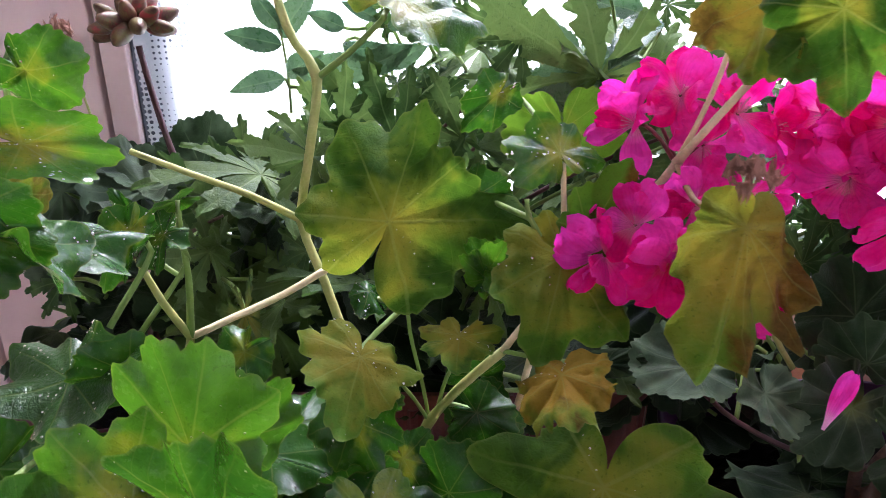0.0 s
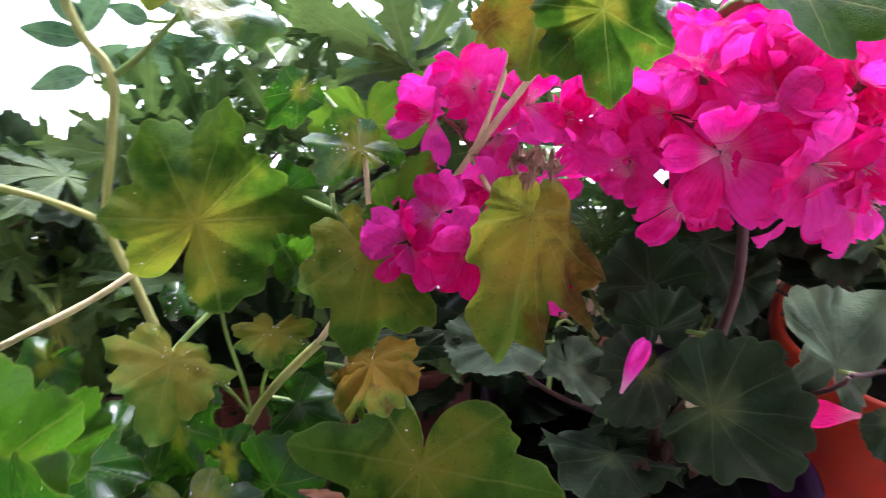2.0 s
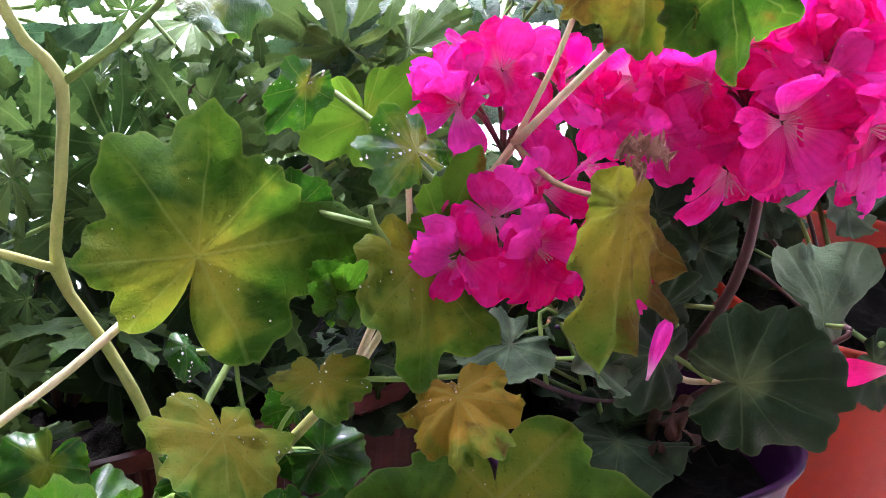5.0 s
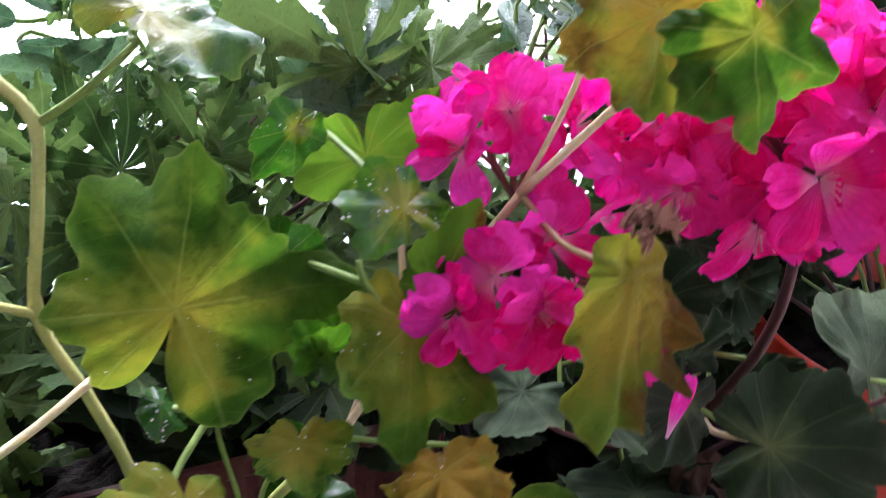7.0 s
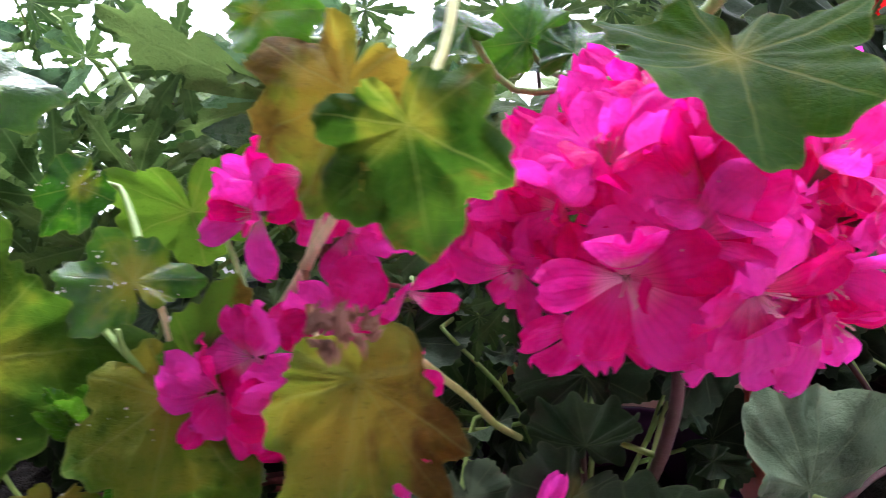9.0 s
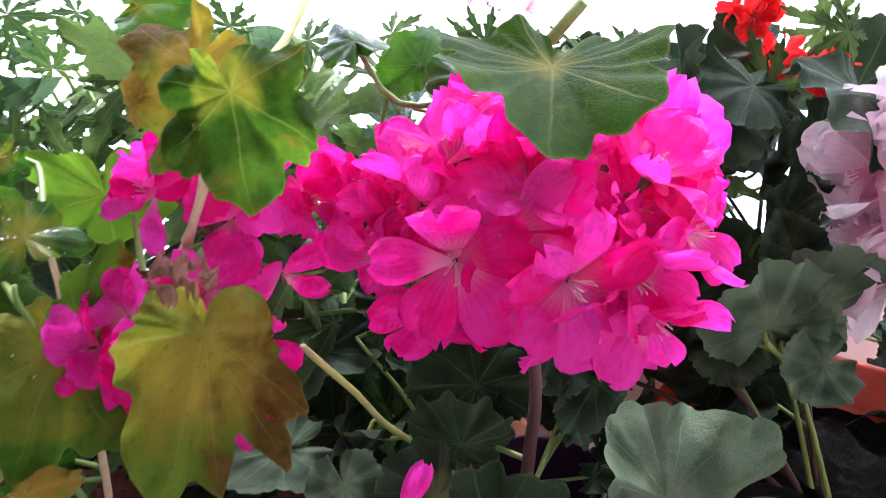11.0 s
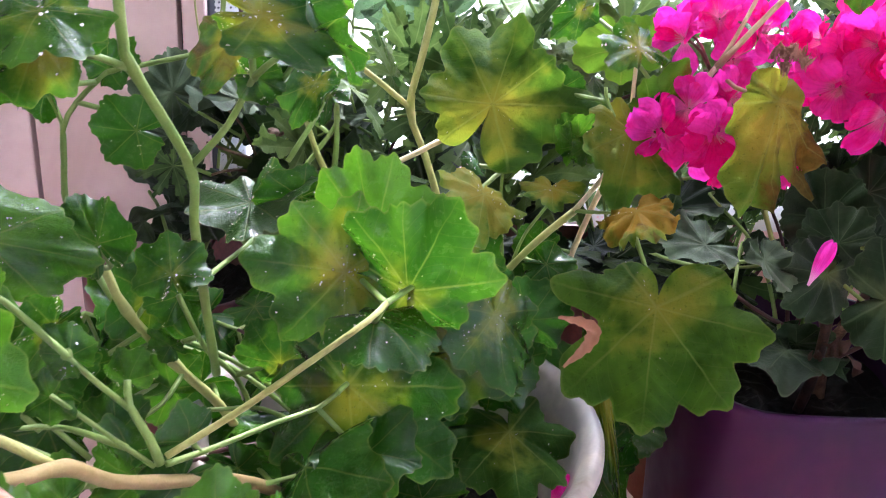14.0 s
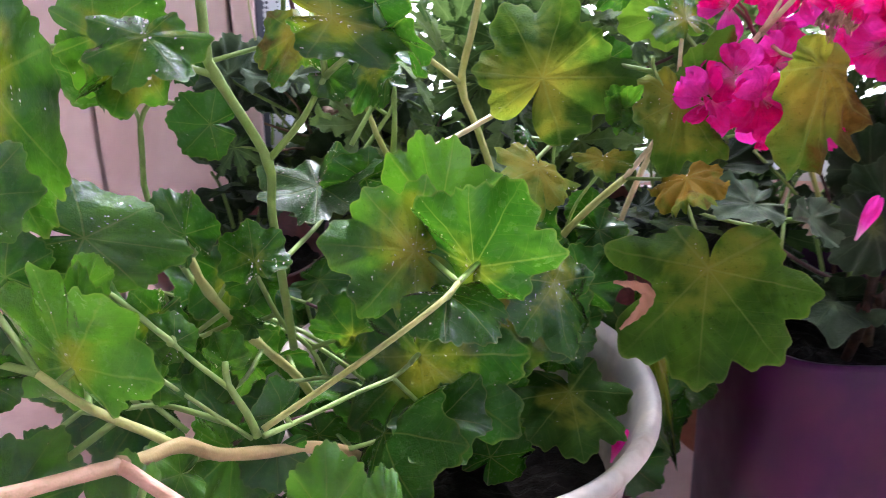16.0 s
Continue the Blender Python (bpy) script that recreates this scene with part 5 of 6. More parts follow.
shaped(tall_ivy, "ivy", (0.0382, 0.2624, 0.3312), (-0.0054, 0.0126, 0.0109), (0.228, -0.577, 0.784), [(-152, 0.55, -0.10), (-112, 1.00, -0.19), (-62, 1.02, -0.12), (-14, 0.86, 0.22), (42, 0.70, 0.00), (100, 0.97, -0.21), (150, 0.50, -0.10)], yellow=0.45, brown=0.12, tone=0.5, seed=526, wet=30)
shaped(tall_ivy, "ivy", (-0.0176, 0.2837, 0.2987), (0.0179, 0.0164, 0.0309), (-0.183, -0.821, 0.541), [(-152, 0.72, 0.05), (-112, 0.80, 0.14), (-52, 1.06, -0.02), (-12, 1.13, 0.00), (26, 0.84, 0.06), (62, 1.28, -0.05), (135, 0.85, 0.05)], yellow=0.52, tone=0.45, seed=511, dry=True, wet=14, wave=0.06)
shaped(tall_ivy, "ivy", (0.0534, 0.2284, 0.2293), (-0.0114, -0.0316, -0.0333), (-0.229, -0.666, 0.710), [(-126, 0.72, 0.00), (-87, 1.02, -0.04), (-45, 1.05, 0.00), (-3, 1.13, -0.02), (34, 1.12, -0.05), (92, 0.95, 0.16), (136, 0.56, -0.16)], yellow=0.29, brown=0.06, tone=0.5, seed=512, wet=14, wave=0.03, bite=(66, 0.30, 13), dry=True)
shaped(tall_ivy, "ivy", (-0.0238, 0.2372, 0.2734), (-0.0025, -0.0212, -0.0083), (0.440, -0.371, 0.818), [(-134, 0.66, -0.15), (-95, 0.93, 0.00), (-47, 0.80, -0.05), (0, 1.24, -0.09), (42, 0.92, 0.02), (95, 0.90, 0.00), (135, 0.70, -0.11)], yellow=0.78, brown=0.3, tone=0.7, seed=513, wet=30, wave=0.04, dry=True, crumple=0.12)
shaped(tall_ivy, "ivy", (0.0380, 0.2296, 0.2721), (-0.0090, -0.0178, -0.0082), (-0.458, -0.169, 0.873), [(-128, 0.76, -0.17), (-81, 0.90, -0.11), (-31, 1.15, -0.02), (-2, 1.05, -0.08), (46, 0.88, -0.14), (87, 0.92, -0.15), (118, 0.72, -0.18)], yellow=0.92, brown=0.5, tone=0.6, seed=514, dry=True, wet=20, wave=0.10, ragged=0.10, crumple=0.22)
shaped(tall_ivy, "ivy", (0.0070, 0.2520, 0.2720), (-0.0021, -0.0152, -0.0049), (-0.105, -0.293, 0.950), [(-148, 0.60, 0.00), (-100, 0.93, 0.00), (-55, 0.97, 0.22), (-3, 1.02, 0.00), (60, 0.88, 0.15), (100, 0.93, 0.00), (148, 0.60, 0.00)], yellow=0.75, brown=0.34, tone=0.6, seed=515, dry=True, wet=12, ragged=0.06)
shaped(tall_ivy, "ivy", (0.0406, 0.2627, 0.2957), (-0.0064, -0.0243, -0.0215), (0.295, -0.677, 0.675), [(-148, 0.50, 0.00), (-98, 0.62, 0.00), (-47, 1.00, 0.03), (1, 1.09, 0.00), (46, 0.90, 0.04), (98, 0.62, 0.00), (148, 0.50, 0.00)], yellow=0.68, brown=0.2, tone=0.6, seed=516, dry=True, wet=18, crumple=0.14)
shaped(tall_ivy, "ivy", (0.0882, 0.2327, 0.3197), (-0.0053, -0.0170, -0.0411), (0.274, -0.901, 0.336), [(-88, 0.42, 0.01), (-54, 0.77, 0.06), (-35, 1.00, 0.00), (-10, 1.00, 0.05), (5, 1.08, -0.06), (76, 0.50, 0.05), (108, 0.38, 0.09)], fold=-0.18, yellow=0.66, brown=0.62, tone=0.8, seed=517, dry=True, lop=-0.5, wave=0.07, ragged=0.04, crumple=0.20, bite=(-23, 0.20, 7))
shaped(tall_ivy, "ivy", (0.1005, 0.2240, 0.3818), (0.0031, -0.0080, -0.0205), (-0.206, -0.900, 0.344), [(-148, 0.50, 0.05), (-114, 0.80, -0.10), (-50, 0.98, -0.12), (3, 1.20, -0.06), (56, 1.02, -0.14), (108, 0.88, -0.22), (148, 0.50, 0.00)], yellow=0.22, brown=0.42, tone=0.35, seed=518, dry=True, wave=0.13, ragged=0.05, crumple=0.2)
shaped(tall_ivy, "ivy", (0.0910, 0.2446, 0.3812), (-0.0116, -0.0133, -0.0207), (-0.399, -0.655, 0.642), [(-148, 0.50, 0.00), (-100, 0.80, 0.00), (-50, 0.92, 0.00), (-6, 1.04, 0.17), (51, 0.94, -0.07), (102, 0.94, -0.08), (144, 0.70, 0.10)], yellow=0.8, brown=0.5, tone=0.6, seed=519, dry=True, lop=0.4, wave=0.14, ragged=0.1, crumple=0.22)
shaped(tall_ivy, "ivy", (0.1732, 0.2524, 0.3799), (-0.0062, -0.0317, -0.0064), (-0.053, -0.188, 0.981), [(-148, 0.55, 0.10), (-105, 0.87, 0.23), (-50, 0.95, 0.12), (0, 1.02, -0.10), (56, 0.95, 0.30), (104, 0.90, 0.22), (148, 0.55, 0.10)], yellow=0.12, tone=0.2, seed=520, dry=True)
leaf(tall_ivy, "ivy", (0.018, 0.264, 0.289), (-0.008, -0.002, -0.005), (-0.4477, -0.3078, 0.8395), 0.0037, tone=0.4, seed=68, wet=5)
leaf(tall_ivy, "ivy_deep", (0.02, 0.262, 0.289), (0.003, -0.002, 0.009), (-0.1813, -0.9711, -0.1554), 0.0080, seed=69)
leaf(tall_ivy, "ivy_round", (-0.025, 0.275, 0.276), (0.006, -0.005, -0.005), (0.531, -0.1888, 0.826), 0.0091, tone=0.1, seed=71, wet=20)
shaped(tall_ivy, "ivy", (-0.0140, 0.3113, 0.3697), (0.0211, 0.0205, -0.0015), (0.412, -0.361, 0.836), [(-148, 0.60, 0.00), (-92, 0.78, -0.10), (-48, 1.02, 0.06), (-1, 0.94, -0.08), (34, 1.20, -0.20), (91, 0.91, 0.07), (155, 0.61, 0.04)], yellow=0.45, brown=0.42, tone=0.4, seed=527, wet=30, soaked=True, lop=-0.3, wave=0.14, ragged=0.08, crumple=0.2)
leaf(tall_ivy, "ivy_round", (0.013, 0.27, 0.228), (0.015, -0.008, -0.006), (-0.1627, -0.7689, 0.6184), 0.0136, tone=0.1, seed=74)
leaf(tall_ivy, "ivy_round", (0.015, 0.29, 0.214), (0.013, -0.005, -0.02), (0.1618, -0.9275, 0.337), 0.0152, tone=0.1, seed=75)
leaf(tall_ivy, "ivy_round", (-0.086, 0.272, 0.312), (-0.011, -0.002, -0.004), (-0.0862, -0.7759, 0.625), 0.0039, seed=76)
leaf(tall_ivy, "ivy_round", (-0.097, 0.265, 0.308), (-0.011, 0, 0.01), (0, -1, 0), 0.0038, tone=0.2, seed=77)
leaf(tall_ivy, "ivy_round", (0.015, 0.3, 0.224), (-0.011, 0, 0.011), (0, -1, 0), 0.0127, tone=0.2, seed=78)
leaf(tall_ivy, "ivy", (0.02, 0.3, 0.339), (-0.012, -0.005, -0.011), (0.0277, -0.9211, 0.3884), 0.0106, yellow=0.2, tone=0.25, seed=79, wet=25)
leaf(tall_ivy, "ivy_round", (0.012, 0.29, 0.305), (0.013, -0.005, -0.002), (-0.3015, -0.9045, 0.3015), 0.0130, tone=0.05, seed=81)
leaf(tall_ivy, "ivy", (0.015, 0.264, 0.293), (-0.005, -0.002, 0.009), (-0.0971, -0.9588, -0.267), 0.0079, tone=0.45, seed=140)
leaf(tall_ivy, "ivy_round", (0.022, 0.263, 0.293), (0.004, -0.001, 0.008), (-0.3558, -0.9325, 0.0614), 0.0091, tone=0.53, seed=141)
leaf(tall_ivy, "ivy", (0.016, 0.262, 0.288), (-0.007, 0, -0.003), (0.1127, -0.9582, -0.263), 0.0140, tone=0.61, seed=142)
leaf(tall_ivy, "ivy_round", (0.022, 0.261, 0.289), (0.006, 0.001, -0.008), (0.505, -0.8176, 0.2765), 0.0083, tone=0.69, seed=143)
leaf(tall_ivy, "ivy", (0.017, 0.26, 0.293), (-0.007, 0.002, 0.003), (-0.402, -0.8314, -0.3837), 0.0139, tone=0.77, seed=144)
leaf(tall_ivy, "ivy_round", (0.074, 0.27, 0.39), (0.013, -0.005, 0.003), (-0.3838, -0.555, 0.738), 0.0119, yellow=0.2, tone=0.7, seed=146)
leaf(tall_ivy, "ivy_round", (0.146, 0.33, 0.36), (-0.008, 0.005, 0.009), (0.047, -0.8549, 0.5167), 0.0163, seed=147)
leaf(tall_ivy, "ivy_round", (0.158, 0.32, 0.359), (0.015, 0.01, 0.005), (0.0506, -0.5064, 0.8608), 0.0106, tone=0.35, seed=148)
leaf(tall_ivy, "ivy_round", (0.125, 0.31, 0.372), (-0.006, 0.01, 0.005), (0, -0.4472, 0.8944), 0.0123, seed=149)
# flower head and fallen petals of the tall plant
for at, out, size, seed, count, spread in (
        ((0.080, 0.291, 0.341), (-0.2, -0.7, 0.7), 0.018, 920, 7, 0.85), ((0.066, 0.292, 0.331), (-0.8, -0.5, 0.3), 0.016, 921, 7, 0.7),
        ((0.098, 0.286, 0.336), (0.2, -0.7, 0.6), 0.017, 922, 7, 0.85), ((0.110, 0.288, 0.330), (0.5, -0.6, 0.3), 0.015, 923, 6, 0.7),
        ((0.089, 0.289, 0.324), (0.0, -1.0, 0.0), 0.015, 924, 6, 0.8), ((0.084, 0.306, 0.340), (-0.1, 0.3, 1.0), 0.017, 925, 6, 0.8),
        ((0.103, 0.304, 0.336), (0.3, 0.3, 1.0), 0.016, 926, 6, 0.8), ((0.070, 0.305, 0.334), (-0.7, 0.3, 0.7), 0.015, 927, 6, 0.8)):
    floret(tall_ivy, at, out, size, MAGENTA, seed, count, spread, (0.084, 0.292, 0.312))
for at, out, size, seed, count, spread in (
        ((0.0735, 0.2545, 0.2990), (0.1, -1.0, 0.1), 0.0185, 911, 10, 0.75), ((0.0535, 0.2620, 0.2965), (-0.7, -0.7, 0.1), 0.016, 912, 7, 0.5),
        ((0.0860, 0.2620, 0.2880), (0.4, -0.9, -0.4), 0.016, 913, 8, 0.7), ((0.0830, 0.2690, 0.3110), (0.1, -0.9, 0.3), 0.016, 914, 6, 0.8),
        ((0.0690, 0.2640, 0.2860), (-0.2, -0.8, -0.5), 0.015, 915, 6, 0.7), ((0.1030, 0.2760, 0.3120), (0.4, -0.9, 0.1), 0.013, 916, 4, 0.9),
        ((0.0625, 0.2600, 0.3080), (-0.3, -0.8, 0.5), 0.014, 917, 6, 0.8), ((0.0930, 0.2580, 0.3000), (0.5, -0.8, 0.1), 0.015, 918, 6, 0.8),
        ((0.0960, 0.2440, 0.2905), (0.2, -0.6, -0.8), 0.013, 919, 4, 0.7)):
    floret(tall_ivy, at, out, size, MAGENTA, seed, count, spread, (0.084, 0.286, 0.305))
# the round-leaved plant in the purple pot
stem(zonal_plant, [(0.186, 0.3, 0.191), (0.181, 0.276, 0.243), (0.18, 0.27, 0.272), (0.176, 0.268, 0.3), (0.176, 0.272, 0.317)], 0.0036, 0.0027, tint=MURKY, name="flower_stalk")
stem(zonal_plant, [(0.186, 0.3, 0.191), (0.182, 0.305, 0.173), (0.184, 0.31, 0.15), (0.194, 0.32, 0.117)], 0.0042, 0.0055, name="woody_stem", mat=WOODY)
stem(zonal_plant, [(0.182, 0.305, 0.173), (0.147, 0.3, 0.186), (0.119, 0.3, 0.202), (0.105, 0.305, 0.213)], 0.0019, 0.0015, tint=MURKY)
stem(zonal_plant, [(0.186, 0.3, 0.191), (0.175, 0.28, 0.203), (0.173, 0.26, 0.217)], 0.0022, 0.0017, tint=ROSE)
stem(zonal_plant, [(0.176, 0.305, 0.176), (0.167, 0.305, 0.201), (0.165, 0.306, 0.219)], 0.0018, 0.0014, tint=MURKY)
stem(zonal_plant, [(0.18, 0.3, 0.164), (0.201, 0.285, 0.192), (0.216, 0.25, 0.23), (0.219, 0.246, 0.238)], 0.002, 0.0016, tint=MURKY)
shaped(zonal_plant, "zonal", (0.1657, 0.2456, 0.2286), (0.0281, -0.0200, 0.0072), (-0.600, -0.779, 0.184), [(-140, 0.62, 0.11), (-100, 0.84, 0.06), (-50, 0.98, 0.12), (-5, 1.03, 0.24), (45, 1.08, 0.05), (90, 0.84, 0.03), (140, 0.66, 0.00)], yellow=0.12, tone=0.12, seed=521, wave=0.09)
shaped(zonal_plant, "zonal", (0.1590, 0.2863, 0.2387), (-0.0037, -0.0008, 0.0196), (-0.240, -0.967, -0.085), [(-140, 0.70, -0.10), (-85, 0.93, -0.20), (-45, 1.00, -0.06), (-3, 1.04, 0.00), (45, 1.00, -0.04), (85, 0.92, -0.16), (140, 0.70, -0.10)], tone=0.2, seed=522, wave=0.09)
leaf(zonal_plant, "zonal", (0.169, 0.322, 0.238), (-0.005, 0.006, 0.028), (-0.2025, -0.9643, 0.1705), 0.0258, tone=0.05, seed=103)
shaped(zonal_plant, "zonal", (0.1510, 0.2748, 0.2270), (-0.0153, -0.0096, -0.0162), (0.193, -0.913, 0.360), [(-145, 0.75, 0.00), (-103, 0.84, -0.01), (-40, 0.99, -0.05), (7, 1.05, -0.02), (46, 1.02, 0.01), (80, 0.93, -0.02), (140, 0.75, 0.00)], yellow=0.18, tone=0.15, seed=529, wave=0.09)
shaped(zonal_plant, "zonal", (0.1439, 0.2797, 0.1816), (-0.0177, -0.0289, 0.0060), (0.129, 0.039, 0.962), [(-148, 0.60, 0.00), (-100, 0.90, 0.00), (-55, 0.84, 0.20), (8, 1.08, -0.07), (48, 0.95, 0.16), (100, 0.93, 0.00), (148, 0.60, 0.00)], yellow=0.12, tone=0.3, seed=530, wave=0.09)
leaf(zonal_plant, "zonal", (0.119, 0.276, 0.2325), (0.006, -0.012, -0.012), (0.35, -0.45, 0.82), 0.0150, tone=0.75, seed=106)
leaf(zonal_plant, "zonal", (0.098, 0.298, 0.230), (-0.026, -0.010, 0.002), (0.12, -0.30, 0.95), 0.0200, tone=0.5, seed=105)
leaf(zonal_plant, "zonal", (0.217, 0.33, 0.233), (0.011, -0.01, -0.004), (-0.4522, -0.7122, 0.537), 0.0230, yellow=0.1, brown=0.1, tone=0.2, seed=109)
leaf(zonal_plant, "zonal", (0.154, 0.29, 0.179), (0.015, -0.01, 0.012), (-0.4022, -0.8849, -0.2346), 0.0138, tone=0.3, seed=110)
leaf(zonal_plant, "zonal", (0.161, 0.31, 0.172), (-0.02, -0.01, 0.006), (0.4549, -0.4479, 0.7698), 0.0123, tone=0.2, seed=111)
leaf(zonal_plant, "zonal", (0.066, 0.31, 0.223), (0.011, -0.016, 0.013), (-0.8823, -0.3676, 0.2941), 0.0064, yellow=0.1, tone=0.3, seed=450)
leaf(zonal_plant, "zonal", (0.135, 0.32, 0.221), (-0.013, -0.016, 0.008), (0.4731, -0.6703, -0.5717), 0.0092, tone=0.3, seed=452)
leaf(zonal_plant, "zonal", (0.147, 0.3, 0.209), (0.006, -0.016, 0.011), (-0.7071, -0.5611, -0.4304), 0.0064, yellow=0.1, tone=0.35, seed=453)
leaf(zonal_plant, "zonal", (0.191, 0.335, 0.229), (-0.019, -0.016, 0.011), (0.5051, -0.8081, -0.303), 0.0073, tone=0.3, seed=455)
leaf(zonal_plant, "zonal", (0.21, 0.325, 0.216), (0, -0.016, 0.008), (-0.1949, -0.4386, -0.8773), 0.0092, yellow=0.1, tone=0.2, seed=456)
leaf(zonal_plant, "zonal", (0.233, 0.35, 0.242), (-0.019, -0.016, 0.008), (0.6846, -0.6275, 0.3708), 0.0054, tone=0.3, seed=458)
leaf(zonal_plant, "zonal", (0.145, 0.345, 0.233), (-0.005, -0.016, 0.006), (-0.217, 0.4015, 0.8898), 0.0104, yellow=0.1, tone=0.2, seed=459)
leaf(zonal_plant, "zonal", (0.212, 0.3, 0.21), (0.004, -0.016, 0.013), (-0.9706, -0.0515, 0.2353), 0.0065, tone=0.2, seed=460)
flower_head(zonal_plant, (0.179, 0.283, 0.331), (0.051, 0.042, 0.029), 30, 0.0205, MAGENTA, 3, base=(0.177, 0.278, 0.316), petals=7, spread=0.95)
for at, out, size, seed, count, spread in (
        ((0.1500, 0.2420, 0.3330), (-0.20, -1.0, 0.10), 0.0225, 901, 5, 1.0), ((0.1775, 0.2345, 0.3310), (0.20, -1.0, -0.05), 0.0225, 902, 6, 1.0),
        ((0.1510, 0.2640, 0.3510), (-0.10, -0.25, 1.0), 0.0200, 903, 6, 0.55), ((0.1710, 0.2500, 0.3480), (0.05, -0.45, 0.9), 0.0210, 904, 6, 0.6),
        ((0.2010, 0.2540, 0.3500), (0.30, -0.40, 0.9), 0.0200, 905, 6, 0.6), ((0.2120, 0.2510, 0.3360), (0.70, -0.70, 0.2), 0.0205, 906, 6, 0.9),
        ((0.1290, 0.2880, 0.3350), (-0.90, -0.45, 0.3), 0.0165, 907, 6, 0.7), ((0.1330, 0.2740, 0.3180), (-0.60, -0.80, -0.2), 0.0180, 908, 6, 0.8),
        ((0.1470, 0.2560, 0.3110), (-0.25, -0.90, -0.55), 0.0210, 909, 5, 0.8), ((0.1810, 0.2420, 0.3140), (0.10, -0.90, -0.55), 0.0185, 910, 5, 0.8),
        ((0.2030, 0.2450, 0.3140), (0.45, -0.80, -0.5), 0.0190, 931, 6, 0.8), ((0.1960, 0.2420, 0.3280), (0.40, -0.90, 0.05), 0.0190, 932, 6, 0.8),
        ((0.1260, 0.2900, 0.3210), (-0.80, -0.60, -0.2), 0.0155, 933, 6, 0.7), ((0.1640, 0.2440, 0.3400), (-0.05, -0.85, 0.5), 0.0200, 934, 6, 0.8)):
    floret(zonal_plant, at, out, size, MAGENTA, seed, count, spread, (0.177, 0.278, 0.316))
# the grey-green plant in the orange pot
stem(orange_plant, [(0.305, 0.31, 0.183), (0.273, 0.29, 0.205), (0.238, 0.262, 0.226), (0.22, 0.247, 0.238)], 0.002, 0.0016, tint=MURKY)
stem(orange_plant, [(0.326, 0.32, 0.167), (0.306, 0.335, 0.223), (0.285, 0.33, 0.249)], 0.0022, 0.0018)
stem(orange_plant, [(0.326, 0.32, 0.167), (0.275, 0.27, 0.201), (0.248, 0.25, 0.222)], 0.0022, 0.0018)
# Highest tone puts the window light on this leaf into its pale colour.
shaped(orange_plant, "zonal", (0.2252, 0.2633, 0.2316), (0.0136, 0.0164, 0.0261), (0.123, -0.868, 0.482), [(-142, 0.62, 0.05), (-93, 0.75, 0.15), (-43, 0.95, -0.20), (-1, 0.95, -0.04), (42, 1.40, 0.00), (98, 0.85, -0.21), (140, 0.62, -0.05)], tone=1.0, seed=523, wave=0.16, crumple=0.12)
stem(zonal_plant, [(0.170, 0.300, 0.130), (0.166, 0.287, 0.165), (0.160, 0.278, 0.195), (0.1585, 0.276, 0.215)], 0.0042, 0.0036, name="woody_stem", mat=OLD_WOOD)
leaf(orange_plant, "zonal", (0.287, 0.335, 0.253), (0.006, 0, 0.029), (0.2796, -0.9584, -0.0578), 0.0350, yellow=0.1, tone=0.95, seed=122)
leaf(orange_plant, "zonal", (0.269, 0.37, 0.245), (-0.028, -0.01, -0.001), (0.2673, -0.8018, 0.5345), 0.0214, tone=0.4, seed=125)
leaf(orange_plant, "zonal", (0.285, 0.36, 0.234), (-0.011, -0.01, -0.018), (-0.1641, -0.8163, 0.5538), 0.0209, tone=0.6, seed=126)
leaf(orange_plant, "zonal", (0.311, 0.33, 0.238), (-0.021, -0.01, -0.005), (0.1636, -0.6941, 0.7011), 0.0180, tone=0.6, seed=127)
leaf(orange_plant, "zonal", (0.299, 0.34, 0.25), (0.011, 0, 0.017), (0, -1, 0), 0.0155, tone=0.8, seed=128)
leaf(orange_plant, "zonal", (0.313, 0.345, 0.256), (0.01, -0.005, 0.027), (0.0815, -0.9742, -0.2106), 0.0252, yellow=0.2, tone=0.95, seed=129)
leaf(orange_plant, "zonal", (0.31, 0.37, 0.269), (-0.015, 0, 0.019), (0, -1, 0), 0.0166, seed=130)
leaf(orange_plant, "zonal", (0.307, 0.38, 0.279), (0.005, 0.005, 0.023), (0.0661, -0.9779, 0.1982), 0.0157, tone=0.4, seed=131)
leaf(orange_plant, "zonal", (0.322, 0.41, 0.294), (0.005, 0, 0.023), (0, -1, 0), 0.0173, seed=132)
leaf(orange_plant, "zonal", (0.2530, 0.2530, 0.2085), (0.014, -0.007, -0.018), (-0.35, -0.85, 0.35), 0.0190, yellow=0.2, tone=0.2, seed=533)

# fallen petals


def fallen_petal(claw, end, width, mat, seed):
    a, b = Vector(claw), Vector(end)
    y = (b - a).normalized()
    z = Vector((0.1, -0.8, 0.6))
    z = (z - y * z.dot(y)).normalized()
    m = Matrix.Translation(a) @ Matrix((y.cross(z), y, z)).transposed().to_4x4() @ Matrix.Diagonal((width, (b - a).length, (b - a).length, 1))
    ob = new("fallen_petal", petals_of(mat)[seed % 9])
    ob.matrix_world = m
    return tagged(ob, "fallen magenta petal lying on a geranium leaf", "petal", "fallen petals")


fallen_petal((0.1362, 0.2625, 0.2264), (0.1463, 0.27, 0.2466), 0.013, MAGENTA, 0)
fallen_petal((0.016, 0.262, 0.181), (0.007, 0.268, 0.19), 0.01, MAGENTA, 2)
fallen_petal((0.015, 0.205, 0.14), (0.02, 0.212, 0.156), 0.01, MAGENTA, 4)
fallen_petal((0.203, 0.215, 0.2455), (0.1885, 0.229, 0.238), 0.011, CRIMSON, 3)

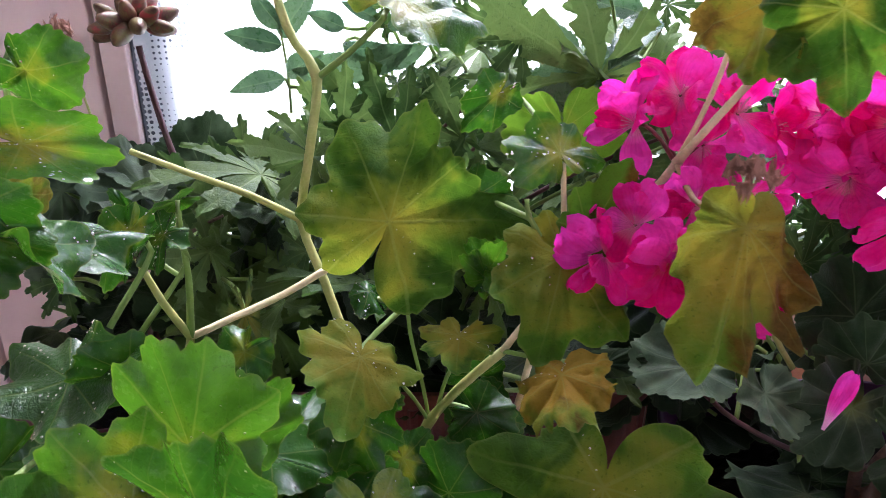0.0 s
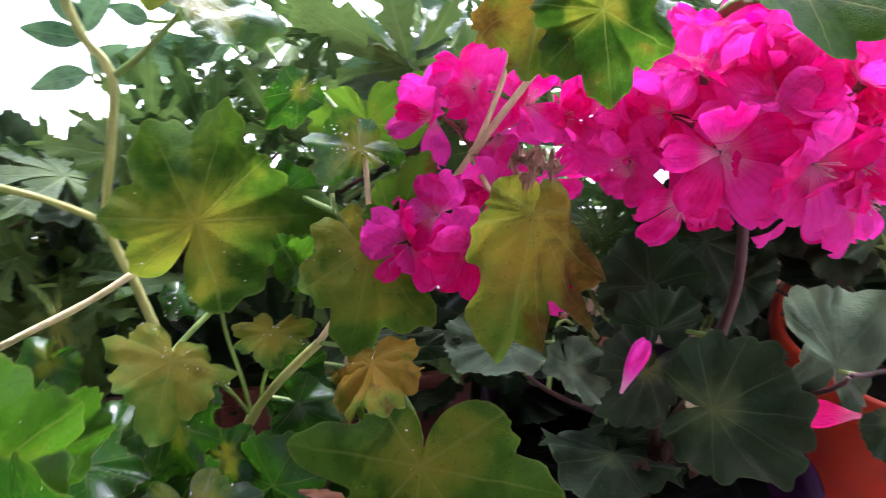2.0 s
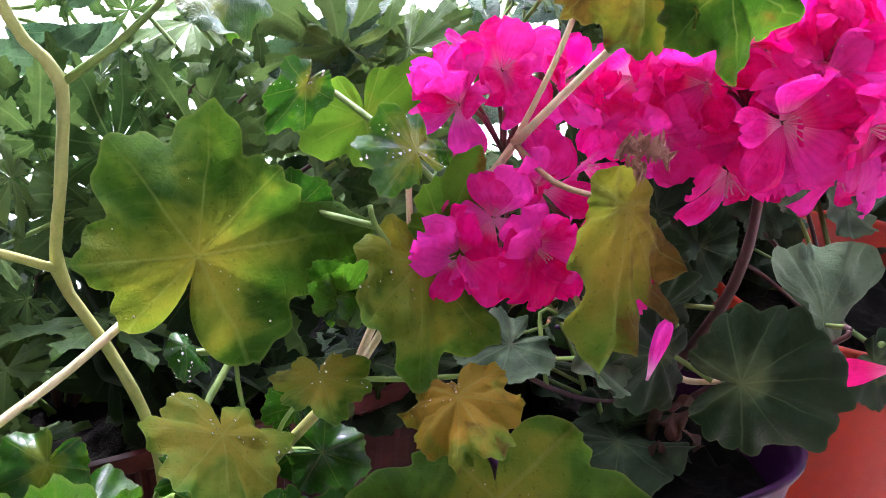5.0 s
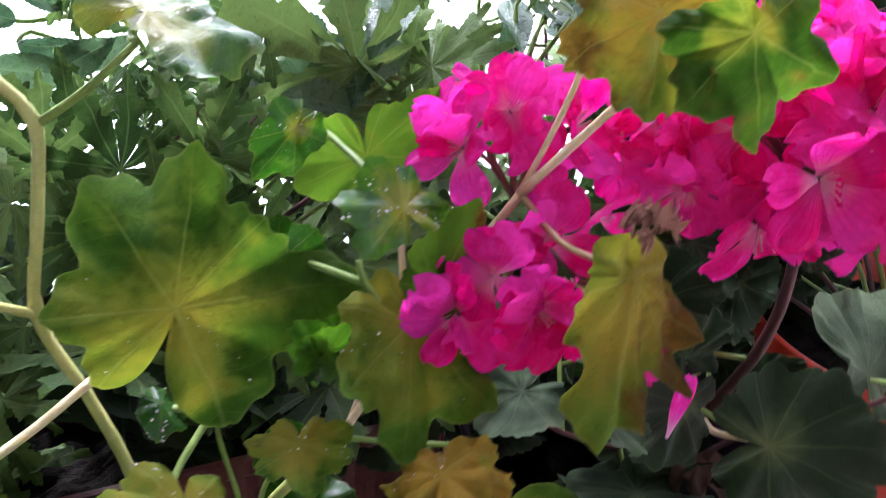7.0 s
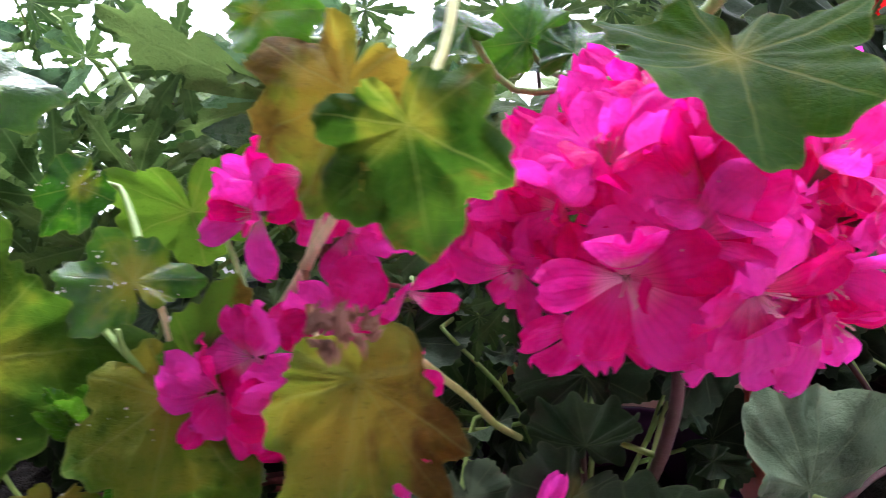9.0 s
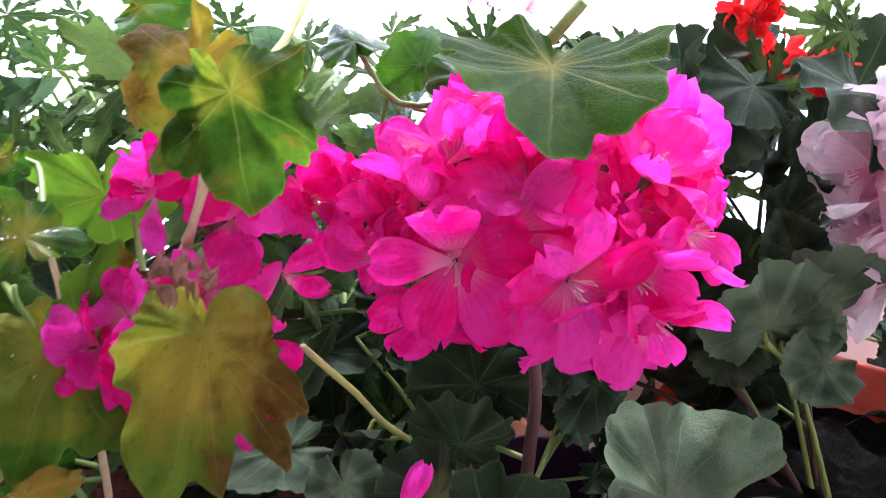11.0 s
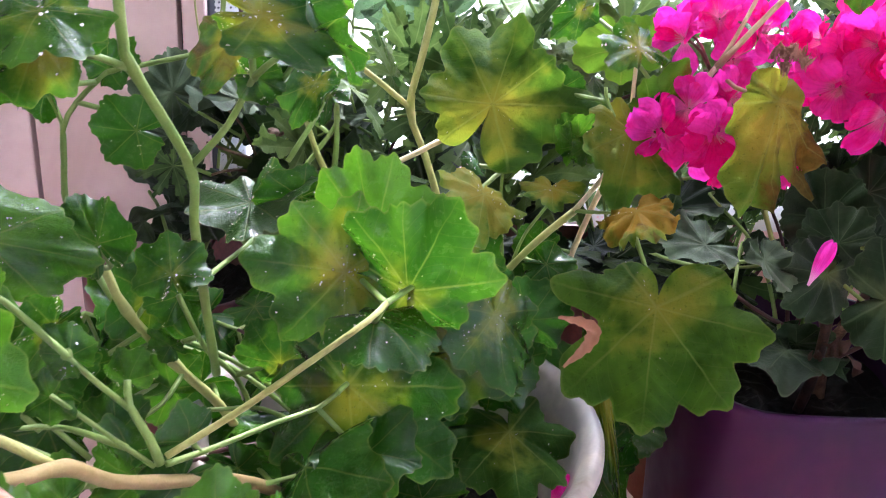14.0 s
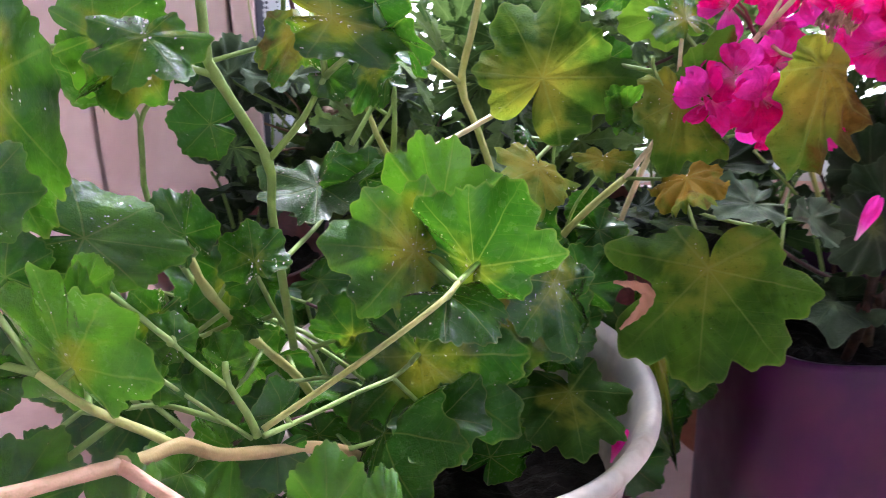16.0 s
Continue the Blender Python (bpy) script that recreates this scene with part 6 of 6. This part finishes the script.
# ---- plants at the window ----
def wild_leaves(plant, kind, box, count, size, seed, tone=(0.1, 0.7), face=(0, -0.6, 0.7), stems=5, reach=0.10):
    """A bushy crown: stems that rise from the pot and leaves strewn through the box, turned to the light."""
    rng = random.Random(seed)
    (x0, y0, z0), (x1, y1, z1) = box
    foot = Vector(plant.location)
    for i in range(stems):
        top = Vector((x0 + (x1 - x0) * (i + 0.5) / stems, rng.uniform(y0, y1), z0 + (z1 - z0) * rng.uniform(0.5, 0.9)))
        mid = foot.lerp(top, 0.5) + Vector((rng.uniform(-0.01, 0.01), 0, 0.02))
        stem(plant, [tuple(foot), tuple(mid), tuple(top)], 0.0022, 0.0012, rng.choice((GREEN, MURKY)))
    for i in range(count):
        at = Vector((rng.uniform(x0, x1), rng.uniform(y0, y1), z0 + (z1 - z0) * rng.random() ** 0.8))
        up = (Vector(face) + Vector((rng.uniform(-0.6, 0.6), rng.uniform(-0.5, 0.3), rng.uniform(-0.5, 0.4)))).normalized()
        side = (at - Vector(((x0 + x1) / 2, (y0 + y1) / 2 + 0.03, at.z))).normalized() + Vector((rng.uniform(-0.7, 0.7), rng.uniform(-0.5, 0.1), rng.uniform(-0.3, 0.7)))
        s = size * rng.uniform(0.65, 1.15)
        leaf(plant, kind, at, side.normalized() * s, up, s * (rng.uniform(0.85, 1.05) if kind != "herb" else 1.0), 0.0, 0.0, rng.uniform(*tone), seed * 10 + i % 8, thick=0.0008)


wild_leaves(budding_plant, "zonal", ((-0.205, 0.37, 0.15), (-0.08, 0.46, 0.27)), 40, 0.030, 31, (0.2, 0.65))
wild_leaves(scented, "cut", ((-0.13, 0.35, 0.17), (0.15, 0.45, 0.285)), 34, 0.050, 32, (0.4, 1.0))
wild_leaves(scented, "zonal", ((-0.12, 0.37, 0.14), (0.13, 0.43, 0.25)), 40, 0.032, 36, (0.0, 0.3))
wild_leaves(herb, "herb", ((0.06, 0.41, 0.22), (0.30, 0.46, 0.34)), 60, 0.036, 33, (0.2, 0.8))
wild_leaves(herb, "cut", ((0.05, 0.38, 0.22), (0.28, 0.44, 0.33)), 20, 0.048, 37, (0.4, 0.9))
wild_leaves(scented, "cut", ((0.01, 0.40, 0.24), (0.16, 0.46, 0.325)), 14, 0.044, 40, (0.4, 0.9))
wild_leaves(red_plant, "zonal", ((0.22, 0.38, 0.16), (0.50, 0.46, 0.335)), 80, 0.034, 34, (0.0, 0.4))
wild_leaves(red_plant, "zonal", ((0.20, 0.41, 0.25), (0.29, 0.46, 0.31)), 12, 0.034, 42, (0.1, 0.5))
# Low tone ranges put the shadows behind the flower into these two crowns.
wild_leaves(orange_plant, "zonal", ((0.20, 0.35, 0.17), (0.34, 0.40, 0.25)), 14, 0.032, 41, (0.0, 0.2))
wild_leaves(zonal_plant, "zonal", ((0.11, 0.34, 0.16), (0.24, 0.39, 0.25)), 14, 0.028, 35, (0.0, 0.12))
wild_leaves(front_ivy, "ivy_round", ((-0.22, 0.23, 0.12), (-0.04, 0.31, 0.22)), 26, 0.028, 38, (0.0, 0.4))
wild_leaves(front_ivy, "ivy", ((-0.20, 0.15, 0.12), (-0.06, 0.22, 0.20)), 16, 0.030, 39, (0.1, 0.5))

stem(scented, [(-0.14, 0.4, 0.182), (-0.13, 0.385, 0.213), (-0.127, 0.375, 0.241), (-0.124, 0.372, 0.254)], 0.0062, 0.005, name="woody_stem", mat=WOODY)
stem(scented, [(-0.127, 0.378, 0.233), (-0.145, 0.372, 0.24), (-0.16, 0.37, 0.246)], 0.0016, 0.001, name="woody_stem", mat=WOODY)
stem(scented, [(-0.128, 0.378, 0.226), (-0.144, 0.365, 0.233), (-0.156, 0.36, 0.231)], 0.0014, 0.001, name="woody_stem", mat=WOODY)
stem(scented, [(-0.128, 0.38, 0.219), (-0.142, 0.38, 0.253), (-0.154, 0.385, 0.263)], 0.0013, 0.001, name="woody_stem", mat=WOODY)
stem(scented, [(-0.127, 0.375, 0.247), (-0.113, 0.37, 0.257), (-0.101, 0.37, 0.263)], 0.0016, 0.001, name="woody_stem", mat=WOODY)
leaf(scented, "cut", (-0.097, 0.415, 0.267), (-0.008, 0.005, 0.027), (0.0897, -0.9742, 0.207), 0.0253, tone=0.6, seed=201)
leaf(scented, "cut", (-0.095, 0.41, 0.269), (0.026, -0.005, 0.007), (-0.2281, -0.9601, 0.1616), 0.0192, tone=0.55, seed=202)
shaped(scented, "cut", (0.0714, 0.4126, 0.3146), (-0.0026, -0.0118, 0.0510), (0.221, -0.953, -0.209), [(-129, 0.95, -0.11), (-88, 0.88, -0.05), (-52, 1.45, -0.08), (-8, 1.05, 0.00), (46, 0.85, 0.02), (97, 0.85, -0.06), (139, 0.80, -0.07)], yellow=0.15, tone=0.85, seed=528)
leaf(scented, "cut", (-0.024, 0.405, 0.285), (-0.012, -0.01, 0.036), (0.1, -0.85, 0.4), 0.034, tone=0.30, seed=250)
leaf(scented, "cut", (0.008, 0.41, 0.285), (0.012, -0.01, 0.034), (0.1, -0.85, 0.4), 0.034, tone=0.40, seed=251)
leaf(scented, "cut", (-0.012, 0.395, 0.268), (-0.02, -0.015, 0.026), (0.1, -0.85, 0.4), 0.030, tone=0.50, seed=252)
leaf(scented, "cut", (-0.05, 0.41, 0.29), (0.006, -0.01, 0.034), (0.1, -0.85, 0.4), 0.032, tone=0.60, seed=253)
leaf(scented, "cut", (-0.006, 0.4, 0.262), (0.026, -0.012, 0.012), (0.1, -0.85, 0.4), 0.030, tone=0.30, seed=254)
leaf(scented, "cut", (-0.035, 0.4, 0.262), (-0.028, -0.01, 0.01), (0.1, -0.85, 0.4), 0.028, tone=0.40, seed=255)
leaf(scented, "cut", (-0.012, 0.43, 0.293), (-0.007, 0.01, 0.017), (-0.2141, -0.8779, 0.4283), 0.0201, tone=0.3, seed=206)
leaf(scented, "cut", (-0.042, 0.42, 0.283), (0.019, -0.01, 0.008), (-0.5555, -0.7121, 0.4293), 0.0173, seed=207)
leaf(scented, "cut", (-0.064, 0.43, 0.286), (0.027, 0, 0.017), (-0.2037, -0.924, 0.3236), 0.0262, tone=0.3, seed=208)
leaf(scented, "cut", (-0.001, 0.45, 0.304), (-0.023, -0.01, -0.009), (0.0548, -0.7347, 0.6762), 0.0205, tone=0.3, seed=209)
leaf(scented, "cut", (-0.176, 0.36, 0.235), (-0.009, -0.01, -0.015), (-0.2087, -0.7513, 0.6261), 0.0214, tone=0.35, seed=211)
leaf(scented, "cut", (-0.085, 0.33, 0.235), (0.002, -0.01, -0.028), (0.3131, -0.8871, 0.3392), 0.0129, yellow=0.4, tone=0.6, seed=212)
leaf(scented, "cut", (-0.064, 0.37, 0.245), (-0.012, -0.005, -0.003), (0.1506, -0.7488, 0.6455), 0.0174, tone=0.4, seed=213)
leaf(scented, "cut", (0.138, 0.36, 0.346), (-0.017, -0.01, 0.01), (0.6244, -0.3776, 0.6838), 0.0152, tone=0.6, seed=214)
leaf(scented, "cut", (0.314, 0.43, 0.325), (-0.016, 0, 0.022), (-0.4, -0.8691, -0.2909), 0.0202, seed=216)
leaf(scented, "cut", (0.319, 0.42, 0.311), (0.014, -0.01, -0.016), (0.3701, -0.607, 0.7032), 0.0115, tone=0.45, seed=217)
leaf(scented, "cut", (0.176, 0.42, 0.339), (0.028, 0, 0.007), (-0.1328, -0.8367, 0.5313), 0.0183, seed=219)
leaf(scented, "cut", (0.234, 0.43, 0.333), (-0.022, 0, 0.017), (0.53, -0.4988, 0.6858), 0.0115, seed=220)
leaf(scented, "cut", (0.143, 0.365, 0.264), (-0.016, -0.005, 0.019), (0.7447, -0.4239, 0.5155), 0.0138, tone=0.2, seed=221)
leaf(scented, "cut", (0.148, 0.35, 0.256), (-0.013, -0.01, -0.012), (-0, -0.7682, 0.6402), 0.0158, tone=0.25, seed=222)
leaf(scented, "cut", (0.137, 0.36, 0.241), (0.01, -0.01, -0.017), (0.0161, -0.8577, 0.514), 0.0141, tone=0.3, seed=223)
leaf(red_plant, "cut", (0.336, 0.43, 0.352), (-0.021, 0, 0.006), (-0.1408, -0.8587, -0.4927), 0.0195, tone=0.6, seed=224)
leaf(red_plant, "cut", (0.34, 0.42, 0.352), (-0.017, -0.005, -0.008), (0.1925, -0.9623, 0.1925), 0.0200, seed=225)
leaf(scented, "cut", (0.03, 0.42, 0.336), (-0.026, 0, 0.008), (0, -1, 0), 0.0221, tone=0.45, seed=226)
leaf(scented, "cut", (0.035, 0.41, 0.334), (-0.016, -0.01, -0.018), (0.0752, -0.8986, 0.4324), 0.0204, tone=0.4, seed=227)
leaf(scented, "cut", (-0.024, 0.42, 0.309), (0.017, 0, 0.011), (-0.4602, -0.5313, 0.7112), 0.0118, tone=0.3, seed=228)
leaf(scented, "cut", (-0.006, 0.43, 0.299), (0.018, 0, 0.013), (-0.3268, -0.8297, 0.4526), 0.0179, tone=0.3, seed=229)
leaf(scented, "cut", (-0.03, 0.46, 0.339), (0.014, -0.005, -0.011), (-0.0546, -0.9334, 0.3548), 0.0198, tone=0.4, seed=230)
stem(budding_plant, [(-0.168, 0.41, 0.283), (-0.17, 0.405, 0.31), (-0.17, 0.4, 0.327), (-0.172, 0.398, 0.337)], 0.0009, 0.0006, tint=STRAW)
leaf(scented, "cut", (0.168, 0.36, 0.264), (0.005, 0.005, 0.028), (-0.3541, -0.9077, 0.2253), 0.0161, tone=0.3, seed=231)
leaf(scented, "cut", (0.157, 0.35, 0.25), (0.022, -0.005, 0), (-0.2208, -0.9715, -0.0864), 0.0231, tone=0.25, seed=232)
leaf(scented, "cut", (0.182, 0.38, 0.282), (-0.023, 0, 0.015), (0, -1, 0), 0.0177, tone=0.35, seed=233)
leaf(scented, "cut", (0.172, 0.36, 0.263), (-0.011, 0, 0.017), (-0.2759, -0.9445, -0.1785), 0.0152, tone=0.25, seed=234)
leaf(scented, "cut", (0.153, 0.345, 0.251), (0.004, 0, 0.019), (-0.3279, -0.9422, 0.069), 0.0149, tone=0.25, seed=235)
leaf(scented, "cut", (-0.023, 0.44, 0.352), (0.018, -0.012, 0.002), (-0.531, -0.7227, 0.4425), 0.0125, tone=0.25, seed=240)
leaf(scented, "cut", (0.009, 0.43, 0.355), (-0.007, -0.012, -0.007), (0.6815, -0.6222, 0.3852), 0.0130, tone=0.3, seed=241)
leaf(scented, "cut", (0.073, 0.42, 0.352), (-0.006, -0.012, 0.013), (0.021, -0.7395, -0.6729), 0.0153, tone=0.35, seed=242)
leaf(scented, "cut", (0.104, 0.43, 0.344), (0.014, -0.012, 0.003), (-0.6335, -0.625, 0.4561), 0.0127, tone=0.4, seed=243)
leaf(scented, "cut", (0.157, 0.42, 0.343), (-0.011, -0.012, -0.007), (0.5402, -0.7346, 0.4105), 0.0157, tone=0.45, seed=244)
leaf(scented, "cut", (0.181, 0.43, 0.344), (-0.012, -0.012, 0.014), (-0, -0.7593, -0.6508), 0.0151, tone=0.25, seed=245)
leaf(scented, "cut", (0.202, 0.42, 0.341), (0.012, -0.012, 0.002), (-0.687, -0.6254, 0.3699), 0.0133, tone=0.3, seed=246)
leaf(scented, "cut", (0.246, 0.43, 0.338), (-0.014, -0.012, -0.007), (0.4647, -0.7832, 0.4131), 0.0177, tone=0.35, seed=247)
leaf(scented, "cut", (-0.008, 0.44, 0.329), (-0.002, -0.012, 0.015), (-0.0196, -0.7794, -0.6262), 0.0159, tone=0.4, seed=248)
leaf(scented, "cut", (0.14, 0.44, 0.345), (0.014, -0.012, 0.001), (-0.6038, -0.6682, 0.4347), 0.0135, tone=0.45, seed=249)
leaf(front_ivy, "ivy_round", (-0.124, 0.128, 0.214), (-0.01, -0.01, -0.008), (0.3008, -0.7608, 0.575), 0.0139, tone=0.2, seed=446)
stem(herb, [(-0.029, 0.45, 0.279), (-0.029, 0.455, 0.309), (-0.033, 0.46, 0.335), (-0.036, 0.46, 0.353)], 0.0012, 0.0008)
stem(herb, [(-0.086, 0.47, 0.28), (-0.086, 0.47, 0.302), (-0.088, 0.47, 0.326), (-0.089, 0.47, 0.343)], 0.0012, 0.0008)
leaf(herb, "herb", (-0.088, 0.47, 0.317), (-0.029, -0.005, 0.008), (0.2368, -0.9314, 0.2763), 0.0305, tone=0.3, seed=300)
leaf(herb, "herb", (-0.088, 0.47, 0.299), (-0.028, -0.01, -0.002), (0.2281, -0.7603, 0.6082), 0.0298, tone=0.42, seed=301)
leaf(herb, "herb", (-0.087, 0.47, 0.326), (-0.014, -0.01, 0.02), (0.1243, -0.9196, -0.3728), 0.0264, tone=0.54, seed=302)
leaf(herb, "herb", (-0.088, 0.47, 0.321), (0.018, -0.005, 0.028), (-0.2924, -0.9562, 0.0172), 0.0337, tone=0.6599999999999999, seed=303)
leaf(herb, "herb", (-0.086, 0.468, 0.302), (0.021, -0.013, 0.015), (-0.5996, -0.7841, 0.1599), 0.0289, tone=0.78, seed=304)
leaf(herb, "herb", (-0.054, 0.46, 0.319), (0.027, -0.01, -0.004), (-0.3705, -0.8645, -0.3396), 0.0291, tone=0.3, seed=305)
leaf(herb, "herb", (-0.053, 0.46, 0.328), (-0.017, -0.005, 0.009), (0.3564, -0.9202, 0.162), 0.0199, tone=0.42, seed=306)
leaf(herb, "herb", (-0.042, 0.455, 0.308), (0.024, -0.005, 0.013), (-0.2602, -0.9591, 0.1115), 0.0277, tone=0.54, seed=307)
leaf(herb, "herb", (-0.037, 0.455, 0.306), (-0.034, -0.005, 0.008), (0.1967, -0.9501, 0.2421), 0.0353, tone=0.6599999999999999, seed=308)
leaf(herb, "herb", (-0.03, 0.455, 0.309), (0.019, -0.005, 0.013), (-0.3906, -0.8919, 0.2279), 0.0236, tone=0.78, seed=309)
leaf(herb, "herb", (-0.035, 0.46, 0.332), (-0.016, -0.005, 0.01), (0.3842, -0.9093, 0.1601), 0.0195, tone=0.3, seed=310)
leaf(herb, "herb", (-0.03, 0.455, 0.329), (0.018, -0.005, 0.009), (-0.0865, -0.9342, -0.346), 0.0207, tone=0.42, seed=311)
leaf(herb, "herb", (-0.061, 0.46, 0.298), (-0.019, -0.005, 0.01), (0.3644, -0.899, 0.243), 0.0220, tone=0.54, seed=312)
leaf(herb, "herb", (-0.051, 0.45, 0.295), (0.024, -0.005, -0.002), (-0.2183, -0.9315, -0.2911), 0.0246, tone=0.6599999999999999, seed=313)

leaf(herb, "cut", (0.165, 0.405, 0.200), (-0.007, -0.010, 0.022), (0.03, -0.85, 0.40), 0.026, tone=0.25, seed=260)
leaf(herb, "cut", (0.178, 0.410, 0.215), (0.003, -0.010, 0.022), (0.08, -0.85, 0.40), 0.026, tone=0.13, seed=261)
leaf(herb, "cut", (0.160, 0.415, 0.232), (-0.014, -0.010, 0.022), (0.20, -0.85, 0.40), 0.026, tone=0.20, seed=262)
leaf(herb, "cut", (0.172, 0.410, 0.248), (-0.007, -0.010, 0.022), (0.30, -0.85, 0.40), 0.026, tone=0.29, seed=263)
leaf(herb, "cut", (0.185, 0.420, 0.235), (0.009, -0.010, 0.022), (-0.01, -0.85, 0.40), 0.026, tone=0.36, seed=264)
leaf(herb, "cut", (0.150, 0.400, 0.215), (-0.010, -0.010, 0.022), (0.08, -0.85, 0.40), 0.026, tone=0.45, seed=265)
leaf(scented, "cut", (0.018, 0.400, 0.235), (0.001, -0.010, 0.022), (0.14, -0.85, 0.40), 0.028, tone=0.47, seed=266)
leaf(scented, "cut", (0.008, 0.405, 0.252), (-0.012, -0.010, 0.022), (0.15, -0.85, 0.40), 0.028, tone=0.44, seed=267)
leaf(scented, "cut", (0.012, 0.400, 0.212), (-0.006, -0.010, 0.022), (-0.28, -0.85, 0.40), 0.028, tone=0.55, seed=268)
leaf(scented, "cut", (0.026, 0.410, 0.248), (-0.001, -0.010, 0.022), (0.13, -0.85, 0.40), 0.028, tone=0.55, seed=269)

# closed buds of the frilly plant
stem(budding_plant, [(-0.13, 0.42, 0.259), (-0.14, 0.43, 0.268), (-0.149, 0.438, 0.298), (-0.153, 0.44, 0.324)], 0.0024, 0.0024, MURKY, name="flower_stalk")


def bud_mesh():
    bm = bmesh.new()
    bmesh.ops.create_uvsphere(bm, u_segments=10, v_segments=8, radius=1.0)
    for v in bm.verts:
        v.co.x *= 0.54 * (1 - 0.25 * v.co.z)
        v.co.y *= 0.54 * (1 - 0.25 * v.co.z)
    me = bpy.data.meshes.new("bud")
    bm.to_mesh(me)
    bm.free()
    me.polygons.foreach_set("use_smooth", [True] * len(me.polygons))
    me.materials.append(BUD)
    return me


BUD_MESH = bud_mesh()
rng = random.Random(4)
for i in range(18):
    h = 1 - 1.5 * (i + 0.5) / 18
    a = 2.39996 * i
    d = Vector((math.cos(a) * math.sqrt(1 - h * h), math.sin(a) * math.sqrt(1 - h * h), h))
    m = Matrix.Translation(Vector((-0.154, 0.44, 0.335)) + Vector((d.x * 0.0155, d.y * 0.013, d.z * 0.0095))) @ d.to_track_quat("Z", "Y").to_matrix().to_4x4() @ Matrix.Scale(0.0080 * rng.uniform(0.8, 1.15), 4)
    part_ob("bud", BUD_MESH, budding_plant, matrix=under(budding_plant, m))

flower_head(red_plant, (0.35, 0.45, 0.325), (0.008, 0.006, 0.008), 5, 0.0105, SCARLET, 61, petals=5)
flower_head(red_plant, (0.309, 0.45, 0.358), (0.008, 0.006, 0.008), 4, 0.0105, SCARLET, 62, petals=5)
flower_head(red_plant, (0.324, 0.45, 0.331), (0.008, 0.006, 0.008), 4, 0.0105, SCARLET, 63, petals=5)
flower_head(red_plant, (0.307, 0.45, 0.353), (0.008, 0.006, 0.008), 4, 0.0105, SCARLET, 64, petals=5)
flower_head(red_plant, (0.349, 0.372, 0.308), (0.017, 0.012, 0.017), 8, 0.030, BLUSH, 66, petals=5)
flower_head(red_plant, (0.360, 0.365, 0.270), (0.018, 0.012, 0.018), 8, 0.030, BLUSH, 67, petals=5)
flower_head(red_plant, (0.191, 0.46, 0.359), (0.016, 0.012, 0.012), 7, 0.015, BLUSH, 68, petals=5)


def dried_flower(plant, at, size, seed):
    """Shrivelled brown petals left on a spent flower."""
    rng = random.Random(seed)
    for i in range(14):
        d = Vector((rng.uniform(-1, 1), rng.uniform(-1, 0.6), rng.uniform(-0.6, 1))).normalized()
        m = Matrix.Translation(Vector(at) + d * size * 0.25) @ d.to_track_quat("Y", "Z").to_matrix().to_4x4() @ Matrix.Diagonal((size * rng.uniform(0.4, 0.8), size * rng.uniform(0.45, 0.8), size * 1.2, 1))
        part_ob("dried_petal", DRY[i % 3], plant, matrix=under(plant, m))


DRY = [petal_mesh("dried_petal", DRIED, 40 + i, 0.45, -0.3 + 0.4 * i, 0.3) for i in range(3)]


def withered_edge(points, widths, up):
    """A curled dry strip along a leaf's torn margin."""
    line = spline(points, 0.0012)
    verts, faces = [], []
    n = len(line)
    for i, p in enumerate(line):
        t = i / (n - 1) * (len(widths) - 1)
        k = min(int(t), len(widths) - 2)
        w = widths[k] + (widths[k + 1] - widths[k]) * (t - k)
        along = (line[min(n - 1, i + 1)] - line[max(0, i - 1)]).normalized()
        side = along.cross(up).normalized()
        for j in range(7):
            u = j / 3 - 1
            verts.append(p + side * w * 0.5 * u * (1 + 0.15 * math.sin(i * 2.1)) + up * (0.35 * w * u * u + 0.0006 * math.sin(i * 1.3 + j)))
    for i in range(n - 1):
        for j in range(6):
            a = i * 7 + j
            faces.append((a, a + 1, a + 8, a + 7))
    part_ob("withered_edge", mesh_from("withered_edge", verts, faces, SALMON), tall_ivy, "curled salmon-brown withered leaf edge", under(tall_ivy, Matrix()))


withered_edge([(0.0125, 0.2305, 0.2215), (0.0215, 0.2272, 0.2212), (0.0268, 0.2240, 0.2192), (0.0236, 0.2192, 0.2138), (0.0138, 0.2150, 0.2065)], (0.0012, 0.0042, 0.0062, 0.0040, 0.0010), Vector((-0.229, -0.666, 0.710)).normalized())
dried_flower(tall_ivy, (0.0825, 0.2275, 0.3365), 0.0060, 1)
dried_flower(budding_plant, (-0.172, 0.398, 0.34), 0.0065, 3)
dried_flower(tall_ivy, (0.0880, 0.2265, 0.3375), 0.0056, 2)
SHRIVELLED = [petal_mesh("withered_leaf", WITHERED, 50 + i, 0.45, 0.4 - 0.4 * i, 0.3) for i in range(3)]
for i, (at, d) in enumerate((((0.1585, 0.272, 0.1995), (0.5, -0.4, 0.6)), ((0.166, 0.275, 0.193), (-0.3, -0.5, -0.6)), ((0.160, 0.277, 0.188), (0.8, -0.3, -0.2)), ((0.170, 0.272, 0.185), (0.6, -0.4, -0.5)), ((0.156, 0.270, 0.182), (-0.5, -0.5, 0.4)))):
    m = Matrix.Translation(Vector(at)) @ Vector(d).to_track_quat("Y", "Z").to_matrix().to_4x4() @ Matrix.Diagonal((0.008, 0.012, 0.012, 1))
    part_ob("withered_leaf", SHRIVELLED[i % 3], zonal_plant, "curled brown withered leaf", under(zonal_plant, m))
